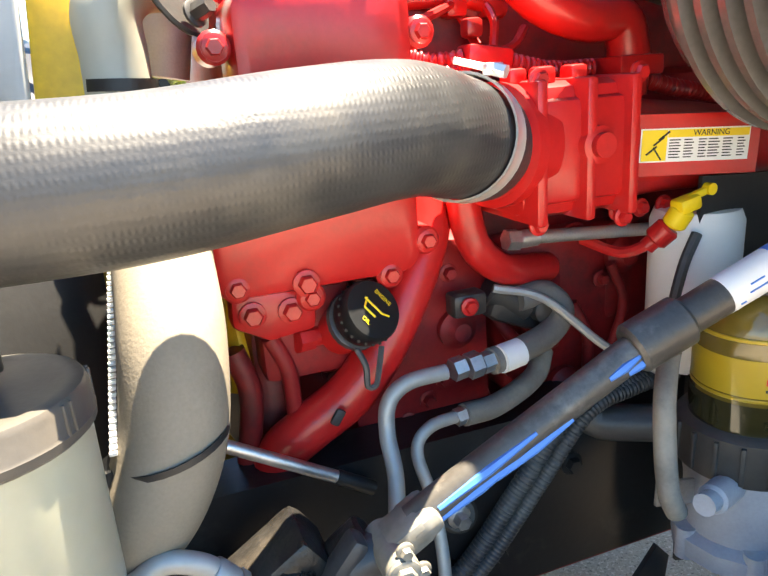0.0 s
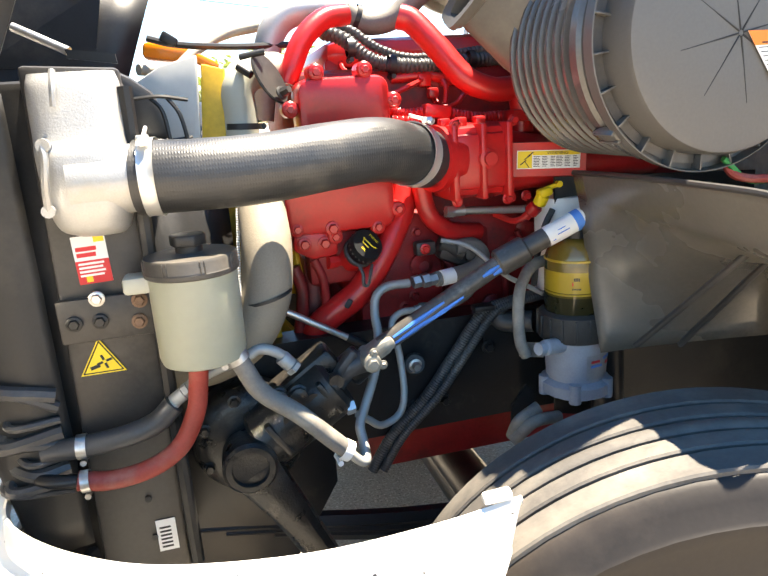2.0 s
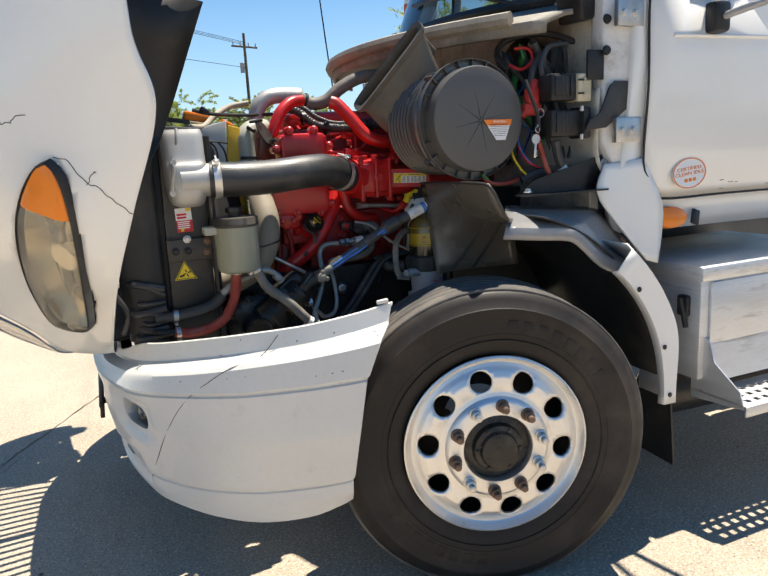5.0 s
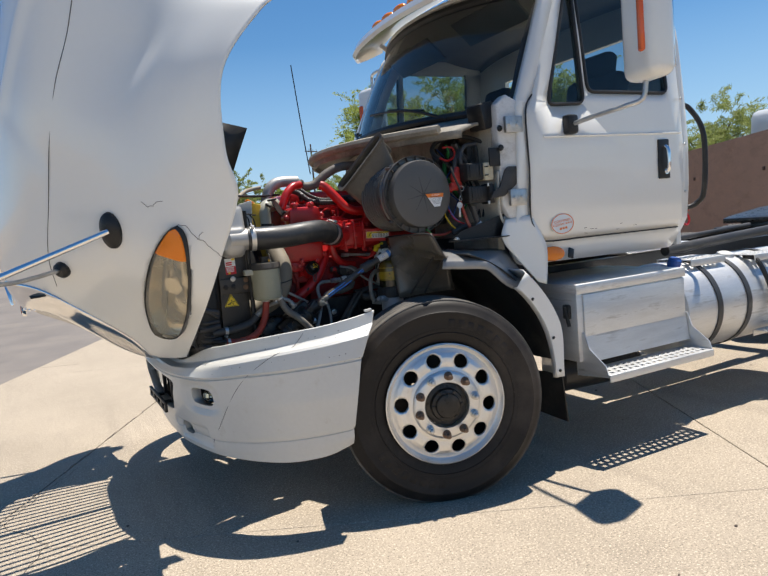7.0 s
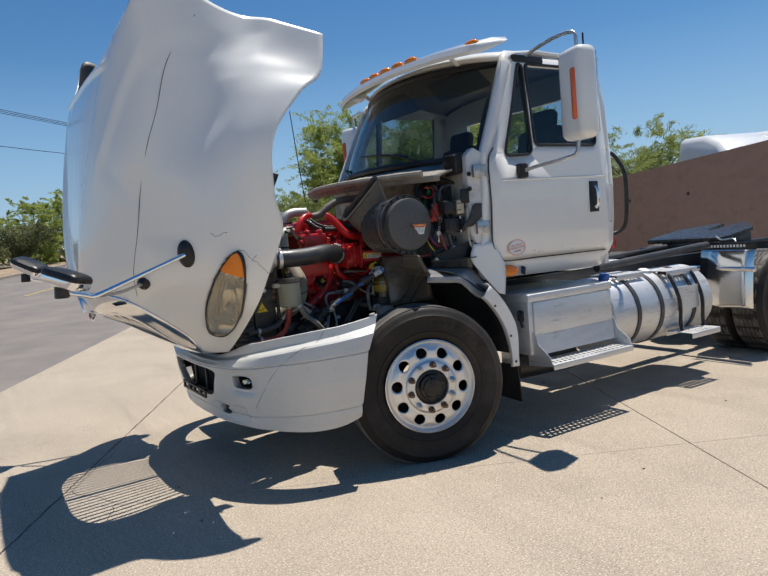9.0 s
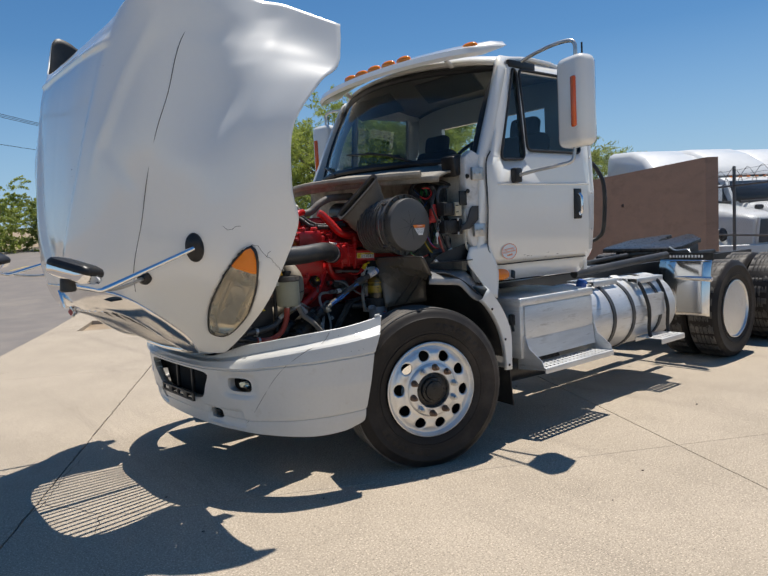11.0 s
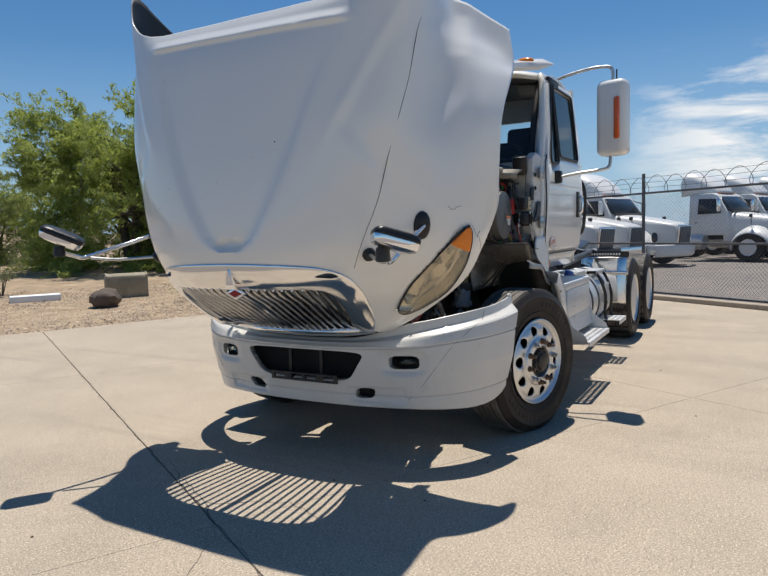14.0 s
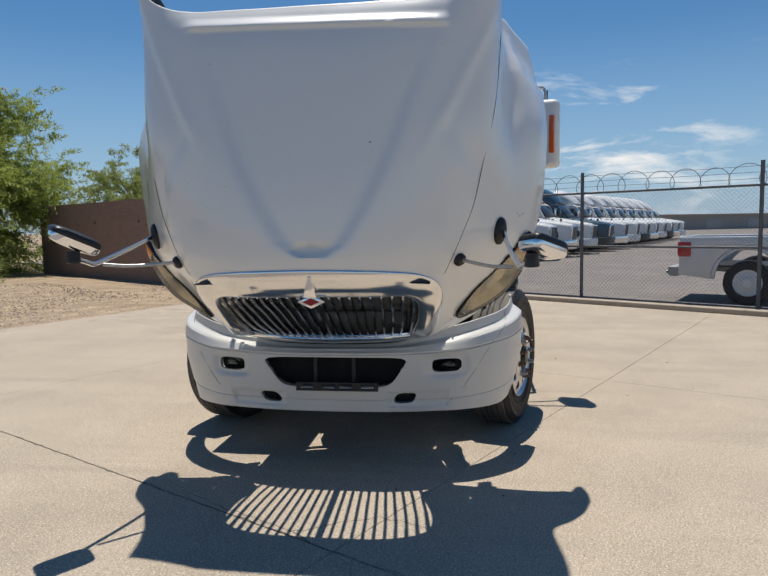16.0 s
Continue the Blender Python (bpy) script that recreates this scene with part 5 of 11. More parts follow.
cab = part("cab_shell", side_panel(SHELL, [DOORHOLE], -1, -0.012), WHITE, truck, "white steel cab shell")
thicken(cab, 0.04, out=(0, -1, 0))
right_side = part("cab_side", side_panel(SHELL, [VENT, SIDE], 1), WHITE, cab)
thicken(right_side, 0.04, out=(0, 1, 0))
for s in (-1, 1):
    if s < 0:
        door = part("door", side_panel(DOOR, [VENT, SIDE], s), WHITE, truck, "white driver's door, closed, scuffed along its lower edge")
        thicken(door, 0.035, out=(0, -1, 0))
    holder = door if s < 0 else right_side
    for nm, loop in (("vent_pane", VENT), ("side_pane", SIDE)):
        g = part(nm, side_panel(loop, [], s, -0.012), GLASS, holder, "tinted side glass")
        g.visible_shadow = False
        seal = B()
        tube(seal, [(p.x, s * (y_side(p.y) + 0.001), p.y) for p in loop] + [(loop[0].x, s * (y_side(loop[0].y) + 0.001), loop[0].y)], 0.011, 8, 1)
        part("window_seal", seal, BLACK, holder)
# door details
# thin black tube draws the shade in the gap along the door's edge
gap = B()
tube(gap, [(x, -(y_side(z) + 0.0005), z) for x, z in ((0.800, 1.99), (0.745, 1.90), (0.741, 1.6), (0.741, 1.34), (0.79, 1.265), (0.848, 1.202), (1.2, 1.198), (1.6, 1.195), (1.955, 1.193))], 0.0045, 6, 4)
part("door_seal", gap, BLACK, door, "black line for the shaded gap at the door's edge")
rnd = random.Random(3)
for k in range(7):
    sc = B()
    x0, z0 = 1.12 + rnd.uniform(0, .42), 1.235 + rnd.uniform(-.015, .02)
    tube(sc, [(x0, -(y_side(z0) + .0004), z0), (x0 + rnd.uniform(.01, .03), -(y_side(z0) + .0004), z0 + rnd.uniform(-.006, .006))], rnd.uniform(.0006, .0018), 5, 2)
    part("scuff", sc, CRACK, door)
swage = B()
tube(swage, [(x, -(y_side(1.765) + 0.001), 1.765 + 0.006 * (x - 0.85)) for x in (0.85, 1.2, 1.6, 1.95)], 0.007, 8, 3)
part("swage_line", swage, WHITE, door)
hb = B()
box(hb, (1.785, -1.064, 1.615), (0.095, 0.014, 0.235), 0.03, None, 3)
handle = part("door_handle", hb, BLACK, door, "black handle cup with a chrome lever")
lv = B()
tube(lv, [(1.785, -1.073, 1.535), (1.785, -1.10, 1.56), (1.785, -1.10, 1.66), (1.785, -1.078, 1.69)], 0.0125, 10, 5)
part("lever", lv, CHROME, handle)
kb = B()
rod(kb, (1.785, -1.07, 1.54), (1.785, -1.085, 1.54), 0.018, n=16)
part("lock", kb, CHROME, handle)
for z in (1.98, 1.70, 1.41):
    part("rivet", lathe(B(), [(0.009, 0), (0.007, 0.004), (0.002, 0.006)], aim((1.985, -y_side(z) - 0.0, z), (1.985, -2, z))[0], 12), STEEL, cab)
st = B()
sm = facing((0.960, -1.0485, 1.288), (1, 0, 0.10), (-0.10, 0.06, 1)) @ Matrix.Diagonal((1.28, 0.86, 1, 1))
lathe(st, [(0.066, 0.0), (0.066, 0.0012)], sm, 36)
decal = part("idle_decal", st, LABEL_WHITE, door, "round white and red emissions decal")
ring = B()
lathe(ring, [(0.0600, 0.0012), (0.0600, 0.0018), (0.0645, 0.0018), (0.0645, 0.0012)], sm, 36, cap=False)
part("decal_ring", ring, LABEL_ORANGE, decal)
text_part("decal_words", "CERTIFIED\nCLEAN IDLE", 0.0205, sm @ Matrix.Translation((0, 0.008, 0.0018)), LABEL_ORANGE, decal)
dq = B()
for k in range(3):
    flat(dq, sm, -0.022 + 0.016 * k, -0.036, -0.010 + 0.016 * k, -0.022, 0.0004, 0.0014)
part("decal_block", dq, LABEL_ORANGE, decal)["kind"] = "stuff"
am = B()
lathe(am, [(0.058, 0.0), (0.055, 0.016), (0.03, 0.026), (0.005, 0.028)], facing((0.914, -1.0, 1.125), (1, 0, -0.05), (0, 0.15, 1)) @ Matrix.Diagonal((1.45, 0.72, 1, 1)), 28)
part("turn_signal", am, AMBER, cab, "oval amber side turn signal")
pn = B()
box(pn, (1.065, -0.99, 1.115), (0.04, 0.012, 0.06), 0.006, (-12, 20, 0))
part("side_socket", pn, BLACK, cab)

# cab front: hinge post, firewall, cowl
fw = B()
span(fw, (0.60, -0.93, 1.05), (0.64, 0.93, 1.93))
part("firewall", fw, mat("grimy_cream_firewall", (0.56, 0.535, 0.46), 0.55, var=0.2, scale=5, fine=120, bump=0.2, dirt=(0.13, 0.115, 0.09), dirt_amount=0.55, dirt_scale=5), cab, "cream painted engine bay firewall, grimy")
hp = B()
plate(hp, [(0.595, -1.00, 1.42), (0.63, -1.02, 1.33), (0.715, -1.03, 1.36), (0.718, -1.03, 1.96), (0.66, -1.0, 2.0), (0.60, -0.99, 1.95)], (0, 1, 0), 0.06, 0.008)
post = part("hinge_post", hp, CAB_WHITE, cab, "white painted door hinge post, dusty")
for z in (1.453, 1.835):
    hg = B()
    box(hg, (0.668, -1.038, z), (0.112, 0.022, 0.085), 0.004)
    hinge = part("door_hinge", hg, STEEL, cab, "steel door hinge")
    for dx in (-0.035, 0.015):
        part("hinge_bolt", bolt(B(), (0.67 + dx, -1.049, z), (0, -1, 0), 0.010, 0.009), STEEL, hinge)
for z in (1.62, 1.72):
    part("post_plug", lathe(B(), [(0.017, 0), (0.013, 0.008), (0.0, 0.009)], aim((0.60, -1.008, z + 0.1), (0.60, -2, z + .1))[0], 16, cap=False), BLACK, cab)
# windscreen, frame and roof
def screen(y, t, out=0.0):
    a = (y / 0.93) ** 2
    base = Vector((0.76 - 0.36 * (1 - a), y, 1.935 + 0.02 * (1 - a)))
    topp = Vector((1.06 - 0.30 * (1 - a), y * 0.985, 2.61 + 0.04 * (1 - a)))
    p = base.lerp(topp, t)
    p.x -= 0.03 * math.sin(math.pi * t)
    return p


ws = B()
sheet(ws, [[screen(-0.93 + 1.86 * j / 24, i / 10) for j in range(25)] for i in range(11)])
wsc = part("windscreen", ws, TINT, cab, "curved one-piece windscreen")
wsc.visible_shadow = False
rim = B()
loop = [screen(-0.93 + 1.86 * j / 16, 0) for j in range(17)] + [screen(0.93, i / 6) for i in range(1, 7)] + [screen(0.93 - 1.86 * j / 16, 1) for j in range(1, 17)] + [screen(-0.93, 1 - i / 6) for i in range(1, 7)]
tube(rim, loop, 0.026, 8, 1)
part("windscreen_seal", rim, BLACK, cab)
for s in (-1, 1):
    pl = B()
    sheet(pl, [[screen(s * 0.93, t) + Vector((0.0, s * 0.012, 0)), screen(s * 0.93, t) + Vector((0.05, s * (y_side(1.95 + .66 * t) - 0.93) * 0.98, 0)), screen(s * 0.93, t) + Vector((0.13, s * (y_side(1.95 + .66 * t) - 0.937), 0))] for t in (0, .25, .5, .75, 1.0)])
    thicken(part("a_pillar", pl, WHITE, cab), 0.03, out=(0, s, 0))
rf = B()
R = []
for i, x in enumerate((0.0, 0.10, 0.35, 0.6, 0.85, 0.97, 1.0)):
    row = []
    for j in range(21):
        y = -0.96 + 1.92 * j / 20
        a = (abs(y) / 0.96)
        fx = 1.06 - 0.30 * (1 - a * a)
        px = fx + (2.0 - fx) * x
        z = 2.665 + 0.075 * (1 - a ** 4) + 0.05 * math.sin(math.pi * min(1, x * 1.15)) - (0.04 if x == 0 else 0) - (0.03 if x == 1 else 0)
        row.append(Vector((px, y, z)))
    R.append(row)
sheet(rf, R)
thicken(part("roof", rf, WHITE, cab, "white cab roof"), 0.03, out=(0, 0, 1))
bk = B()
for lo, hi in (((1.99, -0.97, 1.08), (2.03, 0.97, 1.95)), ((1.99, -0.97, 2.45), (2.03, 0.97, 2.70)), ((1.99, -0.97, 1.95), (2.03, -0.62, 2.45)), ((1.99, 0.62, 1.95), (2.03, 0.97, 2.45))):
    span(bk, lo, hi)
part("back_wall", bk, WHITE, cab)
fl = B()
span(fl, (0.66, -0.92, 1.10), (1.99, 0.92, 1.14))
part("cab_floor", fl, INTERIOR, cab)
hl = B()
sheet(hl, [[p - Vector((0, 0, 0.05)) for p in r] for r in R[1:]])
part("headliner", hl, INTERIOR, cab)

# sun visor over the windscreen
vs = B()
V = []
for k in range(29):
    y = -1.06 + 2.12 * k / 28
    a = abs(y) / 1.06
    x0 = 0.585 + 0.16 * a ** 2 + 0.14 * a ** 7
    z0 = 2.672 + 0.02 * (1 - a ** 2) + 0.02 * a ** 6
    d = 0.26 * (1 - 0.15 * a ** 8)
    ring = [Vector((x0 + 0.012, y, z0 - 0.034)), Vector((x0 - 0.006, y, z0 - 0.012)), Vector((x0 + 0.012, y, z0 + 0.030)), Vector((x0 + d * 0.45, y, z0 + 0.075)), Vector((x0 + d, y, z0 + 0.090)), Vector((x0 + d + .012, y, z0 + 0.062)), Vector((x0 + d * 0.45, y, z0 + 0.024)), Vector((x0 + 0.035, y, z0 - 0.022))]
    mid = sum(ring, Vector()) / 8
    e = math.sqrt(max(0.02, 1 - max(0.0, (a - 0.88) / 0.12) ** 5))
    V.append([mid + (q - mid) * e for q in ring])
g = sheet(vs, V, close=True)
vs.faces.new(g[0])
vs.faces.new(g[-1])
visor = part("sun_visor", vs, WHITE, truck, "white fibreglass sun visor with amber marker lamps")
for y in (-0.87, -0.335, -0.17, 0.0, 0.17, 0.335, 0.87):
    a = abs(y) / 1.03
    lb = B()
    lathe(lb, [(0.058, -0.006), (0.056, 0.014), (0.045, 0.028), (0.02, 0.036), (0.002, 0.037)], facing((0.585 + 0.16 * a * a + .16 * a ** 7 + 0.075, y, 2.724 + 0.02 * (1 - a * a)), (0, -1, 0), (0.9, 0, 0.35)) @ Matrix.Diagonal((1.3, 0.6, 1, 1)), 20)
    part("marker_lamp", lb, AMBER, visor, "amber marker lamp")
for y in (-0.62, 0.62):
    st = B()
    rod(st, (0.80 + 0.1 * y * y, y, 2.70), (0.88 + 0.12 * y * y, y, 2.64), 0.018)
    part("visor_bracket", st, WHITE, visor)

# door mirrors
def door_mirror(s):
    base = B()
    box(base, (1.035, s * 1.075, 1.825), (0.075, 0.06, 0.105), 0.015)
    mr = part("door_mirror", base, BLACK, truck, "tall white door mirror with an amber strip")
    hd = B()
    box(hd, (1.185, s * 1.485, 2.275), (0.165, 0.245, 0.60), 0.055, (0, 0, -12 * -s), 4)
    part("mirror_housing", hd, WHITE, mr)
    gl = B()
    box(gl, (1.262, s * 1.502, 2.275), (0.012, 0.19, 0.52), 0.01, (0, 0, -12 * -s))
    part("mirror_glass", gl, CHROME, mr)
    am = B()
    box(am, (1.096, s * 1.525, 2.265), (0.034, 0.046, 0.33), 0.012, (0, 0, -30 * -s))
    part("amber_strip", am, mat("red_orange_lens", (0.75, 0.12, 0.02), 0.18, var=0.05, bump=0.0, coat=0.5) if s < 0 else bpy.data.materials["red_orange_lens"], mr, "long amber reflector strip")
    lo = B()
    tube(lo, [(1.04, s * 1.10, 1.825), (1.07, s * 1.22, 1.845), (1.12, s * 1.38, 1.865), (1.17, s * 1.45, 1.89), (1.185, s * 1.465, 1.98)], 0.013, 10, 6)
    part("lower_arm", lo, STEEL, mr)
    up = B()
    tube(up, [(1.18, s * 1.04, 2.64), (1.18, s * 1.14, 2.665), (1.185, s * 1.30, 2.69), (1.19, s * 1.43, 2.69), (1.195, s * 1.475, 2.66), (1.195, s * 1.48, 2.56)], 0.013, 10, 6)
    part("upper_arm", up, STEEL, mr)
    bk = B()
    box(bk, (1.25, s * 0.975, 2.635), (0.30, 0.035, 0.055), 0.012)
    part("upper_bracket", bk, BLACK, mr)
    an = B()
    rod(an, (1.24, s * 1.50, 2.56), (1.24, s * 1.50, 2.67), 0.006)
    part("stub_aerial", an, BLACK, mr)


door_mirror(-1)
door_mirror(1)

# wipers, cowl cover, aerial
cw = B()
rowsC = []
for k in range(21):
    y = -0.93 + 1.86 * k / 20
    a = (abs(y) / 0.93) ** 2
    xb = 0.74 - 0.36 * (1 - a)
    rowsC.append([Vector((xb + 0.02, y, 1.93)), Vector((xb - 0.10, y, 1.885 + 0.012 * math.sin(9 * y))), Vector((xb - 0.24, y, 1.865)), Vector((xb - 0.33, y, 1.83)), Vector((xb - 0.335, y, 1.79))])
sheet(cw, rowsC)
cowl = part("cowl_cover", cw, TAN_FOAM, truck, "sun-bleached plastic cowl cover, warped at its edge")
thicken(cowl, 0.018, out=(0, 0, 1))
cl = B()
tube(cl, [v[3] + Vector((-.01, 0, .015)) for v in rowsC[1:-1:2]], 0.026, 8, 4)
part("cowl_seal", cl, mat("dusty_seal_rubber", (0.30, 0.27, 0.22), 0.75, var=0.3, scale=9, bump=0.4, dirt=(0.40, 0.35, 0.27), dirt_amount=0.4), cowl, "dust-coated rubber hood seal")
bx = B()
box(bx, (0.57, -0.90, 1.90), (0.12, 0.11, 0.14), 0.015, (0, -12, 15))
part("cowl_end_cap", bx, BLACK_PAINT, cowl)
for y0, y1 in ((-0.62, -0.15), (0.25, 0.72)):
    w = B()
    p0 = screen(y0, 0.02) + Vector((-0.03, 0, -.02))
    p1 = screen(y1, 0.17) + Vector((-0.03, 0, 0))
    tube(w, [p0, p0.lerp(p1, .5) + Vector((-.02, 0, .02)), p1], 0.009, 8, 5)
    wiper = part("wiper", w, BLACK, truck, "black windscreen wiper arm")
    bl = B()
    tube(bl, [screen(y1 - 0.30, 0.10) + Vector((-.018, 0, 0)), screen(y1, 0.16) + Vector((-.022, 0, 0)), screen(y1 + 0.28, 0.20) + Vector((-.018, 0, 0))], 0.008, 6, 5)
    part("blade", bl, BLACK, wiper)
ae = B()
tube(ae, [(0.30, 0.93, 1.80), (0.27, 0.95, 2.2), (0.24, 0.96, 2.62)], 0.004, 6, 4)
part("whip_aerial", ae, BLACK, truck, "thin black whip aerial")

# inside the cab
def cab_seat(y, label):
    b = B()
    box(b, (1.50, y, 1.55), (0.50, 0.50, 0.14), 0.05)
    s = part("seat", b, SEAT, truck, label)
    q = B()
    box(q, (1.78, y, 1.90), (0.15, 0.48, 0.66), 0.06, (0, 12, 0), 3)
    part("backrest", q, SEAT, s)
    q = B()
    box(q, (1.50, y, 1.32), (0.36, 0.36, 0.34), 0.03)
    part("pedestal", q, BLACK, s)
    q = B()
    box(q, (1.85, y, 2.28), (0.11, 0.28, 0.18), 0.045, (0, 12, 0), 3)
    part("headrest", q, SEAT, s)


cab_seat(-0.52, "black cloth air-ride driver's seat")
cab_seat(0.55, "black cloth passenger seat")
db = B()
Dd = []
for k in range(13):
    y = -0.90 + 1.80 * k / 12
    a = (abs(y) / 0.93) ** 2
    xb = 0.78 - 0.34 * (1 - a)
    Dd.append([Vector((xb, y, 1.93)), Vector((xb + 0.20, y, 1.945)), Vector((0.98, y, 1.93)), Vector((1.05, y, 1.80)), Vector((1.0, y, 1.45))])
sheet(db, Dd)
thicken(part("dashboard", db, INTERIOR, truck, "dark grey dashboard"), 0.02, out=(1, 0, 1))
sw = B()
fm = Matrix.Translation((1.17, -0.52, 1.985)) @ pose(0, 0, 0, 0, -52, 0)
rr = [fm @ Vector((0.225 * math.cos(2 * math.pi * k / 28), 0.225 * math.sin(2 * math.pi * k / 28), 0)) for k in range(29)]
tube(sw, rr, 0.015, 8, 1)
wheel_s = part("steering_wheel", sw, BLACK, truck, "black steering wheel")
sp = B()
for a in (0.5, 2.64, 4.71):
    rod(sp, fm @ Vector((0, 0, -0.03)), fm @ Vector((0.225 * math.cos(a), 0.225 * math.sin(a), 0)), 0.012, n=8)
rod(sp, fm @ Vector((0, 0, -0.30)), fm @ Vector((0, 0, 0.005)), 0.045, n=16)
part("spokes", sp, BLACK, wheel_s)
vp = B()
span(vp, (1.10, -0.70, 2.06), (1.104, -0.62, 2.12))
for s in (-1, 1):
    v2 = B()
    box(v2, (1.02, s * 0.45, 2.56), (0.20, 0.60, 0.015), 0.006, (0, 40, 0))
    part("inner_visor", v2, INTERIOR, truck)
vp.free()


# ---- wheels ----
def tread_sheet(x0, x1, y0, y1, z):
    """A step plate pierced by rows of round-cornered holes."""
    b = B()
    nx, ny = max(4, int((x1 - x0) / 0.0115)), max(4, int((y1 - y0) / 0.0115))
    g = [[b.verts.new((x0 + (x1 - x0) * i / nx, y0 + (y1 - y0) * j / ny, z)) for j in range(ny + 1)] for i in range(nx + 1)]
    for i in range(nx):
        for j in range(ny):
            row = (j - 2) // 4
            if 2 <= j < ny - 2 and (j - 2) % 4 < 2 and 2 <= i < nx - 2 and (i + 2 * (row % 2)) % 4 < 2:
                continue
            b.faces.new((g[i][j], g[i + 1][j], g[i + 1][j + 1], g[i][j + 1]))
    return b


def wheel(name, label, at, turn, kind="steer", spin=0.209):
    """A truck wheel whose outer face looks along its own -y; the origin is the tyre's middle."""
    root = B()
    m = pose(0, 0, 0, 90, 0, 0)  # the lathe's z points to -y
    # tyre: inner bead to outer bead
    half = 0.138
    R = 0.505
    side = [(0.292, half - 0.035), (0.300, half - 0.012), (0.335, half + 0.004), (0.385, half + 0.012), (0.43, half + 0.010), (0.435, half + 0.013), (0.448, half + 0.013), (0.452, half + 0.008), (0.475, half - 0.002), (0.492, half - 0.014), (0.498, half - 0.024)]
    prof = [(r, -z) for r, z in side] + [(r, z) for r, z in reversed(side)]
    lathe(root, prof, m, 64, cap=False)
    w = part(name, root, TYRE, truck, label)
    w.matrix_basis = pose(*at, 0, 0, turn)
    # ribs of the tread
    edges = (-0.116, -0.066, -0.058, -0.022, -0.014, 0.014, 0.022, 0.058, 0.066, 0.116)
    for a, b in zip(edges[::2], edges[1::2]):
        t = B()
        lathe(t, [(R - 0.016, a), (R - 0.003, a), (R, a + 0.003), (R + 0.002 - 8 * (0.25 * (a + b) / 2) ** 2, (a + b) / 2), (R, b - 0.003), (R - 0.003, b), (R - 0.016, b)], m, 96, cap=False)
        # saw-cut rib edges
        for v in t.verts:
            if kind == "drive":
                ang = math.atan2(v.co.z, v.co.x)
                k = int((ang + math.pi) / (2 * math.pi) * 48)
                if k % 2 and (v.co.x ** 2 + v.co.z ** 2) > (R - 0.01) ** 2:
                    v.co.x *= 0.978
                    v.co.z *= 0.978
        part("tread_rib", t, TREAD, w)
    # raised sidewall marks
    rb = B()
    for r0 in (0.345, 0.365):
        lathe(rb, [(r0, half + 0.004), (r0 + 0.002, half + 0.0105), (r0 + 0.004, half + 0.0105), (r0 + 0.006, half + 0.006)], m, 64, cap=False)
    part("sidewall_ring", rb, TYRE, w)
    if kind == "steer":
        for base in (0.55, 3.70):
            for k in range(8):
                a = base + 0.125 * k
                p = Vector((0.395 * math.cos(a), -(half + 0.0105), 0.395 * math.sin(a)))
                part("raised_marking", box(B(), p, (0.032, 0.004, 0.036), 0.0018, (0, -math.degrees(a) + 90, 0)), TYRE, w)
    # rim
    if kind == "steer":
        # a bowed disc with ten hand holes and ten studs
        disc = B()
        n = 120
        radii = [(0.295, half - 0.012), (0.297, half + 0.004), (0.291, half + 0.007), (0.286, half + 0.001), (0.281, half - 0.012), (0.272, half - 0.017), (0.260, half - 0.012), (0.248, half - 0.003), (0.228, half + 0.006), (0.205, half + 0.008), (0.182, half + 0.006), (0.168, half + 0.010), (0.160, half + 0.022), (0.150, half + 0.026), (0.112, half + 0.026), (0.108, half + 0.020), (0.108, half - 0.04)]
        rings = []
        for r, z in radii:
            rings.append([disc.verts.new(m @ Vector((r * math.cos(2 * math.pi * k / n), r * math.sin(2 * math.pi * k / n), z))) for k in range(n)])

        def hole(c):
            a = math.atan2(c.z, c.x)
            r = math.hypot(c.x, c.z)
            k = round((a - (0.314 + spin)) / (2 * math.pi / 10))
            a0 = (0.314 + spin) + k * 2 * math.pi / 10
            d = Vector((r * math.cos(a) - 0.220 * math.cos(a0), r * math.sin(a) - 0.220 * math.sin(a0)))
            return d.length < 0.035 and 0.165 < r < 0.262
        # holes are cut from a finer disc between the lip and the stud circle
        for ra, rb_ in zip(rings, rings[1:]):
            for k in range(n):
                disc.faces.new((ra[k], ra[(k + 1) % n], rb_[(k + 1) % n], rb_[k]))
        band = [f for f in disc.faces if 0.168 <= math.hypot(f.calc_center_median().x, f.calc_center_median().z) <= 0.266]
        bmesh.ops.subdivide_edges(disc, edges=list({e for f in band for e in f.edges if abs(math.hypot(e.verts[0].co.x, e.verts[0].co.z) - math.hypot(e.verts[1].co.x, e.verts[1].co.z)) > 0.006}), cuts=3, use_grid_fill=True)
        dead = [f for f in disc.faces if hole(f.calc_center_median())]
        bmesh.ops.delete(disc, geom=dead, context="FACES")
        # draw the cut edge onto a true circle
        for e in disc.edges:
            if len(e.link_faces) == 1:
                for v in e.verts:
                    r = math.hypot(v.co.x, v.co.z)
                    if 0.17 < r < 0.264:
                        a = math.atan2(v.co.z, v.co.x)
                        a0 = (0.314 + spin) + round((a - (0.314 + spin)) / (2 * math.pi / 10)) * 2 * math.pi / 10
                        c = Vector((0.220 * math.cos(a0), 0.220 * math.sin(a0)))
                        d = Vector((v.co.x, v.co.z)) - c
                        d = d.normalized() * 0.035
                        v.co.x, v.co.z = c.x + d.x, c.y + d.y
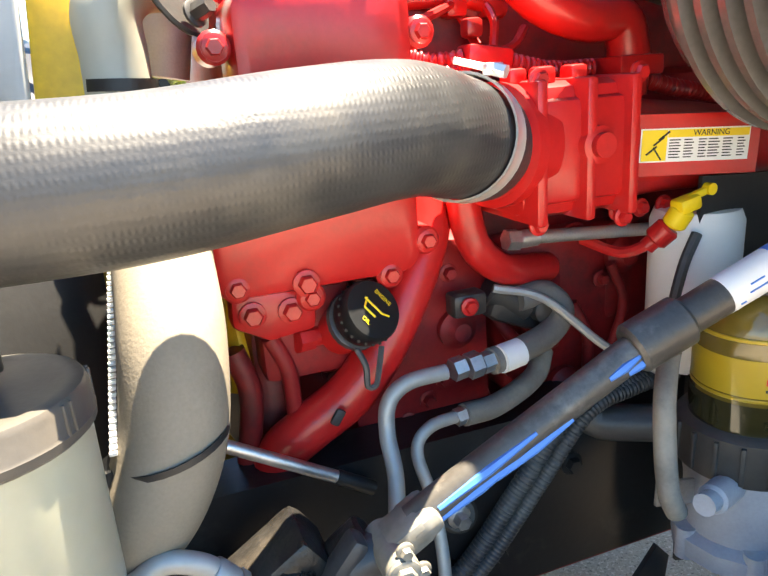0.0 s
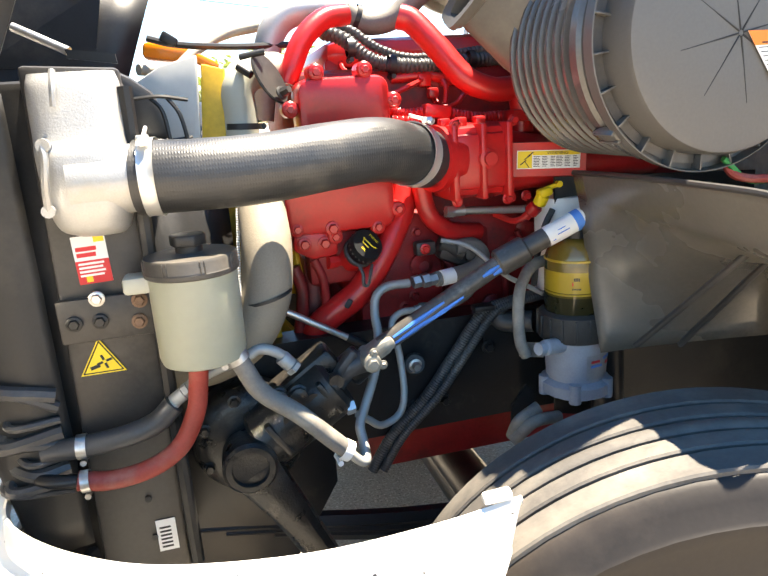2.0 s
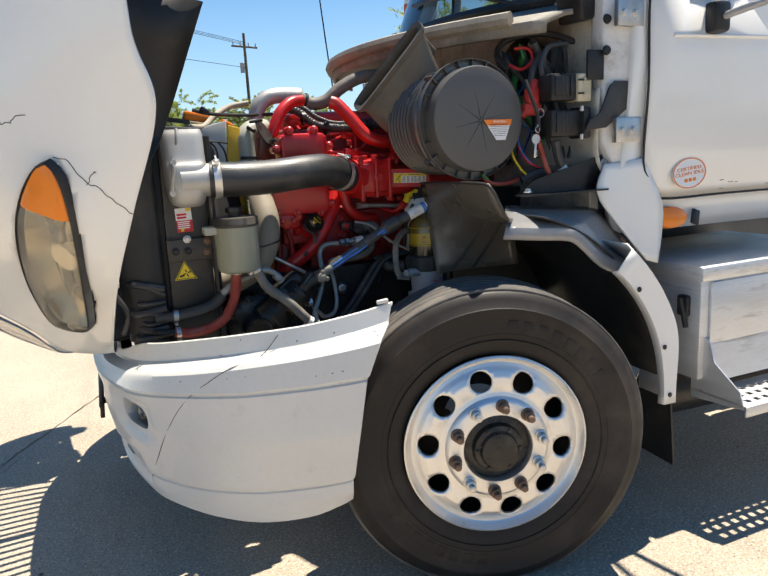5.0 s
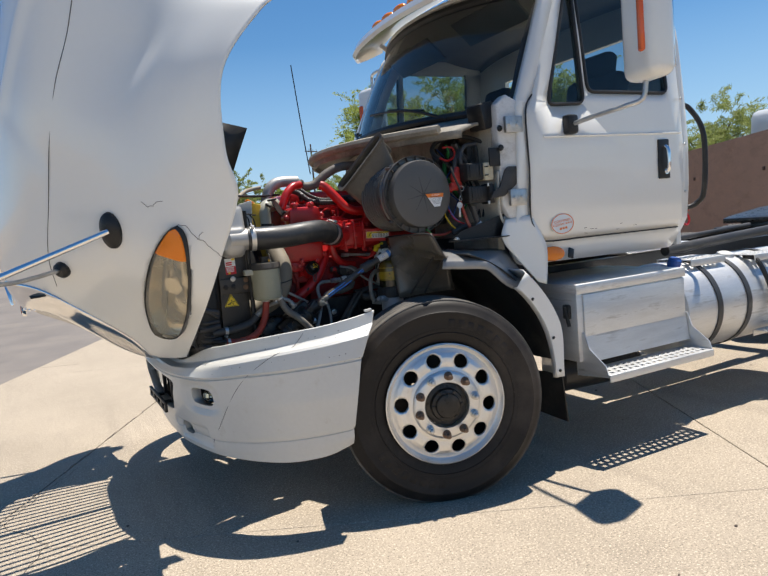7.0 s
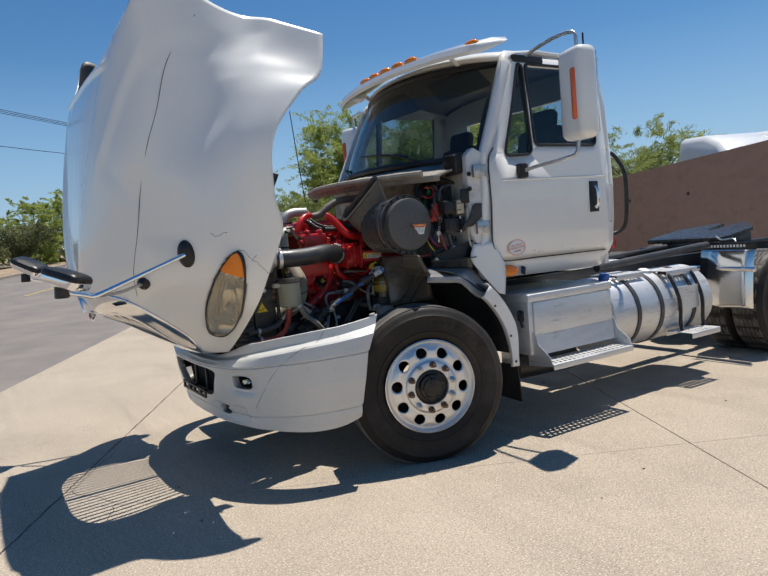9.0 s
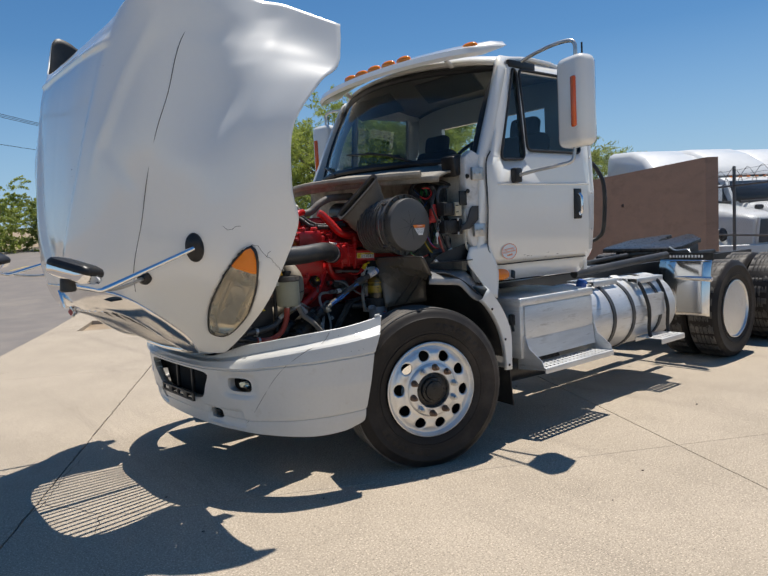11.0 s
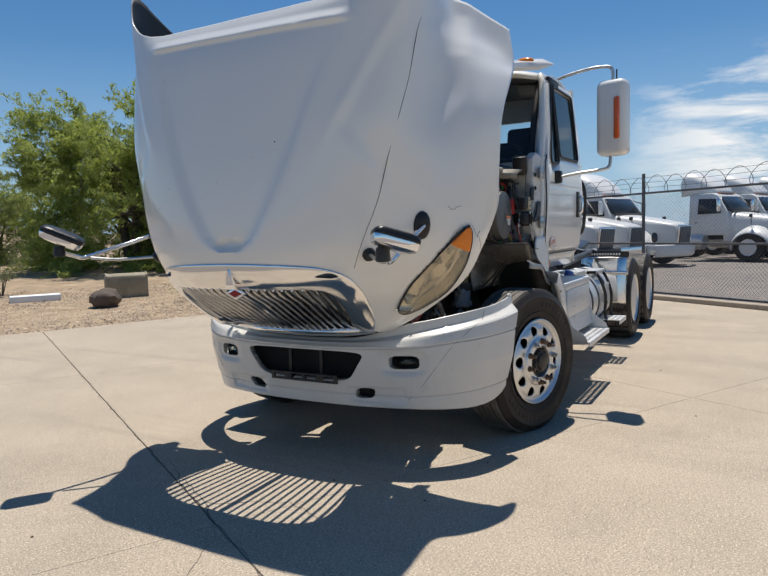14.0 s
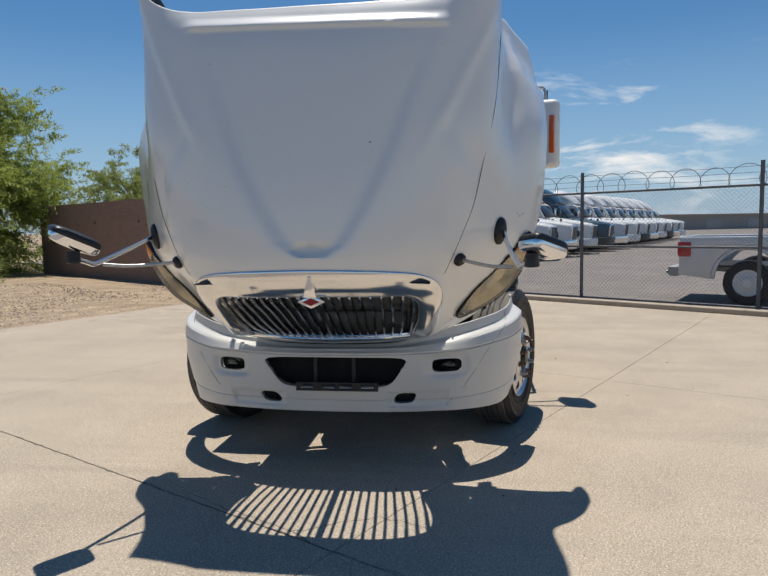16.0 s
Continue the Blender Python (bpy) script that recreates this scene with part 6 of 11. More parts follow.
        rim = part("rim", disc, POLISHED, w, "polished aluminium rim with ten hand holes")
        thicken(rim, 0.010, out=(0, -1, 0))
        well = B()
        lathe(well, [(0.285, half - 0.03), (0.262, half - 0.09), (0.262, -half + 0.02), (0.12, -half + 0.03)], m, 48, cap=False)
        part("rim_barrel", well, BLACK_PAINT, w)
        for k in range(10):
            a = 2 * math.pi * k / 10 + spin
            p = Vector((0.142 * math.cos(a), -(half + 0.024), 0.142 * math.sin(a)))
            nb = B()
            mm, _ = aim(p, p + Vector((0, -1, 0)))
            lathe(nb, [(0.022, 0.0), (0.021, 0.006), (0.0165, 0.008), (0.0165, 0.028), (0.014, 0.030)], mm, 12)
            lathe(nb, [(0.011, 0.028), (0.011, 0.048), (0.008, 0.050)], mm, 10)
            part("wheel_nut", nb, RUSTY if k % 3 else STEEL, w)
        hub = B()
        lathe(hub, [(0.107, half - 0.01), (0.104, half + 0.004), (0.082, half + 0.010), (0.076, half + 0.030), (0.062, half + 0.034), (0.056, half + 0.046), (0.04, half + 0.050), (0.01, half + 0.051)], m, 32)
        for k in range(6):
            a = 2 * math.pi * k / 6
            bolt(hub, (0.069 * math.cos(a), -(half + 0.030), 0.069 * math.sin(a)), (0, -1, 0), 0.007, 0.007)
        part("hub", hub, GREASE, w, "greasy black hub with a sight cap")
    else:
        disc = B()
        lathe(disc, [(0.296, half - 0.01), (0.297, half + 0.004), (0.288, half + 0.006), (0.276, half - 0.02), (0.262, half - 0.06), (0.255, half - 0.10), (0.20, half - 0.115), (0.11, half - 0.13), (0.11, half - 0.05), (0.09, half - 0.045), (0.02, half - 0.04)], m, 48)
        part("rim", disc, POLISHED, w, "polished aluminium dished rim")
        for k in range(10):
            a = 2 * math.pi * k / 10
            p = Vector((0.142 * math.cos(a), -(half - 0.125), 0.142 * math.sin(a)))
            nb = B()
            rod(nb, p, p + Vector((0, -0.04, 0)), 0.016, n=6)
            part("wheel_nut", nb, STEEL, w)
    return w


STEER = -17
wheel("front_wheel", "dusty steer tyre on a polished ten-hole rim", (0.06, -1.052, 0.488), STEER)
fr = wheel("front_wheel", "dusty steer tyre on a polished ten-hole rim", (0.06, 1.018, 0.488), STEER + 180)
for x in (4.32, 5.63):
    for y, t in ((-1.05, 0), (-0.73, 0), (0.73, 180), (1.05, 180)):
        wheel("rear_wheel", "dual drive tyre on a dished aluminium rim", (x, y, 0.50), t, "drive")
ax = B()
rod(ax, (0, -0.85, 0.44), (0, 0.85, 0.44), 0.06)
box(ax, (0, 0, 0.40), (0.12, 1.5, 0.10), 0.03)
part("front_axle", ax, BLACK_PAINT, truck, "black front axle beam")
for x in (4.32, 5.63):
    ax = B()
    rod(ax, (x, -0.9, 0.50), (x, 0.9, 0.50), 0.075)
    lathe(ax, [(0.05, -0.2), (0.2, -0.12), (0.23, 0.0), (0.2, 0.12), (0.05, 0.2)], pose(x, 0, 0.5, 0, 90, 0), 24)
    part("rear_axle", ax, BLACK_PAINT, truck, "black drive axle")
for s in (-1, 1):
    sp = B()
    for k in range(3):
        tube(sp, [(-0.75 + 0.1 * k, s * 0.43, 0.62 - 0.03 * k), (0, s * 0.43, 0.50 - 0.022 * k), (0.75 - 0.1 * k, s * 0.43, 0.62 - 0.03 * k)], 0.022, 6, 6)
    part("leaf_spring", sp, BLACK_PAINT, truck)

# wheel arch liner and the rear half fender of the front wheel
def arc(r, a0, a1, y, n=18, cx=0.0, cz=0.50):
    return [Vector((cx + r * math.cos(radians(a0 + (a1 - a0) * k / n)), y, cz + r * math.sin(radians(a0 + (a1 - a0) * k / n)))) for k in range(n + 1)]


for s in (-1, 1):
    lb = B()
    sheet(lb, [arc(0.69, 4, 75, s * y, 18, 0.07, 0.52) for y in (1.12, 0.95, 0.75, 0.50)])
    liner = part("wheel_arch_liner", lb, BLACK, truck, "black plastic wheel arch liner")
    thicken(liner, 0.006, out=(-1, 0, -1))
    ib = B()
    plate(ib, [(0.10, s * 0.50, 0.75), (0.10, s * 0.50, 1.28), (0.62, s * 0.50, 1.25), (0.72, s * 0.50, 0.60)], (0, -s, 0), 0.006)
    part("inner_shield", ib, BLACK, liner)
    fb = B()
    arcs = []
    for w_, y in ((0.0, 1.18), (0.08, 1.203), (0.82, 1.205), (0.97, 1.17), (1.0, 1.02)):
        line = []
        for k in range(17):
            a = 50 - 51 * k / 16
            r0, r1 = 0.632 + 0.008 * ease(0, 30, a), 0.705 + 0.055 * ease(2, 24, a)
            line.append(arc(r0 + (r1 - r0) * w_, a, a, s * y, 1, 0.072, 0.50)[0])
        arcs.append(line)
    sheet(fb, arcs)
    fen = part("rear_fender_lip", fb, WHITE, truck, "white rear half of the front fender")
    thicken(fen, 0.006, out=(0.5, s, 0))
    if s < 0:
        for a in (40, 18, 2):
            bb = B()
            p = arc(0.662, a, a, s * 1.206, 1, 0.072, 0.50)[0]
            bolt(bb, p, (0, -1, 0), 0.006, 0.004)
            part("fender_bolt", bb, BLACK, fen)
    mf = B()
    plate(mf, [(0.775, s * 0.75, 0.48), (0.775, s * 1.17, 0.48), (0.80, s * 1.17, 0.22), (0.80, s * 0.75, 0.24)], (1, 0, 0), 0.008)
    part("mud_flap", mf, BLACK, truck, "black rubber mud flap")
# the dusty splash shield ahead of the left wheel arch, and the fender shelf
sh = B()
S = [[(0.070, -.62, 1.302), (0.066, -.79, 1.306), (0.058, -.97, 1.308), (0.050, -1.12, 1.306)],
     [(0.072, -.622, 1.285), (0.074, -.79, 1.280), (0.074, -.97, 1.268), (0.080, -1.125, 1.246)],
     [(0.075, -.626, 1.262), (0.090, -.79, 1.246), (0.108, -.97, 1.222), (0.122, -1.12, 1.186)],
     [(0.078, -.632, 1.235), (0.110, -.77, 1.215), (0.155, -.92, 1.200), (0.200, -1.03, 1.178)],
     [(0.083, -.655, 1.11), (0.145, -.73, 1.11), (0.235, -.80, 1.12), (0.33, -.84, 1.125)],
     [(0.090, -.69, .962), (0.170, -.72, .972), (0.270, -.75, .978), (0.395, -.775, .978)]]
sheet(sh, smooth_rows([[Vector(p) for p in r] for r in S], 4, 4))
shield = part("splash_shield", sh, DUSTY, truck, "dusty black splash shield between engine and wheel")
thicken(shield, 0.006, out=(0, -1, 0))
sh = B()
sheet(sh, smooth_rows([[Vector((x, -y, z)) for x, y, z in r] for r in S], 4, 4))
thicken(part("splash_shield", sh, DUSTY, truck), 0.006, out=(0, 1, 0))
# added sheet on the far side, keeps sun off the ground below the bay
sh = B()
sheet(sh, [[Vector((x, y, z)) for y, z in ((0.46, 0.96), (0.62, 1.0), (0.80, 1.0), (0.98, 0.95))] for x in (-0.62, -0.40, -0.15, 0.06)])
thicken(part("inner_liner", sh, BLACK, truck, "black sheet added beside the engine to shade the ground"), 0.006, out=(0, 0, 1))
fl = B()
tube(fl, [(0.072, -.62, 1.300), (0.067, -.79, 1.306), (0.058, -.97, 1.308), (0.052, -1.10, 1.306), (0.062, -1.128, 1.285), (0.088, -1.128, 1.236), (0.120, -1.122, 1.188)], 0.005, 8, 6)
rod(fl, (0.135, -0.735, 0.985), (0.190, -0.93, 1.195), 0.006, n=8)
rod(fl, (0.205, -0.765, 0.985), (0.255, -0.90, 1.165), 0.006, n=8)
part("rolled_edge", fl, BLACK_GREY, shield)
sf = B()
rowsF = []
for a, b in (((.243, -.92, 1.219), (.126, -1.10, 1.172)), ((.45, -.92, 1.200), (.25, -1.115, 1.158)), ((.63, -.92, 1.182), (.355, -1.12, 1.147)), ((.69, -.92, 1.150), (.405, -1.12, 1.124)), ((.755, -.92, 1.074), (.498, -1.12, 1.044)), ((.84, -.92, 1.0), (.59, -1.13, 1.005))):
    a, b = Vector(a), Vector(b)
    rowsF.append([a, a.lerp(b, 0.5) + Vector((0, 0, .004)), a.lerp(b, 0.94), b + Vector((-.004, -.003, -.012)), b + Vector((-.014, -.004, -.042))])
sheet(sf, smooth_rows(rowsF, 2, 3))
shelf = part("fender_shelf", sf, mat("grey_fender_plastic", (0.24, 0.242, 0.245), 0.18, spec=0.9, var=0.15, scale=6, dirt=(0.3, 0.28, 0.25), dirt_amount=0.4), truck, "grey plastic fender shelf")
thicken(shelf, 0.006, out=(0, 0, 1))
br = B()
plate(br, [(0.26, -0.97, 1.255), (0.33, -0.97, 1.30), (0.62, -0.98, 1.375), (0.66, -0.98, 1.36), (0.66, -0.98, 1.26), (0.58, -0.98, 1.25)], (0, 1, 0), 0.006)
plate(br, [(0.25, -0.97, 1.25), (0.60, -0.98, 1.25), (0.60, -1.03, 1.25), (0.27, -1.03, 1.25)], (0, 0, 1), 0.006)
brk = part("fender_bracket", br, BLACK_PAINT, truck, "black steel fender bracket")
for p in ((0.285, -0.995, 1.262), (0.62, -0.984, 1.345), (0.62, -0.984, 1.295)):
    bb = B()
    bolt(bb, p, (0, -1, 0) if p[0] > .5 else (0, 0, 1), 0.011, 0.012)
    part("bracket_bolt", bb, STEEL, brk)

# battery and tool box with its step
bx = B()
span(bx, (0.93, -1.15, 0.52), (1.80, -0.50, 0.925), 0.012)
tb = part("step_box", bx, BRUSHED, truck, "aluminium battery box under the cab with a punched step")
q = B()
span(q, (0.92, -1.165, 0.90), (1.81, -0.50, 0.955), 0.008)
part("lid", q, BRUSHED, tb)
q = B()
span(q, (0.97, -1.163, 0.575), (1.795, -1.15, 0.895), 0.006)
part("front_panel", q, BRUSHED, tb)
q = B()
plate(q, [(0.97, -1.165, 0.66), (1.795, -1.165, 0.66), (1.795, -1.185, 0.52), (0.97, -1.185, 0.52)], (0, 1, 0), 0.006)
part("kick_plate", q, BRUSHED, tb)
for x in (0.955, 1.80):
    q = B()
    plate(q, [(x, -1.10, 0.70), (x, -1.17, 0.68), (x, -1.20, 0.60), (x, -1.31, 0.52), (x, -1.33, 0.46), (x, -1.10, 0.44)], (1, 0, 0), 0.006)
    part("step_side", q, BRUSHED, tb)
q = B()
step = thicken(part("step_plate", tread_sheet(0.955, 1.80, -1.335, -1.14, 0.475), BRUSHED, tb, "punched aluminium step tread", smooth=False), 0.004, out=(0, 0, 1))
part("step_lip", span(q, (0.955, -1.340, 0.435), (1.80, -1.333, 0.475), 0.002), BRUSHED, tb)
q = B()
box(q, (0.925, -1.08, 0.80), (0.03, 0.05, 0.08), 0.01)
rod(q, (0.905, -1.08, 0.83), (0.915, -1.10, 0.72), 0.01)
part("latch", q, BLACK, tb)
q = B()
rod(q, (0.90, -0.95, 0.42), (1.55, -0.95, 0.40), 0.10, n=24, w=0.02)
part("air_tank", q, BLACK_PAINT, truck, "black air tank under the step box")

# fuel tank
tk = B()
tm = pose(1.90, -0.80, 0.645, 0, 90, 0)
lathe(tk, [(0.02, -0.018), (0.16, -0.012), (0.27, 0.0), (0.300, 0.012), (0.308, 0.03), (0.308, 1.32), (0.300, 1.34), (0.27, 1.352), (0.02, 1.365)], tm, 64)
tank = part("fuel_tank", tk, BRUSHED, truck, "round brushed aluminium fuel tank with black straps")
for x in (2.20, 2.50, 2.95):
    q = B()
    lathe(q, [(0.309, -0.022), (0.317, -0.022), (0.317, 0.022), (0.309, 0.022)], pose(x, -0.80, 0.645, 0, 90, 0), 64, cap=False)
    part("strap", q, RUBBER, tank, "black rubber-lined strap")
q = B()
rod(q, (2.02, -0.90, 0.90), (2.02, -0.93, 0.985), 0.042, n=20, w=0.008)
part("filler_cap", q, mat("blue_cap_plastic", (0.03, 0.10, 0.35), 0.4), tank, "blue fuel cap")
q = B()
lathe(q, [(0.06, 0.30), (0.055, 0.325), (0.02, 0.335)], pose(2.62, -0.80, 0.645) @ pose(0, 0, 0, 12, 0, 0), 20)
part("fuel_cap", q, BRUSHED, tank)
for x0, x1, y0, y1, z, nm in ((2.10, 2.45, -0.98, -0.72, 0.965, "tank_step"), (2.66, 3.10, -1.05, -0.82, 0.945, "tank_step"), (2.62, 3.02, -1.29, -1.05, 0.435, "lower_step")):
    stp = thicken(part(nm, tread_sheet(x0, x1, y0, y1, z), BRUSHED, tank, "punched aluminium tread plate", smooth=False), 0.004, out=(0, 0, 1))
    part("tread_lip", span(B(), (x0, y0 - 0.004, z - 0.045), (x1, y0 + 0.002, z), 0.002), BRUSHED, stp)
    part("tread_lip", span(B(), (x0, y1 - 0.002, z - 0.045), (x1, y1 + 0.004, z), 0.002), BRUSHED, stp)
for x in (2.70, 3.02):
    q = B()
    tube(q, [(x, -0.95, 0.93), (x - 0.02, -1.06, 0.90), (x, -1.135, 0.70), (x + 0.01, -1.13, 0.50), (x, -1.15, 0.42)], 0.016, 8, 5)
    part("step_hanger", q, BLACK, tank)
q = B()
span(q, (2.72, -1.117, 0.60), (3.0, -1.112, 0.80))
part("vent_plate", q, BRUSHED, tank)

# deck, fifth wheel, rear quarter fenders
q = B()
span(q, (2.12, -0.45, 1.0), (3.1, 0.45, 1.015), 0.003)
part("deck_plate", q, BRUSHED, truck, "aluminium deck plate behind the cab")
q = B()
for s in (-0.20, 0.24):
    tube(q, [(2.06, -0.62 + s, 1.03), (2.9, -0.58 + s, 1.06), (3.75, -0.55 + s, 1.09)], 0.035 if s < 0 else 0.02, 12, 4)
part("deck_pipe", q, BLACK_GREY, truck, "black pipes along the frame")
fw = B()
fm = pose(4.98, 0, 1.135, 0, -7, 0)
outline = [(-0.50, -0.44), (-0.35, -0.48), (0.15, -0.46), (0.50, -0.20), (0.55, -0.10), (0.12, -0.05), (0.05, 0.0), (0.12, 0.05), (0.55, 0.10), (0.50, 0.20), (0.15, 0.46), (-0.35, 0.48), (-0.50, 0.44)]
plate(fw, [fm @ Vector((x, y, 0)) for x, y in outline], (0, 0, 1), 0.045, 0.006)
fifth = part("fifth_wheel", fw, GREASE, truck, "greasy black fifth wheel coupling plate")
q = B()
for s in (-1, 1):
    box(q, (4.95, s * 0.36, 1.06), (0.55, 0.06, 0.16), 0.02)
    box(q, (4.95, s * 0.36, 1.02), (1.3, 0.12, 0.05), 0.01)
part("fifth_wheel_mount", q, BLACK_PAINT, fifth)
q = B()
tube(q, [(4.5, -0.40, 1.13), (4.35, -0.55, 1.10), (4.3, -0.70, 1.11), (4.28, -0.74, 1.08)], 0.01, 8, 4)
part("release_handle", q, STEEL, fifth)
for s in (-1, 1):
    q = B()
    plate(q, [(3.80, s * 0.62, 1.04), (3.80, s * 1.20, 1.03), (3.80, s * 1.20, 1.10), (3.80, s * 0.62, 1.115)], (1, 0, 0), 0.008)
    quarter = part("quarter_fender", q, BLACK, truck, "chrome quarter fender with a black top strip")
    q = B()
    prof = [(3.84, 1.035), (3.815, 0.95), (3.79, 0.80), (3.775, 0.62), (3.77, 0.48)]
    sheet(q, [[Vector((x, s * y, z)) for x, z in spline([(a, b, 0) for a, b in prof], 4) and [(v.x, v.y) for v in spline([(a, b, 0) for a, b in prof], 4)]] for y in (0.64, 0.85, 1.05, 1.17)])
    thicken(part("chrome_panel", q, mat("scuffed_mirror_steel", (0.78, 0.77, 0.75), 0.16, metal=1.0, var=0.06, scale=4, bump=0.04) if s < 0 else bpy.data.materials["scuffed_mirror_steel"], quarter), 0.004, out=(-1, 0, 0))
    for k in range(13):
        part("maker_name_bar", box(B(), (3.797, s * 0.90 + (k - 6) * 0.032, 1.07), (0.004, 0.019, 0.026), 0.001), LABEL_WHITE, quarter)
    q = B()
    rod(q, (3.85, s * 0.45, 0.86), (3.79, s * 1.19, 0.845), 0.024, n=16, w=0.004)
    part("fender_tube", q, CHROME, quarter)
# grab rail and coiled air lines behind the cab
q = B()
tube(q, [(2.03, -0.90, 1.97), (2.14, -0.92, 1.965), (2.2, -0.95, 1.93), (2.21, -1.03, 1.76), (2.21, -1.02, 1.42), (2.2, -0.97, 1.33), (2.13, -0.92, 1.30), (2.03, -0.90, 1.29)], 0.017, 10, 6)
part("grab_rail", q, BLACK, truck, "black tubular grab rail")
for mtl, z, y, nm in ((WIRE_BLUE, 1.62, -0.62, "blue"), (WIRE_RED, 1.14, -0.66, "red")):
    q = B()
    pts = [(2.14 + 0.05 * math.sin(k * 0.9) + 0.006 * k, y - 0.004 * k, z + 0.05 * math.cos(k * 0.9) + 0.003 * k) for k in range(36)]
    tube(q, pts, 0.008, 6, 3)
    part("coiled_air_line", q, mtl, truck, nm + " coiled air line")


# ---- engine bay ----
# cooling pack
q = B()
span(q, (-0.93, -0.55, 0.62), (-0.705, 0.55, 1.52), 0.015)
pack = part("radiator", q, BLACK, truck, "black radiator pack with plastic side tanks")
q = B()
plate(q, [(-0.865, -0.575, 0.62), (-0.715, -0.575, 0.62), (-0.705, -0.575, 1.30), (-0.70, -0.575, 1.53), (-0.845, -0.575, 1.54)], (0, 1, 0), 0.03, 0.008)
part("side_tank", q, BLACK_GREY, pack, "dusty black radiator side tank")
q = B()
tube(q, [(-0.70, -0.59, 0.64), (-0.70, -0.59, 1.0), (-0.695, -0.59, 1.5)], 0.012, 8, 4)
part("tank_flange", q, BLACK, pack)
q = B()
for z in (0.70, 0.78, 0.84):
    lathe(q, [(0.006, 0), (0.006, 0.003)], aim((-0.77, -0.576, z), (-0.77, -1, z))[0], 10)
part("tank_hole", q, INK, pack)["kind"] = "stuff"
q = B()
Wsh = []
for z in (0.72, 0.95, 1.15, 1.35, 1.50):
    Wsh.append([Vector((-0.95 - 0.04 * math.sin((z - .7) * 3.2), -0.50, z)), Vector((-0.97 - 0.05 * math.sin((z - .7) * 3.2), -0.58, z)), Vector((-0.93, -0.60, z)), Vector((-0.87, -0.585, z))])
sheet(q, smooth_rows(Wsh, 4, 4))
thicken(part("air_baffle", q, BLACK, pack, "black rubber air baffle"), 0.006, out=(0, -1, 0))
# the cooler's cast end tank
q = B()
CT = []
for z, x0, x1, dep in ((1.275, -.80, -.725, .03), (1.29, -.825, -.715, .05), (1.33, -.835, -.705, .065), (1.40, -.84, -.70, .06), (1.43, -.84, -.70, .045), (1.50, -.84, -.70, .03), (1.525, -.835, -.705, .02)):
    CT.append([Vector((x0, -0.55, z)), Vector((x0 + .005, -0.575 - dep * .7, z)), Vector((x0 + .025, -0.58 - dep, z)), Vector(((x0 + x1) / 2, -0.583 - dep, z)), Vector((x1 - .025, -0.58 - dep, z)), Vector((x1 - .005, -0.575 - dep * .7, z)), Vector((x1, -0.55, z))])
g_ = sheet(q, smooth_rows(CT, 3, 4))
q.faces.new(g_[0]); q.faces.new(g_[-1])
rod(q, (-0.79, -0.598, 1.358), (-0.675, -0.602, 1.36), 0.057, 0.053, 28)
tankc = part("cooler_end_tank", q, ALU, truck, "cast aluminium charge air cooler tank")
part("casting_rib", tube(B(), [(-0.815, -0.655, 1.421), (-0.813, -0.660, 1.401), (-0.819, -0.660, 1.363), (-0.823, -0.650, 1.325)], 0.006, 8, 4), ALU, tankc)
part("casting_boss", lathe(B(), [(0.010, -0.004), (0.010, 0.006)], aim((-0.812, -0.655, 1.421), (-0.8, -2, 1.41))[0], 12), ALU, tankc)
part("casting_boss", lathe(B(), [(0.010, -0.004), (0.010, 0.006)], aim((-0.823, -0.650, 1.325), (-0.8, -2, 1.3))[0], 12), ALU, tankc)
part("casting_rib", tube(B(), [(-0.788, -0.620, 1.527), (-0.790, -0.630, 1.502), (-0.793, -0.630, 1.475)], 0.005, 8, 4), ALU, tankc)
q = B()
for k in range(8):
    box(q, (-0.80 + 0.010 * k, -0.6315, 1.413), (0.006, 0.003, 0.008), 0.001)
part("casting_number", q, ALU, tankc, "raised casting number bars")["kind"] = "stuff"
q = B()
tube(q, [(-0.695, -0.60, 1.36), (-0.62, -0.612, 1.357), (-0.50, -0.608, 1.357), (-0.38, -0.588, 1.366), (-0.285, -0.548, 1.368), (-0.215, -0.503, 1.353), (-0.165, -0.463, 1.338)], [0.059, 0.0575, 0.0575, 0.0575, 0.058, 0.058, 0.058], 40, 14)
hose = part("charge_air_hose", q, weave(mat("ribbed_black_silicone", (0.030, 0.0305, 0.031), 0.44, var=0.25, scale=14, fine=230, bump=0.3, stretch=(0.7, 1, 1), spec=0.75, dirt=(0.085, 0.078, 0.066), dirt_amount=0.27, dirt_scale=9, rvar=0.3), 70, 44, 0.0008, 0.22), truck, "thick ribbed black charge air hose")


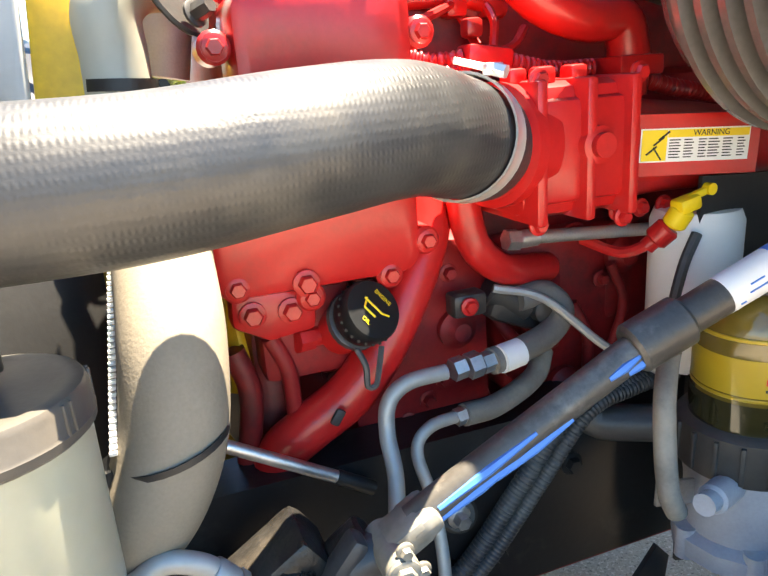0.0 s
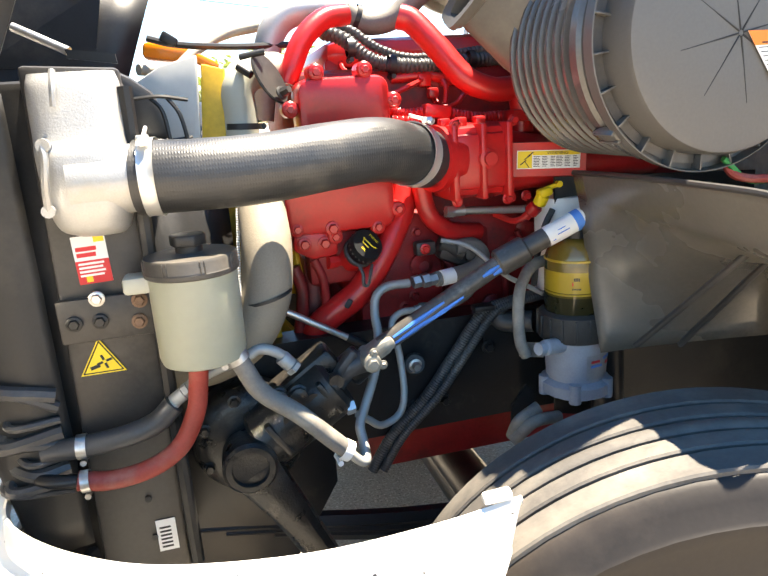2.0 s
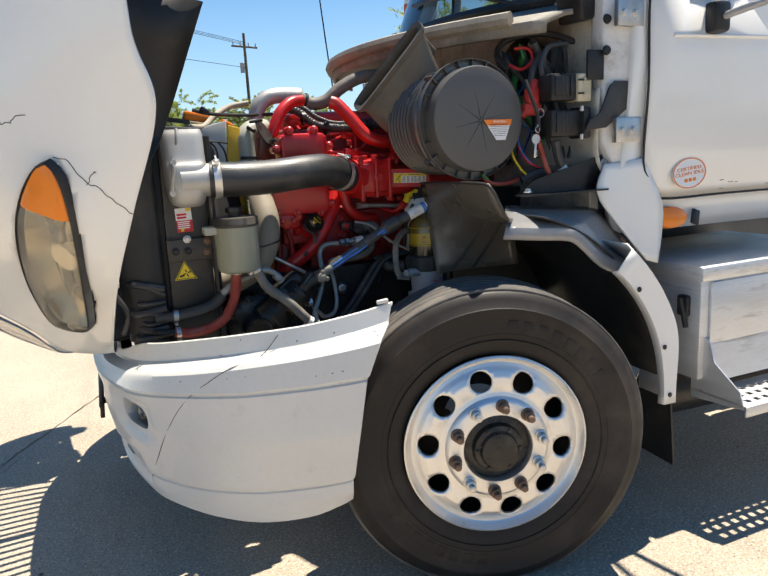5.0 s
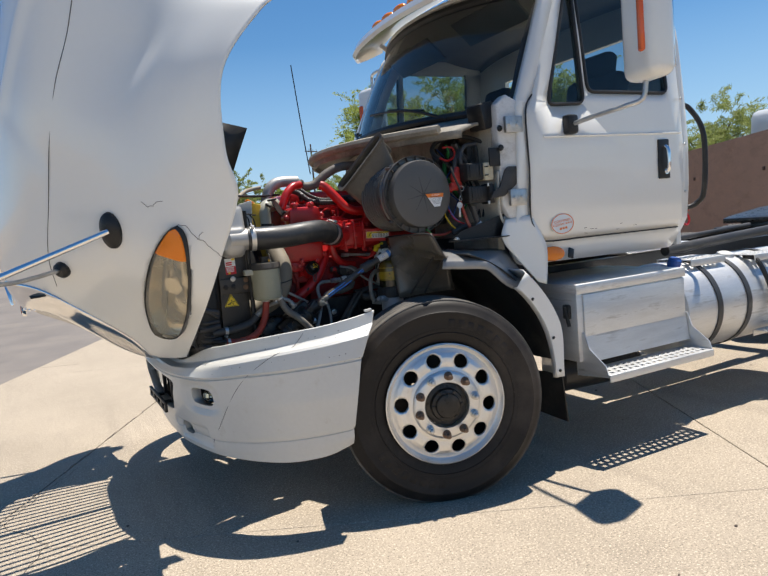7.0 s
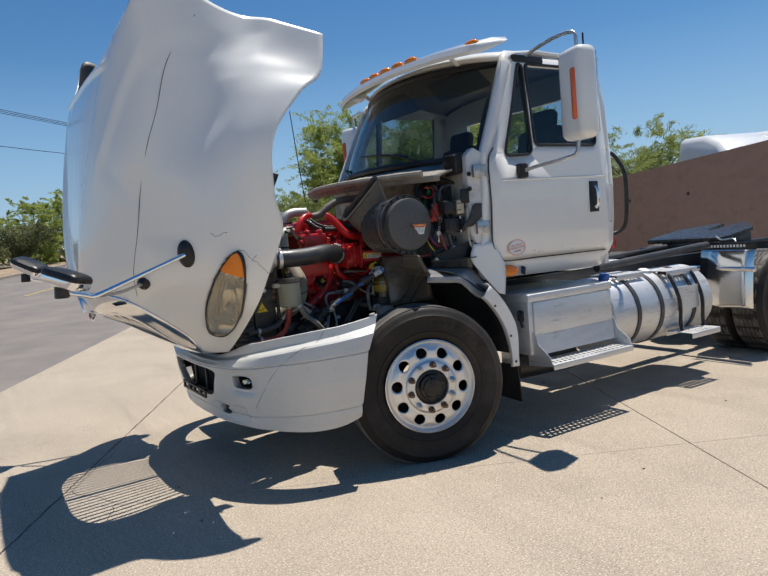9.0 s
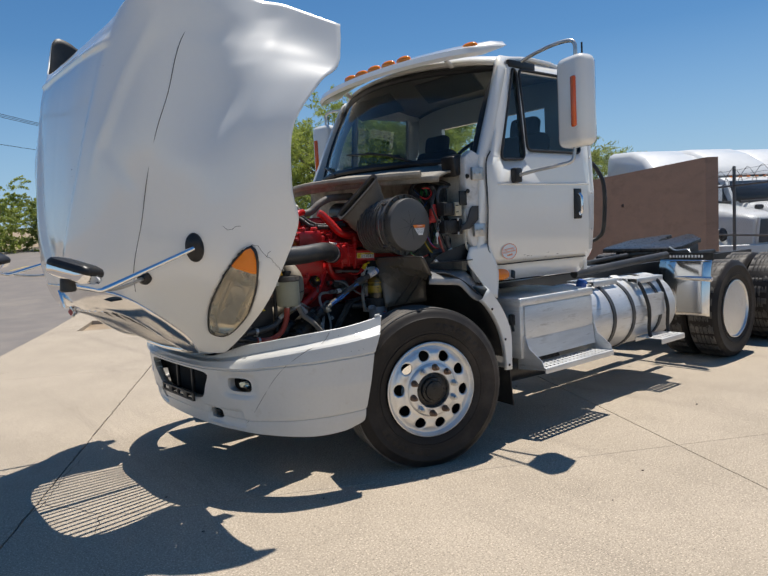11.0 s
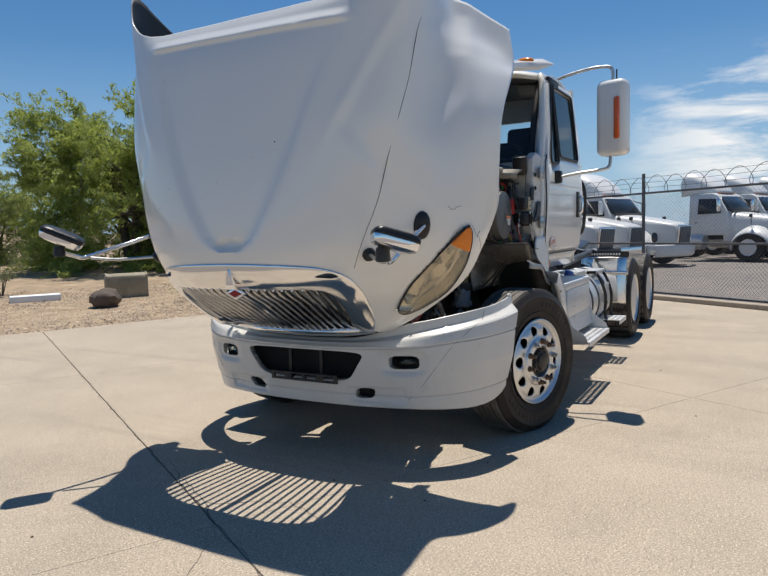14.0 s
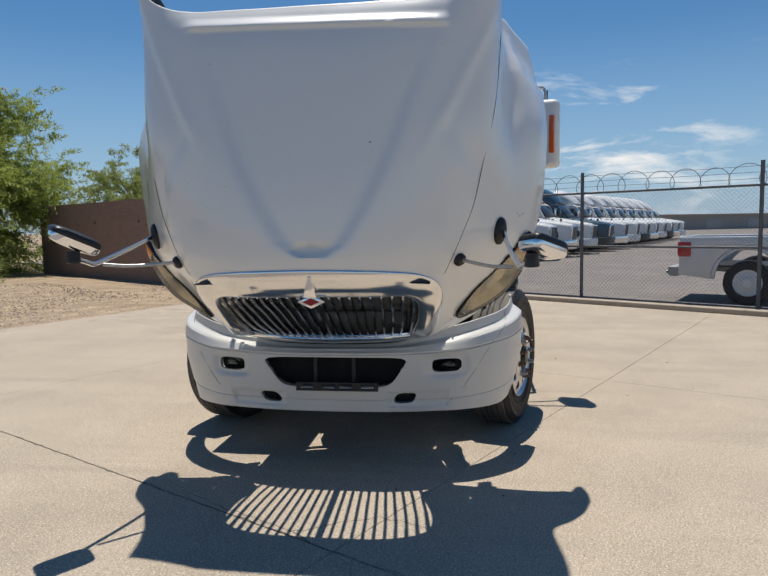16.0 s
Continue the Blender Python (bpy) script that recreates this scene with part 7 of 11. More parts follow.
def band_clamp(p, axis, r, parent):
    """A broad bright hose band with a bridge, a T-bolt across it and its nut."""
    m, _ = aim(p, Vector(p) + Vector(axis))
    q = B()
    lathe(q, [(r, -0.011), (r + 0.0025, -0.012), (r + 0.0015, -0.009), (r + 0.0015, 0.009), (r + 0.0025, 0.012), (r, 0.011)], m, 40, cap=False)
    band = part("hose_clamp", q, BRIGHT, hose, "bright stainless hose clamp with a T-bolt")
    top = max((m @ Vector((math.cos(a) * (r + 0.010), math.sin(a) * (r + 0.010), 0)) for a in [2 * math.pi * k / 48 for k in range(48)]), key=lambda v: v.z - 0.35 * v.y)
    run = (m.to_3x3() @ Vector((0, 0, 1))).cross(top - Vector(p)).normalized()
    if run.y < 0:
        run = -run
    part("trunnion", box(B(), top - run * 0.012, (0.020, 0.010, 0.012), 0.003), BRIGHT, band)
    part("t_bolt", rod(rod(B(), top - run * 0.014, top + run * 0.030, 0.0035, n=8), top - run * 0.026, top - run * 0.014, 0.0068, n=6), BRIGHT, band)


BRIGHT = mat("stainless_band", (0.74, 0.72, 0.67), 0.34, metal=0.6, var=0.08, scale=20, bump=0.05)
band_clamp((-0.672, -0.604, 1.359), (1, -.1, 0), 0.0605, hose)
band_clamp((-0.203, -0.495, 1.3505), (0.74, 0.62, -0.22), 0.0600, hose)

# fan shroud and fan
q = B()
Fs = []
for k in range(25):
    a = 2 * math.pi * k / 24
    c, s = math.cos(a), math.sin(a)
    Fs.append([Vector((-0.70, 0.47 * c * 1.08, 1.08 + 0.44 * s * 1.02)), Vector((-0.64, 0.46 * c, 1.08 + 0.43 * s)), Vector((-0.60, 0.42 * c, 1.08 + 0.41 * s)), Vector((-0.555, 0.41 * c, 1.08 + 0.405 * s))])
sheet(q, Fs)
shroud = part("fan_shroud", q, BLACK, truck, "black plastic fan shroud with moulded ribs")
thicken(shroud, 0.006, out=(1, 0, 0))
for pts in ([(-0.668, -0.487, 1.487), (-0.648, -0.492, 1.462), (-0.641, -0.492, 1.408)], [(-0.640, -0.487, 1.487), (-0.620, -0.492, 1.455), (-0.611, -0.490, 1.404)], [(-0.695, -0.490, 1.484), (-0.650, -0.492, 1.486), (-0.604, -0.480, 1.478)], [(-0.695, -0.490, 1.412), (-0.645, -0.492, 1.411), (-0.604, -0.484, 1.414)]):
    part("shroud_rib", tube(B(), pts, 0.0038, 6, 6), BLACK, shroud)
q = B()
plate(q, [(-0.736, -0.460, 1.425), (-0.724, -0.460, 1.538), (-0.694, -0.460, 1.522), (-0.664, -0.460, 1.497), (-0.646, -0.460, 1.457), (-0.642, -0.460, 1.412)], (0, 1, 0), 0.05, 0.01)
part("shroud_bulge", q, BLACK_GREY, shroud)
q = B()
plate(q, [(-0.697, -0.360, 1.518), (-0.648, -0.360, 1.546), (-0.579, -0.360, 1.563), (-0.593, -0.360, 1.391), (-0.634, -0.360, 1.383)], (0.25, 1, 0), 0.012, 0.003)
plate(q, [(-0.579, -0.360, 1.563), (-0.593, -0.360, 1.391), (-0.588, -0.330, 1.220), (-0.624, -0.340, 1.203), (-0.626, -0.360, 1.318)], (0.25, 1, 0), 0.012, 0.003)
part("shroud_wing", q, GREY_PLASTIC, truck, "pale grey plastic shroud wing")
q = B()
plate(q, [(-0.572, -0.350, 1.548), (-0.528, -0.350, 1.536), (-0.540, -0.350, 1.405), (-0.512, -0.345, 1.300), (-0.530, -0.345, 1.085), (-0.578, -0.345, 1.085), (-0.590, -0.350, 1.250), (-0.588, -0.350, 1.405)], (0.1, 1, 0), 0.012, 0.004)
part("shroud_ring", q, YELLOW_FAN, shroud, "yellowed inner ring of the fan shroud")
q = B()
lathe(q, [(0.395, -0.02), (0.405, -0.02), (0.405, 0.03), (0.395, 0.03)], pose(-0.51, 0, 1.08, 0, 90, 0), 48, cap=False)
fan = part("fan", q, YELLOW_FAN, truck, "yellowed plastic cooling fan")
for k in range(9):
    a = 2 * math.pi * k / 9
    q = B()
    m_ = pose(-0.51, 0, 1.08, 0, 0, 0) @ pose(0, 0, 0, math.degrees(a), 0, 0) @ pose(0, 0, 0.24, 0, 0, 32)
    box(q, m_.translation, (0.012, 0.15, 0.32), 0.003, (math.degrees(a), 0, 32))
    part("fan_blade", q, YELLOW_FAN, fan)
q = B()
lathe(q, [(0.10, -0.03), (0.10, 0.02), (0.05, 0.05)], pose(-0.51, 0, 1.08, 0, 90, 0), 24)
part("fan_hub", q, BLACK_PAINT, fan)

# coolant pipes and hoses at the front of the engine
q = B()
tube(q, [(-0.511, -0.330, 1.389), (-0.510, -0.330, 1.449), (-0.508, -0.330, 1.498), (-0.477, -0.310, 1.529), (-0.419, -0.270, 1.534)], 0.036, 20, 8)
tp = part("thermostat_elbow", q, FROST, truck, "white plastic coolant elbow")
part("elbow_clamp", clamp(B(), (-0.507, -0.330, 1.425), (0.05, 0, 1), 0.037, 0.012), BLACK, tp)
q = B()
lathe(q, [(0.054, -0.003), (0.056, 0.0), (0.054, 0.003)], aim((-0.447, -0.385, 1.512), (-0.447 + 0.62, -0.385 - 0.55, 1.512 + 0.42))[0] @ Matrix.Diagonal((0.72, 1.0, 1, 1)), 24)
rod(q, (-0.500, -0.385, 1.553), (-0.452, -0.392, 1.560), 0.006)
rod(q, (-0.503, -0.360, 1.538), (-0.480, -0.375, 1.520), 0.008)
bolt(q, (-0.430, -0.410, 1.482), (0.75, -0.9, 0.35), 0.009, 0.022)
part("elbow_bracket", q, BLACK, tp)
q = B()
tube(q, [(-0.453, -0.150, 1.435), (-0.435, -0.150, 1.525), (-0.419, -0.150, 1.590), (-0.401, -0.150, 1.630), (-0.373, -0.150, 1.655), (-0.336, -0.150, 1.666), (-0.286, -0.140, 1.669), (-0.225, -0.130, 1.668)], 0.031, 20, 8)
part("upper_coolant_pipe", q, ALU, truck, "pale aluminium coolant pipe")
q = B()
tube(q, [(-0.237, -0.150, 1.660), (-0.187, -0.150, 1.634), (-0.123, -0.160, 1.643), (-0.056, -0.170, 1.694), (0.024, -0.180, 1.732), (0.108, -0.180, 1.742), (0.252, -0.150, 1.751)], 0.026, 16, 8)
th = part("heater_hose", q, HOSE_GREY, truck, "dusty grey rubber hose over the engine")
part("spring_clamp", clamp(B(), (-0.210, -0.150, 1.647), (1, 0, -0.4), 0.028, 0.012), BLACK, th)
q = B()
tube(q, [(-0.422, -0.050, 1.649), (-0.506, -0.050, 1.634), (-0.576, -0.100, 1.596), (-0.630, -0.150, 1.554), (-0.697, -0.200, 1.554)], 0.012, 10, 6)
part("vent_hose", q, HOSE_TAN, truck)
q = B()
tube(q, [(-0.672, -0.200, 1.615), (-0.613, -0.200, 1.600), (-0.499, -0.200, 1.591), (-0.346, -0.150, 1.595)], 0.007, 8, 5)
box(q, (-0.628, -0.200, 1.611), (0.035, 0.02, 0.02), 0.004, (0, 35, 0))
part("air_line", q, BLACK, truck)
q = B()
part("amber_marker", box(B(), (-0.558, -0.250, 1.556), (0.05, 0.05, 0.02), 0.008, (0, 30, 0)), AMBER, truck)
box(q, (-0.641, -0.050, 1.597), (0.10, 0.08, 0.035), 0.01, (0, 10, 0))
part("amber_marker", q, AMBER, truck, "amber plastic filler cap behind the shroud")
q = B()
tube(q, [(-0.493, -0.400, 1.290), (-0.496, -0.455, 1.253), (-0.500, -0.516, 1.202), (-0.514, -0.542, 1.124), (-0.549, -0.540, 1.058), (-0.597, -0.515, 1.016), (-0.659, -0.492, 0.995), (-0.743, -0.490, 1.012)], 0.0468, 28, 10)
lowh = part("lower_radiator_hose", q, mat("sandy_lower_hose", (0.215, 0.185, 0.14), 0.7, var=0.15, scale=12, fine=300, bump=0.4, dirt=(0.27, 0.24, 0.185), dirt_amount=0.35, dirt_scale=6), truck, "thick dusty lower radiator hose")
q = B()
for k in range(34):
    t_ = k / 33
    p0, p1 = Vector((-0.541, -0.440, 1.273)), Vector((-0.560, -0.560, 1.135))
    box(q, p0.lerp(p1, t_), (0.006, 0.006, 0.0028), 0)
part("braid_edge", q, LABEL_WHITE, lowh, "pale braided edge")["kind"] = "stuff"
part("hose_clamp", clamp(B(), (-0.751, -0.490, 1.018), (1, 0.2, 0), 0.05, 0.016), STEEL, lowh)
part("hose_clamp", clamp(B(), (-0.514, -0.542, 1.124), (-.2, 0, 1), 0.0495, 0.006), BLACK, lowh)
q = B()
rod(q, (-0.492, -0.450, 1.073), (-0.349, -0.450, 0.985), 0.0075, n=12)
strut = part("support_rod", q, STEEL, truck, "thin zinc support rod")
q = B()
rod(q, (-0.352, -0.450, 0.987), (-0.310, -0.452, 0.961), 0.0088, n=12)
part("rod_end", q, BLACK, strut)

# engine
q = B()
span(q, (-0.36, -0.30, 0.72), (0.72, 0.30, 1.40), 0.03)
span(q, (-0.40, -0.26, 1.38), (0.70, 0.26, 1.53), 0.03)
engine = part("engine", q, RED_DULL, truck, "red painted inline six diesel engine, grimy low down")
q = B()
span(q, (-0.30, -0.19, 1.53), (0.68, 0.19, 1.60), 0.04)
part("valve_cover", q, RED, engine, "red valve cover")
q = B()
span(q, (-0.30, -0.28, 0.55), (0.70, 0.28, 0.72), 0.05)
part("oil_pan", q, RED_DULL, engine, "red oil pan")
# front gear and breather covers
def lobed_cover(name, x0, x1, z0, z1, y, depth, lobes, material, label):
    q = B()
    pts = rounded([(x0, z0), (x1, z0), (x1, z1), (x0, z1)], 0.03, 5)
    plate(q, [(p.x, y, p.y) for p in pts], (0, 1, 0), depth, 0.014)
    ob = part(name, q, material, engine, label)
    for (lx, lz) in lobes:
        part("lug", rod(B(), (lx, y + 0.002, lz), (lx, y + 0.05, lz), 0.016, n=18, w=0.003), material, ob)
    for (lx, lz) in lobes:
        b = B()
        bolt(b, (lx, y + 0.002, lz), (0, -1, 0), 0.0085, 0.009)
        part("cover_bolt", b, material, ob)
    return ob


lobed_cover("breather_cover", -0.405, -0.222, 1.385, 1.505, -0.44, 0.10, ((-0.42, 1.40), (-0.42, 1.45), (-0.365, 1.515), (-0.27, 1.515), (-0.215, 1.455), (-0.21, 1.40)), RED, "red pressed breather cover with bolted lugs")
lobed_cover("front_cover", -0.455, -0.225, 1.205, 1.345, -0.44, 0.10, ((-0.355, 1.198), (-0.265, 1.208), (-0.22, 1.24), (-0.43, 1.22)), RED, "red front cover")
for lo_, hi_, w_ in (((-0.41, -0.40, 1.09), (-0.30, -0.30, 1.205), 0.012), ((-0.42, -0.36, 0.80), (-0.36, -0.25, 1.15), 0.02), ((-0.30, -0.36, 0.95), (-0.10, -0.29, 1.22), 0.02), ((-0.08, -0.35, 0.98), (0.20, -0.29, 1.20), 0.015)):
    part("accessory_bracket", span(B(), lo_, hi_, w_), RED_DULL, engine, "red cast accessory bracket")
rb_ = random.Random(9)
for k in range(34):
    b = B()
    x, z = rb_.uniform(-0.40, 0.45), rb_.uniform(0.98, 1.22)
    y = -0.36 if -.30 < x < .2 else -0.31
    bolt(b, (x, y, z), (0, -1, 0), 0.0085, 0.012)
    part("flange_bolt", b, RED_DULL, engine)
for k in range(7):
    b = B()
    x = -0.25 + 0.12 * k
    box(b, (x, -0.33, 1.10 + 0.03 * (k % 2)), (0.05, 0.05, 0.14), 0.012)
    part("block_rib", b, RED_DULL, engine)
# intake connection and manifold
q = B()
mI = aim((-0.162, -0.46, 1.337), (-0.02, -0.41, 1.325))[0]
lathe(q, [(0.055, -0.012), (0.057, 0.012), (0.066, 0.014), (0.066, 0.030), (0.060, 0.034), (0.062, 0.06)], mI, 36)
throat = part("intake_throat", q, RED, engine, "red intake throttle body")
q = B()
box(q, (-0.055, -0.415, 1.325), (0.15, 0.14, 0.145), 0.022)
box(q, (-0.055, -0.483, 1.325), (0.125, 0.02, 0.11), 0.012)
part("throttle_body", q, RED, throat)
for x in (-0.115, -0.055, 0.0):
    part("body_rib", box(B(), (x, -0.44, 1.325), (0.014, 0.13, 0.150), 0.005), RED, throat)
q = B()
lathe(q, [(0.020, 0.0), (0.020, 0.012), (0.013, 0.014), (0.013, 0.022)], aim((-0.045, -0.492, 1.33), (-0.045, -1, 1.33))[0], 20)
part("boss", q, RED, throat)
for x in (-0.12, -0.085, -0.045):
    q = B()
    box(q, (x, -0.455, 1.403), (0.022, 0.025, 0.02), 0.005)
    part("lug", q, RED, throat)
for x, z in ((-0.11, 1.25), (0.0, 1.245), (-0.11, 1.40), (0.015, 1.40)):
    q = B()
    bolt(q, (x, -0.487, z), (0, -1, 0), 0.008, 0.01)
    part("throat_bolt", q, RED, throat)
q = B()
Mr = []
for x, h, d in ((0.0, .080, .085), (0.03, .072, .085), (0.10, .060, .092), (0.20, .055, .092), (0.30, .045, .07), (0.40, .035, .05)):
    Mr.append([Vector((x, -0.385 - d * math.cos(a), 1.315 - 0.03 * (x / 0.4) + h * math.sin(a))) for a in [math.pi * (-0.5 + k / 8) for k in range(9)]])
sheet(q, smooth_rows(Mr, 2, 4))
man = part("intake_manifold", q, RED, engine, "red intake manifold with a warning label")
q = B()
for x in (0.03, 0.065, 0.10, 0.16, 0.22):
    bolt(q, (x, -0.44, 1.24), (0, -1, 0), 0.008, 0.01)
part("manifold_bolt", q, RED, man)["kind"] = "stuff"
# the label's plate is fixed to a flat pad
lm = facing((0.087, -0.498, 1.3175), (0.126, -0.030, -0.006), (0.0, 0.0, 1))
q = B()
flat(q, lm, -0.078, -0.034, 0.078, 0.034, 0.03, -0.0305)
pad = part("label_pad", q, RED, man)
q = B()
flat(q, lm, -0.065, -0.0185, 0.065, 0.0185, 0.0008)
lab = part("warning_label", q, LABEL_WHITE, man, "white and yellow engine warning label")
q = B()
flat(q, lm, -0.0635, -0.017, -0.034, 0.017, 0.0006, 0.0009)
flat(q, lm, -0.033, 0.0085, 0.0635, 0.017, 0.0006, 0.0009)
part("label_yellow", q, LABEL_YELLOW, lab)
text_part("label_word", "WARNING", 0.009, lm @ Matrix.Translation((0.018, 0.0128, 0.0018)), INK, lab, 0.0002)
q = B()
for k in range(7):
    for j in range(6):
        flat(q, lm, -0.031 + 0.0155 * j + 0.002 * ((k * 3 + j) % 3), 0.0050 - 0.0032 * k, -0.031 + 0.0155 * j + 0.0135 - 0.002 * ((k + j) % 2), 0.0063 - 0.0032 * k, 0.0003, 0.0009)
part("label_line", q, INK, lab, "small print bars")["kind"] = "stuff"
q = B()
for p, r in (((-0.058, -0.010, 0), 0.004), ((-0.050, 0.0, 0), 0.004), ((-0.044, 0.006, 0), 0.003)):
    rod(q, lm @ Vector((p[0], p[1], 0.0014)), lm @ Vector((p[0] + 0.012, p[1] + 0.009, 0.0014)), 0.0012, n=6)
rod(q, lm @ Vector((-0.040, -0.016, 0.0014)), lm @ Vector((-0.050, -0.002, 0.0014)), 0.001, n=6)
part("label_pictogram", q, INK, lab)

# red coolant pipes
for nm, pts, r in (("crossover_pipe", "A", 0.026), ("front_pipe", "B", 0.022), ("manifold_drop_pipe", "C", 0.020), ("oil_fill_tube", "D", 0.029), ("side_pipe", "E", 0.016)):
    path = {
        "A": [(-0.154, -0.300, 1.626), (-0.127, -0.310, 1.613), (-0.085, -0.340, 1.557), (-0.037, -0.370, 1.491), (0.021, -0.380, 1.464), (0.073, -0.380, 1.461), (0.088, -0.380, 1.425), (0.086, -0.380, 1.372)],
        "B": [(-0.409, -0.330, 1.503), (-0.394, -0.330, 1.535), (-0.364, -0.320, 1.588), (-0.316, -0.300, 1.626), (-0.264, -0.280, 1.636)],
        "C": [(-0.158, -0.400, 1.283), (-0.150, -0.400, 1.235), (-0.133, -0.400, 1.202), (-0.091, -0.390, 1.174), (-0.016, -0.360, 1.159)],
        "D": [(-0.186, -0.360, 1.272), (-0.199, -0.380, 1.228), (-0.234, -0.400, 1.171), (-0.273, -0.410, 1.114), (-0.314, -0.410, 1.066), (-0.369, -0.400, 1.027), (-0.402, -0.390, 0.996), (-0.416, -0.380, 0.939)],
        "E": [(-0.412, -0.280, 1.505), (-0.418, -0.220, 1.538), (-0.404, -0.180, 1.563)],
    }[pts]
    part(nm, tube(B(), path, r, 18, 8), RED, engine, "glossy red coolant pipe")
q = B()
box(q, (0.087, -0.380, 1.407), (0.065, 0.06, 0.025), 0.004)
part("pipe_flange", q, RED, engine)
q = B()
box(q, (-0.342, -0.445, 1.057), (0.012, 0.006, 0.02), 0.004, (0, 35, 0))
part("chipped_patch", q, INK, engine, "bare dark patch in the red paint")
# fuel rail, injector lines, looms painted over
rb_ = random.Random(5)
q = B()
tube(q, [(-0.169, -0.260, 1.504), (-0.089, -0.270, 1.505), (-0.023, -0.270, 1.489)], 0.012, 10, 4)
part("fuel_rail", q, RED, engine)
for pts in ([(-0.184, -0.300, 1.468), (-0.145, -0.300, 1.481), (-0.103, -0.280, 1.496)], [(-0.054, -0.280, 1.493), (-0.054, -0.300, 1.472), (-0.061, -0.310, 1.442)], [(-0.010, -0.300, 1.463), (-0.039, -0.320, 1.441), (-0.076, -0.330, 1.433)], [(-0.092, -0.260, 1.506), (-0.079, -0.280, 1.462), (-0.077, -0.300, 1.444)], [(-0.257, -0.150, 1.583), (-0.260, -0.200, 1.531), (-0.215, -0.220, 1.515)]):
    part("injector_line", tube(B(), pts, 0.006, 8, 6), RED, engine)
for c_, s_ in (((-0.086, -0.300, 1.466), .024), ((-0.096, -0.270, 1.496), .03), ((-0.043, -0.270, 1.493), .028)):
    q = B()
    box(q, c_, (s_, s_, s_), 0.006)
    part("line_clamp", q, RED, engine)
q = B()
box(q, (-0.102, -0.360, 1.427), (0.06, 0.04, 0.028), 0.006, (0, 8, 0))
part("painted_connector", q, RED, engine)
for pts in ([(-0.198, -0.340, 1.437), (-0.165, -0.350, 1.427), (-0.131, -0.360, 1.428)], [(-0.196, -0.350, 1.416), (-0.163, -0.360, 1.411), (-0.125, -0.360, 1.417)], [(-0.068, -0.360, 1.421), (-0.011, -0.360, 1.409), (0.048, -0.360, 1.408)], [(0.121, -0.360, 1.393), (0.175, -0.360, 1.377), (0.265, -0.350, 1.361)]):
    part("painted_loom", tube(B(), pts, 0.011, 10, 6, 0.10, 0.008), RED, engine, "corrugated loom painted red")
for pts, r in (([(-0.307, -0.220, 1.611), (-0.264, -0.240, 1.592), (-0.211, -0.260, 1.545), (-0.151, -0.270, 1.530), (-0.074, -0.270, 1.526), (0.023, -0.260, 1.533), (0.103, -0.250, 1.535)], 0.016), ([(-0.296, -0.200, 1.621), (-0.245, -0.220, 1.613), (-0.190, -0.240, 1.571), (-0.118, -0.250, 1.546), (-0.012, -0.250, 1.550), (0.083, -0.250, 1.558)], 0.010)):
    part("wiring_loom", tube(B(), pts, r, 12, 8, 0.07, 0.010), RUBBER, engine, "black corrugated wiring loom")
for p in ((-0.171, -0.285, 1.532), (-0.253, -0.250, 1.573), (0.017, -0.275, 1.533)):
    part("loom_tie", clamp(B(), p, (1, 0, 0), 0.019, 0.014), BLACK, engine)
q = B()
for k in range(3):
    lathe(q, [(0.022, 0), (0.022, 0.02), (0.012, 0.022)], aim((-0.276, -0.160, 1.540), (-0.33, -1, 1.6))[0], 18)
part("lifting_eye", q, RED, engine)

# oil filler
oc = Vector((-0.296, -0.452, 1.176))
od = Vector((0.30, -0.78, 0.50))
mO = aim(oc - od.normalized() * 0.02, oc + od)[0]
q = B()
lathe(q, [(0.0325, -0.004), (0.0345, 0.004), (0.0345, 0.022), (0.032, 0.027), (0.009, 0.028)], mO, 30)
for k in range(24):
    a = 2 * math.pi * k / 24
    box(q, mO @ Vector((0.0348 * math.cos(a), 0.0348 * math.sin(a), 0.012)), (0.003, 0.003, 0.003), 0)
cap_ = part("oil_cap", q, mat("black_cap_plastic", (0.010, 0.011, 0.012), 0.42, var=0.2, spec=0.4), engine, "black oil filler cap with yellow lettering")
qx = mO.to_3x3()
# lettering set upright to the viewer of the engine
up_ = (Vector((0, 0, 1)) - qx.col[2] * qx.col[2].z).normalized()
rt_ = up_.cross(qx.col[2])
mC = Matrix.Translation(mO @ Vector((0, 0, 0.0285))) @ Matrix((rt_, up_, qx.col[2])).transposed().to_4x4() @ Matrix.Rotation(radians(-62), 4, "Z")
text_part("cap_word", "ENGINE", 0.0066, mC @ Matrix.Translation((0, 0.018, 0)), LABEL_YELLOW, cap_, 0.0002)
text_part("cap_word", "OIL", 0.0066, mC @ Matrix.Translation((0, -0.018, 0)), LABEL_YELLOW, cap_, 0.0002)
q = B()
rod(q, mC @ Vector((-0.016, 0.002, 0)), mC @ Vector((0.010, 0.002, 0)), 0.0012, n=6)
rod(q, mC @ Vector((-0.010, -0.007, 0)), mC @ Vector((0.006, -0.007, 0)), 0.0012, n=6)
rod(q, mC @ Vector((0.010, 0.002, 0)), mC @ Vector((0.018, 0.006, 0)), 0.0012, n=6)
rod(q, mC @ Vector((-0.010, -0.007, 0)), mC @ Vector((-0.014, 0.004, 0)), 0.0012, n=6)
part("cap_pictogram", q, LABEL_YELLOW, cap_)
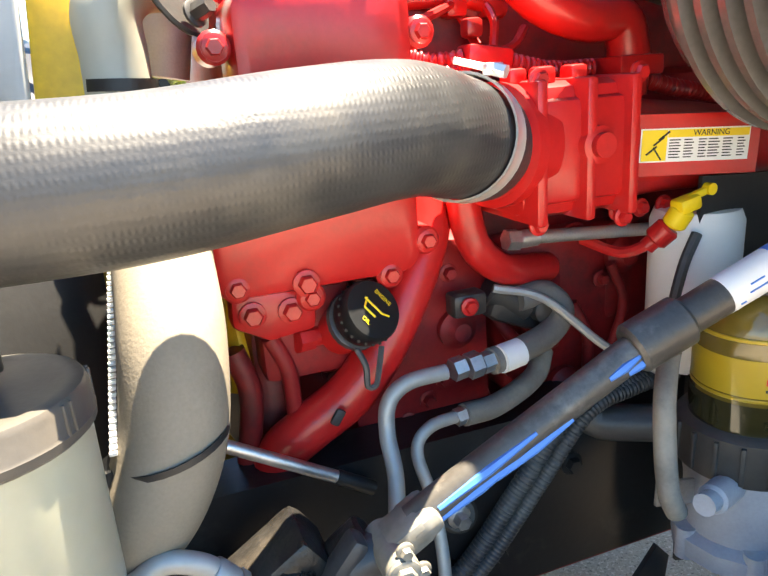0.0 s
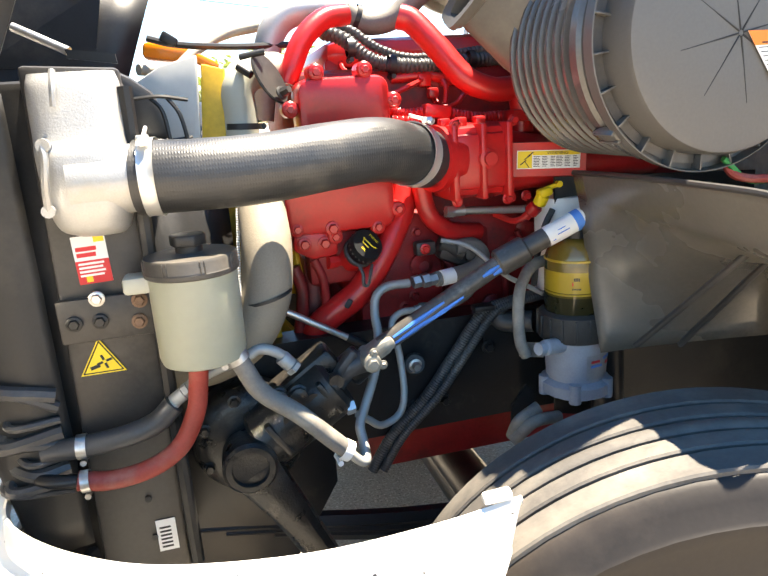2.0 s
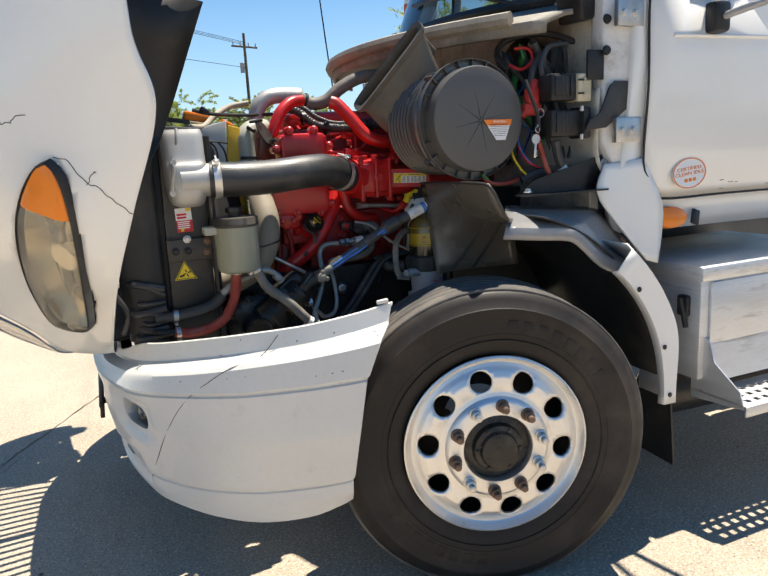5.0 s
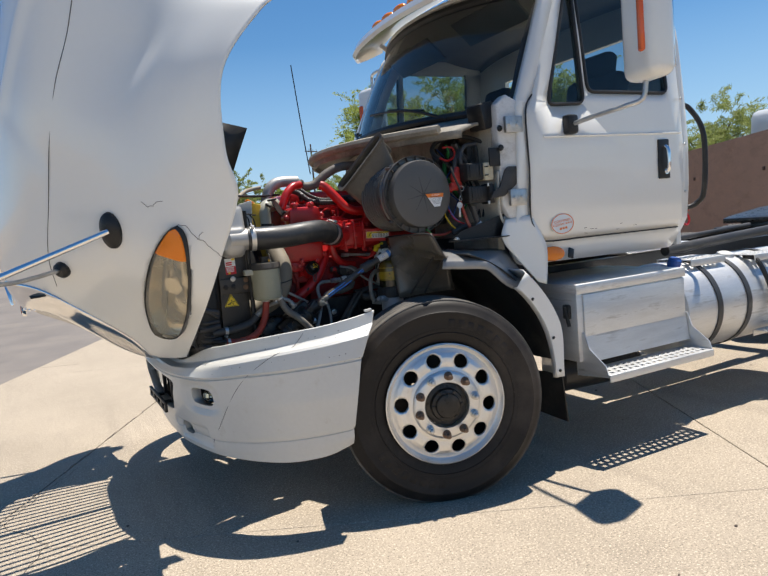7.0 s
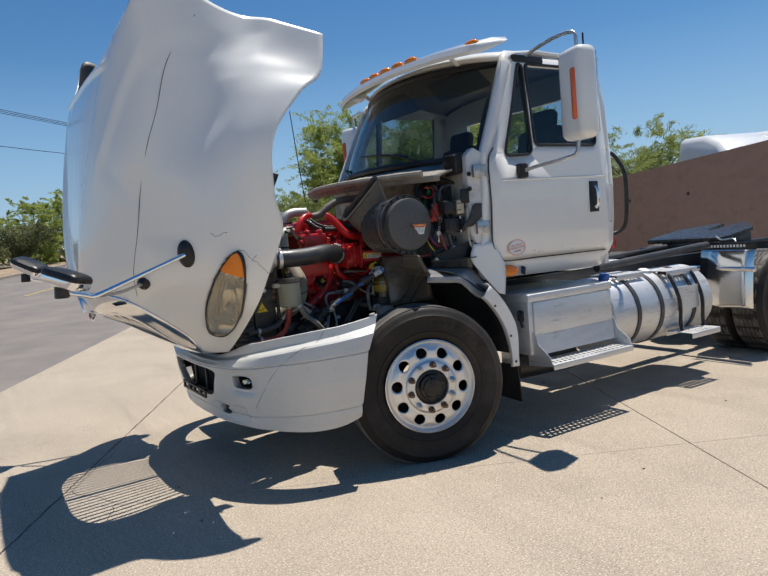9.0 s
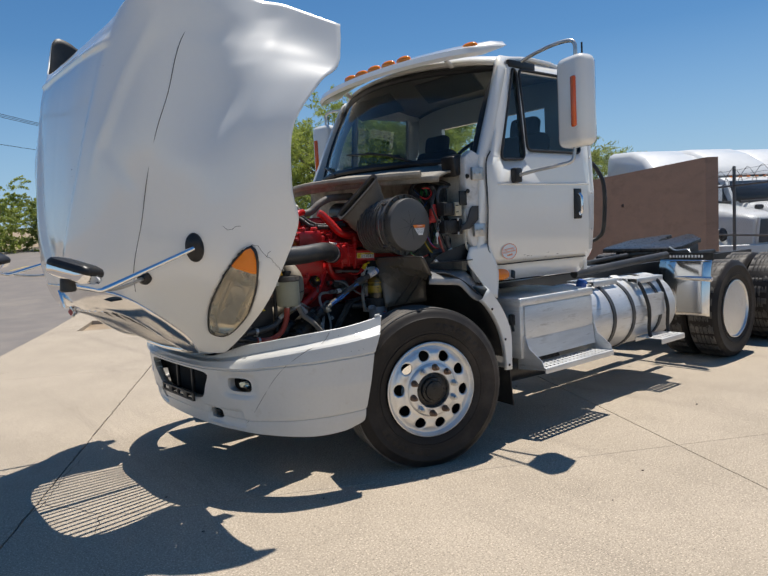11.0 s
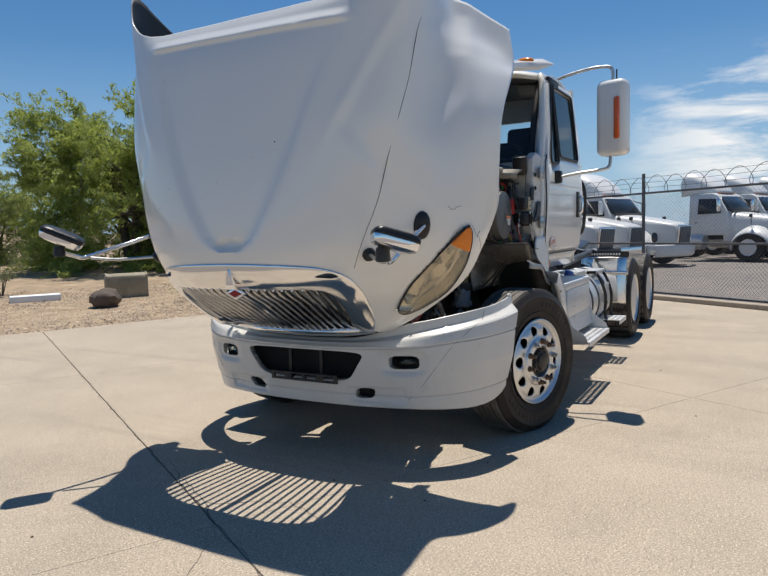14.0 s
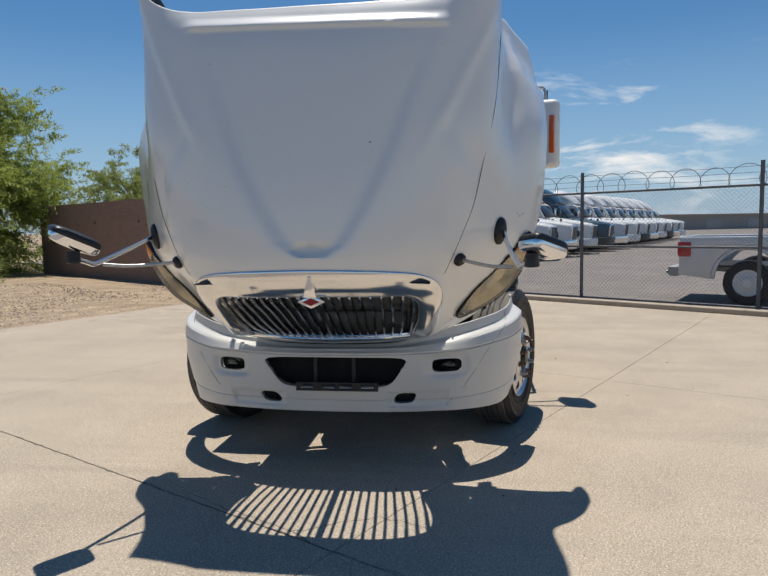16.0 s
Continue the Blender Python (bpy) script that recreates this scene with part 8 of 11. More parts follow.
q = B()
neck = oc - od.normalized() * 0.075
rod(q, neck, oc - od.normalized() * 0.02, 0.029, n=24, w=0.004)
rod(q, neck, neck + Vector((-0.050, -0.012, 0.004)), 0.012, n=12)
rod(q, neck + Vector((-0.034, -0.008, 0.003)), neck + Vector((-0.052, -0.013, 0.004)), 0.016, n=8)
tube(q, [neck, neck + Vector((0.0, 0.06, -0.05)), neck + Vector((0.0, 0.10, -0.06))], 0.024, 14, 5)
part("oil_filler_neck", q, RED, engine)
q = B()
tube(q, [(-0.318, -0.462, 1.140), (-0.312, -0.470, 1.122), (-0.312, -0.472, 1.100), (-0.303, -0.472, 1.099), (-0.297, -0.470, 1.118), (-0.290, -0.462, 1.138)], 0.0035, 6, 6)
lathe(q, [(0.031, -0.005), (0.034, -0.003), (0.034, 0.004), (0.031, 0.006)], aim(oc - od.normalized() * 0.035, oc + od)[0], 24)
part("cap_tether", q, RUBBER, cap_)

# dipstick, braided line, white filter
q = B()
rod(q, (0.066, -0.494, 1.226), (0.072, -0.504, 1.248), 0.014, n=14, w=0.003)
box(q, (0.074, -0.504, 1.252), (0.030, 0.022, 0.018), 0.005, (0, -12, 0))
box(q, (0.092, -0.504, 1.262), (0.040, 0.009, 0.010), 0.004, (0, -14, 0))
rod(q, (0.106, -0.500, 1.266), (0.106, -0.510, 1.266), 0.007, n=12)
dip = part("dipstick", q, YELLOW, engine, "yellow oil dipstick handle")
q = B()
rod(q, (0.052, -0.480, 1.208), (0.064, -0.492, 1.225), 0.015, n=14, w=0.003)
rod(q, (0.046, -0.475, 1.200), (0.052, -0.480, 1.208), 0.010, n=10)
tube(q, [(0.050, -0.478, 1.204), (0.030, -0.450, 1.190), (0.010, -0.400, 1.200)], 0.007, 8, 5)
part("dipstick_tube", q, RED, dip)
q = B()
rod(q, (-0.073, -0.420, 1.219), (0.184, -0.420, 1.198), 0.0085, n=12)
br_ = part("braided_line", q, mat("braided_steel", (0.42, 0.40, 0.37), 0.45, metal=0.7, var=0.35, fine=600, bump=0.8), engine, "braided steel fuel line")
q = B()
rod(q, (-0.112, -0.420, 1.221), (-0.095, -0.420, 1.219), 0.013, n=6)
rod(q, (-0.095, -0.420, 1.219), (-0.070, -0.420, 1.219), 0.011, n=10)
part("line_fitting", q, STEEL, br_)
q = B()
lathe(q, [(0.052, 0.0), (0.055, 0.008), (0.055, 0.19), (0.05, 0.205), (0.02, 0.21)], pose(0.135, -0.46, 1.03), 32)
part("lube_filter", q, LABEL_WHITE, engine, "white spin-on oil filter")

q = B()
tube(q, [(0.092, -0.505, 1.215), (0.070, -0.510, 1.180), (0.050, -0.515, 1.120), (0.045, -0.510, 1.060)], 0.0065, 8, 6)
part("sender_cable", q, RUBBER, engine)
# steering shaft
SHAFT = mat("dusty_worn_steel_shaft", (0.075, 0.070, 0.063), 0.40, metal=0.25, var=0.3, scale=14, fine=160, bump=0.3, dirt=(0.24, 0.22, 0.19), dirt_amount=0.3, dirt_scale=16)
q = B()
A0, A1, A2 = Vector((-0.315, -0.588, 1.008)), Vector((-0.062, -0.605, 1.148)), Vector((0.115, -0.63, 1.228))
rod(q, A0, A1, 0.0175, n=20)
shaft = part("steering_shaft", q, SHAFT, truck, "black steering shaft daubed with blue paint")
q = B()
rod(q, A1.lerp(A2, -0.10), A1.lerp(A2, 0.22), 0.0265, n=20, w=0.004)
rod(q, A1.lerp(A2, 0.2), A2, 0.0195, n=20)
part("slip_joint", q, SHAFT, shaft)
q = B()
rod(q, A1.lerp(A2, 0.44), A1.lerp(A2, 0.86), 0.0201, n=24)
lab2 = part("shaft_label", q, LABEL_WHITE, shaft, "torn white instruction label")
q = B()
rod(q, A1.lerp(A2, 0.74), A1.lerp(A2, 0.82), 0.0204, n=24)
part("label_band", q, BLUE_PAINT, lab2)
for t0, t1, o_ in ((0.10, 0.50, (-.004, -.0150, .005)), (0.08, 0.40, (.003, -.0155, -.004)), (0.30, 0.62, (.004, -.0155, -.006)), (0.80, 0.93, (-.003, -.0155, .003)), (0.86, 0.97, (.003, -.0155, -.004))):
    q = B()
    tube(q, [A0.lerp(A1, t0) + Vector(o_), A0.lerp(A1, (t0 + t1) / 2) + Vector(o_), A0.lerp(A1, t1) + Vector(o_)], [0.003, 0.0052, 0.0025], 6, 3)
    part("paint_streak", q, BLUE_PAINT, shaft)
q = B()
for t0, t1, a_ in ((0.47, 0.50, 0), (0.53, 0.66, 1), (0.55, 0.63, 2)):
    d_ = (A2 - A1).normalized()
    up2 = (Vector((0, 0, 1)) - d_ * d_.z).normalized()
    nf_ = up2.cross(d_).normalized()
    nf_ = nf_ if nf_.y < 0 else -nf_
    o2 = (nf_ * math.cos(0.35 * (a_ - 1)) + up2 * math.sin(0.35 * (a_ - 1))) * 0.0205
    rod(q, A1.lerp(A2, t0) + o2, A1.lerp(A2, t1) + o2, 0.0009, n=5)
part("label_print", q, BLUE_PAINT, lab2, "small blue print bars")["kind"] = "stuff"
q = B()
mS = aim(A0, A1)[0]
box(q, A0 + Vector((-0.012, -0.004, -0.006)), (0.055, 0.044, 0.030), 0.008, (0, -29, 0))
box(q, A0 + Vector((0.005, -0.002, 0.004)), (0.04, 0.05, 0.026), 0.010, (0, -29, 0))
lathe(q, [(0.017, -0.03), (0.017, 0.032), (0.012, 0.036)], aim((-0.342, -0.60, 0.992), (-0.342, -1.0, 0.992))[0], 20)
for p_, r_ in (((-0.342, -0.634, 0.992), 0.011), ((-0.338, -0.628, 1.012), 0.006), ((-0.322, -0.626, 0.985), 0.006)):
    bolt(q, p_, (0, -1, 0), r_, 0.008)
yoke = part("u_joint", q, mat("grease_smeared_steel", (0.24, 0.225, 0.19), 0.45, metal=0.3, var=0.3, scale=30, bump=0.5), shaft, "greasy pale universal joint")
q = B()
tube(q, [(-0.335, -0.585, 0.985), (-0.37, -0.58, 0.975), (-0.395, -0.575, 0.955), (-0.41, -0.57, 0.93)], [0.022, 0.024, 0.022, 0.02], 12, 5)
box(q, (-0.385, -0.585, 0.985), (0.02, 0.03, 0.06), 0.008, (0, 40, 0))
part("lower_yoke", q, RUBBER, shaft)

# steering gear and pitman arm
q = B()
gc, ge = Vector((-0.40, -0.565, 0.945)), Vector((-0.555, -0.56, 0.845))
rod(q, gc, ge, 0.062, n=24, w=0.010)
rod(q, gc + Vector((0.02, 0, 0.012)), gc + Vector((0.055, 0.0, 0.035)), 0.034, n=16, w=0.004)
lathe(q, [(0.100, -0.07), (0.108, -0.06), (0.108, 0.0), (0.098, 0.012), (0.074, 0.020)], aim((-0.575, -0.53, 0.84), (-0.575, -1, 0.84))[0], 32)
box(q, (-0.46, -0.545, 0.955), (0.14, 0.075, 0.055), 0.012, (0, -33, 0))
box(q, (-0.44, -0.60, 0.93), (0.05, 0.03, 0.04), 0.008, (0, -33, 0))
bosses, ribs = [], []
for dx, dz, r_ in ((0.035, 0.05, 0.020), (0.085, 0.02, 0.017), (0.10, 0.055, 0.013), (0.0, 0.055, 0.016)):
    bosses.append(lathe(B(), [(r_, 0.0), (r_, 0.012), (r_ * 0.8, 0.014), (r_ * 0.8, 0.024), (r_ * 0.5, 0.026)], aim((-0.515 + dx, -0.595, 0.895 + dz), (-0.515 + dx, -1.0, 0.92 + dz))[0], 10))
for k in range(3):
    ribs.append(box(B(), (-0.525 + 0.05 * k, -0.615, 0.870 + 0.032 * k), (0.012, 0.02, 0.075), 0.004, (0, -33, 0)))
gear = part("steering_gear", q, GREASE, truck, "oily black steering gear box")
for b in bosses:
    part("gear_boss", b, GREASE, gear)
for b in ribs:
    part("gear_rib", b, GREASE, gear)
for dx, dz in ((0, 0), (0.045, 0.03), (0.09, 0.058)):
    part("gear_plug", rod(B(), (-0.50 + dx, -0.60, 0.905 + dz), (-0.50 + dx, -0.62, 0.905 + dz), 0.014, n=12), GREASE, gear)
for k in range(7):
    q = B()
    a = 2 * math.pi * k / 7
    bolt(q, (-0.575 + 0.090 * math.cos(a), -0.545, 0.84 + 0.090 * math.sin(a)), (0, -1, 0), 0.009, 0.012)
    part("gear_bolt", q, GREASE, gear)
q = B()
lathe(q, [(0.048, -0.02), (0.050, 0.0), (0.050, 0.045), (0.044, 0.052), (0.034, 0.052), (0.032, 0.044), (0.010, 0.042)], aim((-0.582, -0.585, 0.83), (-0.582, -1, 0.83))[0], 32)
part("sector_shaft", q, GREASE, gear)
q = B()
Pm = [Vector((-0.575, -0.605, 0.815)), Vector((-0.525, -0.61, 0.73)), Vector((-0.47, -0.615, 0.62)), Vector((-0.43, -0.62, 0.52))]
sheet(q, [[p + Vector((w_ * .83, 0, w_ * .45)) + Vector((0, d_, 0)) for w_, d_ in ((-h_, -.012), (-h_ * .6, -.024), (h_ * .6, -.024), (h_, -.012), (h_, .02), (-h_, .02))] for p, h_ in zip(Pm, (0.048, 0.036, 0.030, 0.034))], close=True)
part("pitman_arm", q, GREASE, gear, "oily black pitman arm")
q = B()
rod(q, (-0.43, -0.63, 0.52), (0.02, -0.70, 0.46), 0.02, n=14)
part("drag_link", q, BLACK_PAINT, truck)

# power steering reservoir
q = B()
lathe(q, [(0.055, 1.050), (0.068, 1.056), (0.0715, 1.068), (0.0720, 1.212)], pose(-0.632, -0.632, 0), 40)
res = part("steering_fluid_reservoir", q, MILKY, truck, "milky plastic steering fluid reservoir with a black lid")
q = B()
lathe(q, [(0.073, 1.203), (0.0765, 1.206), (0.0770, 1.212), (0.0755, 1.214), (0.0755, 1.230), (0.073, 1.2345), (0.066, 1.236), (0.062, 1.2345), (0.03, 1.238)], pose(-0.632, -0.632, 0), 40)
lid = part("lid", q, BLACK_GREY, res, "black screw lid")
for k in range(16):
    a = 2 * math.pi * (k // 2) / 8 + 0.25 + (0.045 if k % 2 else -0.045)
    part("lid_notch", box(B(), (-0.632 + 0.0755 * math.cos(a), -0.632 + 0.0755 * math.sin(a), 1.222), (0.003, 0.0022, 0.022), 0.0008, (0, 0, math.degrees(a))), BLACK_GREY, lid)
q = B()
lathe(q, [(0.022, 1.236), (0.022, 1.252)], pose(-0.632, -0.632, 0), 24)
plate(q, [Vector((-0.632, -0.632, 1.249)) + Vector((math.cos(a), math.sin(a), 0)) * (0.027 / math.cos((a + 0.2) % (math.pi / 3) - math.pi / 6) ** 0.75) for a in [2 * math.pi * k / 36 for k in range(36)]], (0, 0, 1), 0.017, 0.002)
part("lid_knob", q, BLACK, lid)
q = B()
box(q, (-0.715, -0.63, 1.195), (0.05, 0.05, 0.028), 0.006)
part("mount_ear", q, FROST, res)
q = B()
box(q, (-0.77, -0.592, 1.135), (0.17, 0.008, 0.075), 0.004)
box(q, (-0.685, -0.60, 1.16), (0.008, 0.05, 0.10), 0.004)
brk_ = part("reservoir_bracket", q, BLACK_GREY, truck, "black steel reservoir bracket")
for p_, m_ in (((-0.789, -0.600, 1.171), STEEL), ((-0.830, -0.600, 1.133), BLACK), ((-0.790, -0.600, 1.132), BLACK), ((-0.724, -0.600, 1.160), RUSTY), ((-0.729, -0.600, 1.124), RUSTY)):
    part("bracket_bolt", bolt(B(), p_, (0, -1, 0), 0.009, 0.009), m_, brk_)
q = B()
rod(q, (-0.600, -0.645, 1.075), (-0.576, -0.655, 1.056), 0.015, n=14, w=0.002)
part("outlet", q, MILKY, res)
q = B()
tube(q, [(-0.644, -0.635, 1.046), (-0.650, -0.635, 1.004), (-0.660, -0.635, 0.960), (-0.693, -0.635, 0.902), (-0.746, -0.635, 0.871), (-0.811, -0.635, 0.862), (-0.864, -0.635, 0.872)], 0.0165, 18, 8)
rh = part("red_return_hose", q, HOSE_RED, truck, "faded red rubber return hose")
part("hose_clamp", clamp(B(), (-0.852, -0.635, 0.869), (1, 0, 0.02), 0.0175, 0.014), STEEL, rh)
q = B()
tube(q, [(-0.864, -0.635, 0.872), (-0.902, -0.630, 0.875), (-0.929, -0.610, 0.879), (-0.933, -0.580, 0.887)], 0.012, 12, 6)
part("return_pipe", q, BLACK_PAINT, rh)
q = B()
rod(q, (-0.644, -0.635, 1.049), (-0.645, -0.635, 1.041), 0.019, n=12)
rod(q, (-0.669, -0.650, 1.053), (-0.657, -0.650, 1.051), 0.010, n=10)
part("hose_fitting", q, STEEL, rh)
q = B()
tube(q, [(-0.695, -0.620, 0.974), (-0.728, -0.620, 0.946), (-0.778, -0.620, 0.931), (-0.844, -0.610, 0.921), (-0.916, -0.600, 0.917)], 0.019, 16, 8)
bh = part("oil_cooler_hose", q, RUBBER, truck, "black rubber oil cooler hose")
part("hose_clamp", clamp(B(), (-0.853, -0.610, 0.921), (1, 0, -.05), 0.020, 0.016), STEEL, bh)
q = B()
tube(q, [(-0.700, -0.620, 0.969), (-0.668, -0.610, 0.997), (-0.628, -0.600, 1.014), (-0.566, -0.590, 1.027), (-0.538, -0.585, 1.037), (-0.505, -0.585, 1.023), (-0.481, -0.585, 0.992)], 0.010, 12, 8)
for p_, s_ in (((-0.680, -0.615, 0.987), .014), ((-0.489, -0.585, 1.001), .016)):
    d_ = Vector((0.7, 0, 0.45)) if p_[0] < -0.6 else Vector((0.6, 0, -0.75))
    lathe(q, [(s_ * 0.8, -0.020), (s_ * 0.9, -0.018), (s_ * 0.9, 0.004), (s_ * 0.75, 0.006)], aim(p_, Vector(p_) + d_)[0], 16)
    lathe(q, [(s_, 0.006), (s_, 0.016)], aim(p_, Vector(p_) + d_)[0], 6)
part("pressure_pipe", q, mat("grey_zinc_pipe", (0.38, 0.375, 0.35), 0.5, metal=0.4, var=0.15), bh, "grey steel pressure pipe")
q = B()
tube(q, [(-0.584, -0.652, 1.064), (-0.570, -0.655, 1.030), (-0.546, -0.658, 0.984), (-0.489, -0.665, 0.936), (-0.442, -0.665, 0.884), (-0.406, -0.660, 0.843)], 0.0165, 18, 8)
gh = part("return_hose", q, HOSE_GREY, truck, "dusty grey steering return hose")
part("hose_clamp", clamp(B(), (-0.580, -0.653, 1.053), (0.45, 0, -.9), 0.018, 0.016), STEEL, gh)
part("hose_clamp", clamp(B(), (-0.410, -0.660, 0.847), (0.8, 0, -.6), 0.018, 0.016), LABEL_WHITE, gh)
q = B()
PZ = bpy.data.materials["grey_zinc_pipe"]
tube(q, [(-0.403, -0.655, 0.836), (-0.386, -0.655, 0.818), (-0.373, -0.650, 0.814), (-0.370, -0.620, 0.837), (-0.370, -0.600, 0.858), (-0.357, -0.580, 0.877), (-0.320, -0.540, 0.937), (-0.298, -0.500, 0.993), (-0.294, -0.470, 1.036), (-0.286, -0.460, 1.069), (-0.260, -0.455, 1.085), (-0.211, -0.450, 1.085)], 0.0095, 12, 8)
p1 = part("steering_pipe", q, PZ, truck, "bent grey steel steering pipe")
q = B()
tube(q, [(-0.370, -0.585, 0.877), (-0.345, -0.575, 0.854), (-0.318, -0.560, 0.831), (-0.275, -0.540, 0.838), (-0.259, -0.530, 0.880), (-0.256, -0.500, 0.954), (-0.260, -0.470, 1.004), (-0.239, -0.460, 1.025), (-0.198, -0.450, 1.025)], 0.0075, 12, 8)
part("steering_pipe", q, PZ, truck, "bent grey steel steering pipe")
for p_, r_ in (((-0.195, -0.450, 1.086), .014), ((-0.175, -0.450, 1.086), .016), ((-0.157, -0.450, 1.086), .013), ((-0.386, -0.600, 0.902), .015), ((-0.193, -0.450, 1.024), .011)):
    part("pipe_nut", lathe(B(), [(r_, -0.008), (r_, 0.008)], aim(p_, Vector(p_) + Vector((1, 0.1, 0.1)))[0], 6), STEEL, p1)
q = B()
tube(q, [(-0.151, -0.450, 1.085), (-0.103, -0.440, 1.087), (-0.049, -0.420, 1.093), (-0.027, -0.410, 1.115), (-0.045, -0.400, 1.138), (-0.085, -0.400, 1.137)], 0.0165, 14, 8)
ph = part("pressure_hose", q, HOSE_GREY, truck, "dusty pump pressure hose")
q = B()
rod(q, (-0.141, -0.452, 1.086), (-0.111, -0.447, 1.088), 0.0172, n=18)
part("hose_tag", q, LABEL_WHITE, ph)
q = B()
tube(q, [(-0.190, -0.450, 1.024), (-0.140, -0.440, 1.021), (-0.075, -0.420, 1.035), (-0.048, -0.400, 1.060)], 0.014, 14, 8)
part("pump_hose", q, HOSE_GREY, truck)
q = B()
box(q, (-0.075, -0.372, 1.125), (0.085, 0.05, 0.06), 0.014, (0, 24, 0))
rod(q, (-0.115, -0.375, 1.150), (-0.06, -0.385, 1.118), 0.022, n=16, w=0.004)
lathe(q, [(0.018, 0.0), (0.018, 0.02), (0.012, 0.024)], aim((-0.050, -0.39, 1.118), (-0.03, -0.6, 1.12))[0], 14)
part("steering_pump", q, BLACK_GREY, engine, "dirty grey steering pump")
q = B()
tube(q, [(-0.119, -0.400, 1.157), (-0.059, -0.420, 1.138), (0.001, -0.460, 1.078), (0.060, -0.480, 1.042), (0.073, -0.500, 1.034)], 0.0055, 8, 6)
part("thin_pipe", q, PZ, truck)

# looms down the frame rail
for dx, r in ((0.0, 0.012), (0.024, 0.010)):
    q = B()
    tube(q, [Vector(p_) + Vector((dx, -dx * 0.3, 0)) for p_ in ((0.077, -0.470, 1.026), (0.007, -0.470, 1.019), (-0.057, -0.470, 1.001), (-0.120, -0.465, 0.920), (-0.191, -0.460, 0.827), (-0.274, -0.460, 0.749), (-0.324, -0.460, 0.676))], r, 12, 14, 0.05, 0.0055)
    part("frame_loom", q, RUBBER, truck, "black corrugated loom along the frame rail")
q = B()
box(q, (-0.058, -0.475, 1.016), (0.045, 0.03, 0.012), 0.003)
plate(q, [(-0.046, -0.445, 1.003), (-0.011, -0.445, 0.993), (-0.017, -0.445, 0.902), (-0.043, -0.445, 0.906)], (0, 1, 0), 0.006)
lb_ = part("loom_bracket", q, BLACK_PAINT, truck)
part("bracket_bolt", bolt(B(), (-0.037, -0.450, 0.915), (0, -1, 0), 0.011, 0.012), BLACK_PAINT, lb_)
q = B()
rod(q, (-0.206, -0.440, 0.900), (-0.219, -0.485, 0.917), 0.024, n=20, w=0.004)
rb2 = part("rail_stud", q, BLACK, truck)
part("stud_nut", bolt(B(), (-0.219, -0.487, 0.915), (0, -1, 0), 0.010, 0.016), STEEL, rb2)
for x_, z_ in ((-0.50, 0.80), (-0.428, 0.80), (-0.212, 0.80), (-0.194, 0.80), (-0.14, 0.80)):
    part("rail_bolt", bolt(B(), (x_, -0.436, z_), (0, -1, 0), 0.010, 0.012), BLACK_PAINT, truck)
q = B()
tube(q, [(0.049, -0.500, 0.977), (-0.001, -0.460, 0.973), (-0.027, -0.440, 0.988), (-0.130, -0.400, 0.934), (-0.463, -0.400, 0.932)], 0.024, 14, 6)
part("rail_hose", q, RUBBER, truck)

# fuel filter and water separator
fm_ = pose(0.093, -0.595, 0.0)
q = B()
lathe(q, [(0.066, 0.968), (0.074, 0.972), (0.076, 0.978), (0.074, 1.022), (0.066, 1.028)], fm_, 40)
ff = part("fuel_filter", q, BLACK_GREY, truck, "fuel filter with a clear amber bowl and milky grey base")
for k in range(18):
    a = 2 * math.pi * k / 18
    part("grip_rib", box(B(), fm_ @ Vector((0.0755 * math.cos(a), 0.0755 * math.sin(a), 0.998)), (0.006, 0.005, 0.044), 0.001, (0, 0, math.degrees(a))), BLACK_GREY, ff)
q = B()
lathe(q, [(0.0615, 1.020), (0.0610, 1.10), (0.060, 1.138), (0.054, 1.158), (0.040, 1.170), (0.025, 1.174), (0.01, 1.175)], fm_, 40)
bowl = part("clear_bowl", q, AMBER_GLASS, ff, "clear amber plastic bowl")
for z0, z1 in ((1.131, 1.136), (1.066, 1.070)):
    part("bowl_band", lathe(B(), [(0.0612, z0), (0.0622, z0 + 0.001), (0.0622, z1 - 0.001), (0.0612, z1)], fm_, 40, cap=False), GOLD_LABEL, bowl)
q = B()
lathe(q, [(0.0618, 1.072), (0.0616, 1.113)], fm_, 40, cap=False)
part("bowl_label", q, GOLD_LABEL, ff, "yellow maker's label")
q = B()
lathe(q, [(0.0622, 1.028), (0.0620, 1.062)], fm_, 40, cap=False)
part("dark_media", q, mat("dark_olive_fuel", (0.030, 0.026, 0.010), 0.1, var=0.2, coat=0.5, bump=0.0), ff, "dark fuel in the bowl")
for a0, n_, z_, h_, m_ in ((-1.35, 5, 1.098, 0.011, INK), (-1.11, 3, 1.098, 0.008, LABEL_ORANGE), (-2.15, 4, 1.100, 0.006, INK), (-2.2, 6, 1.081, 0.003, INK), (-2.2, 1, 1.091, 0.007, LABEL_RED)):
    q = B()
    for k in range(n_):
        a = a0 + 0.047 * k
        box(q, fm_ @ Vector((0.0621 * math.cos(a), 0.0621 * math.sin(a), z_)), (0.0008, 0.0021, h_), 0, (0, 0, math.degrees(a)))
    part("label_name_bar", q, m_, ff)["kind"] = "stuff"
q = B()
lathe(q, [(0.028, 1.172), (0.028, 1.190), (0.024, 1.194), (0.005, 1.194)], fm_, 24)
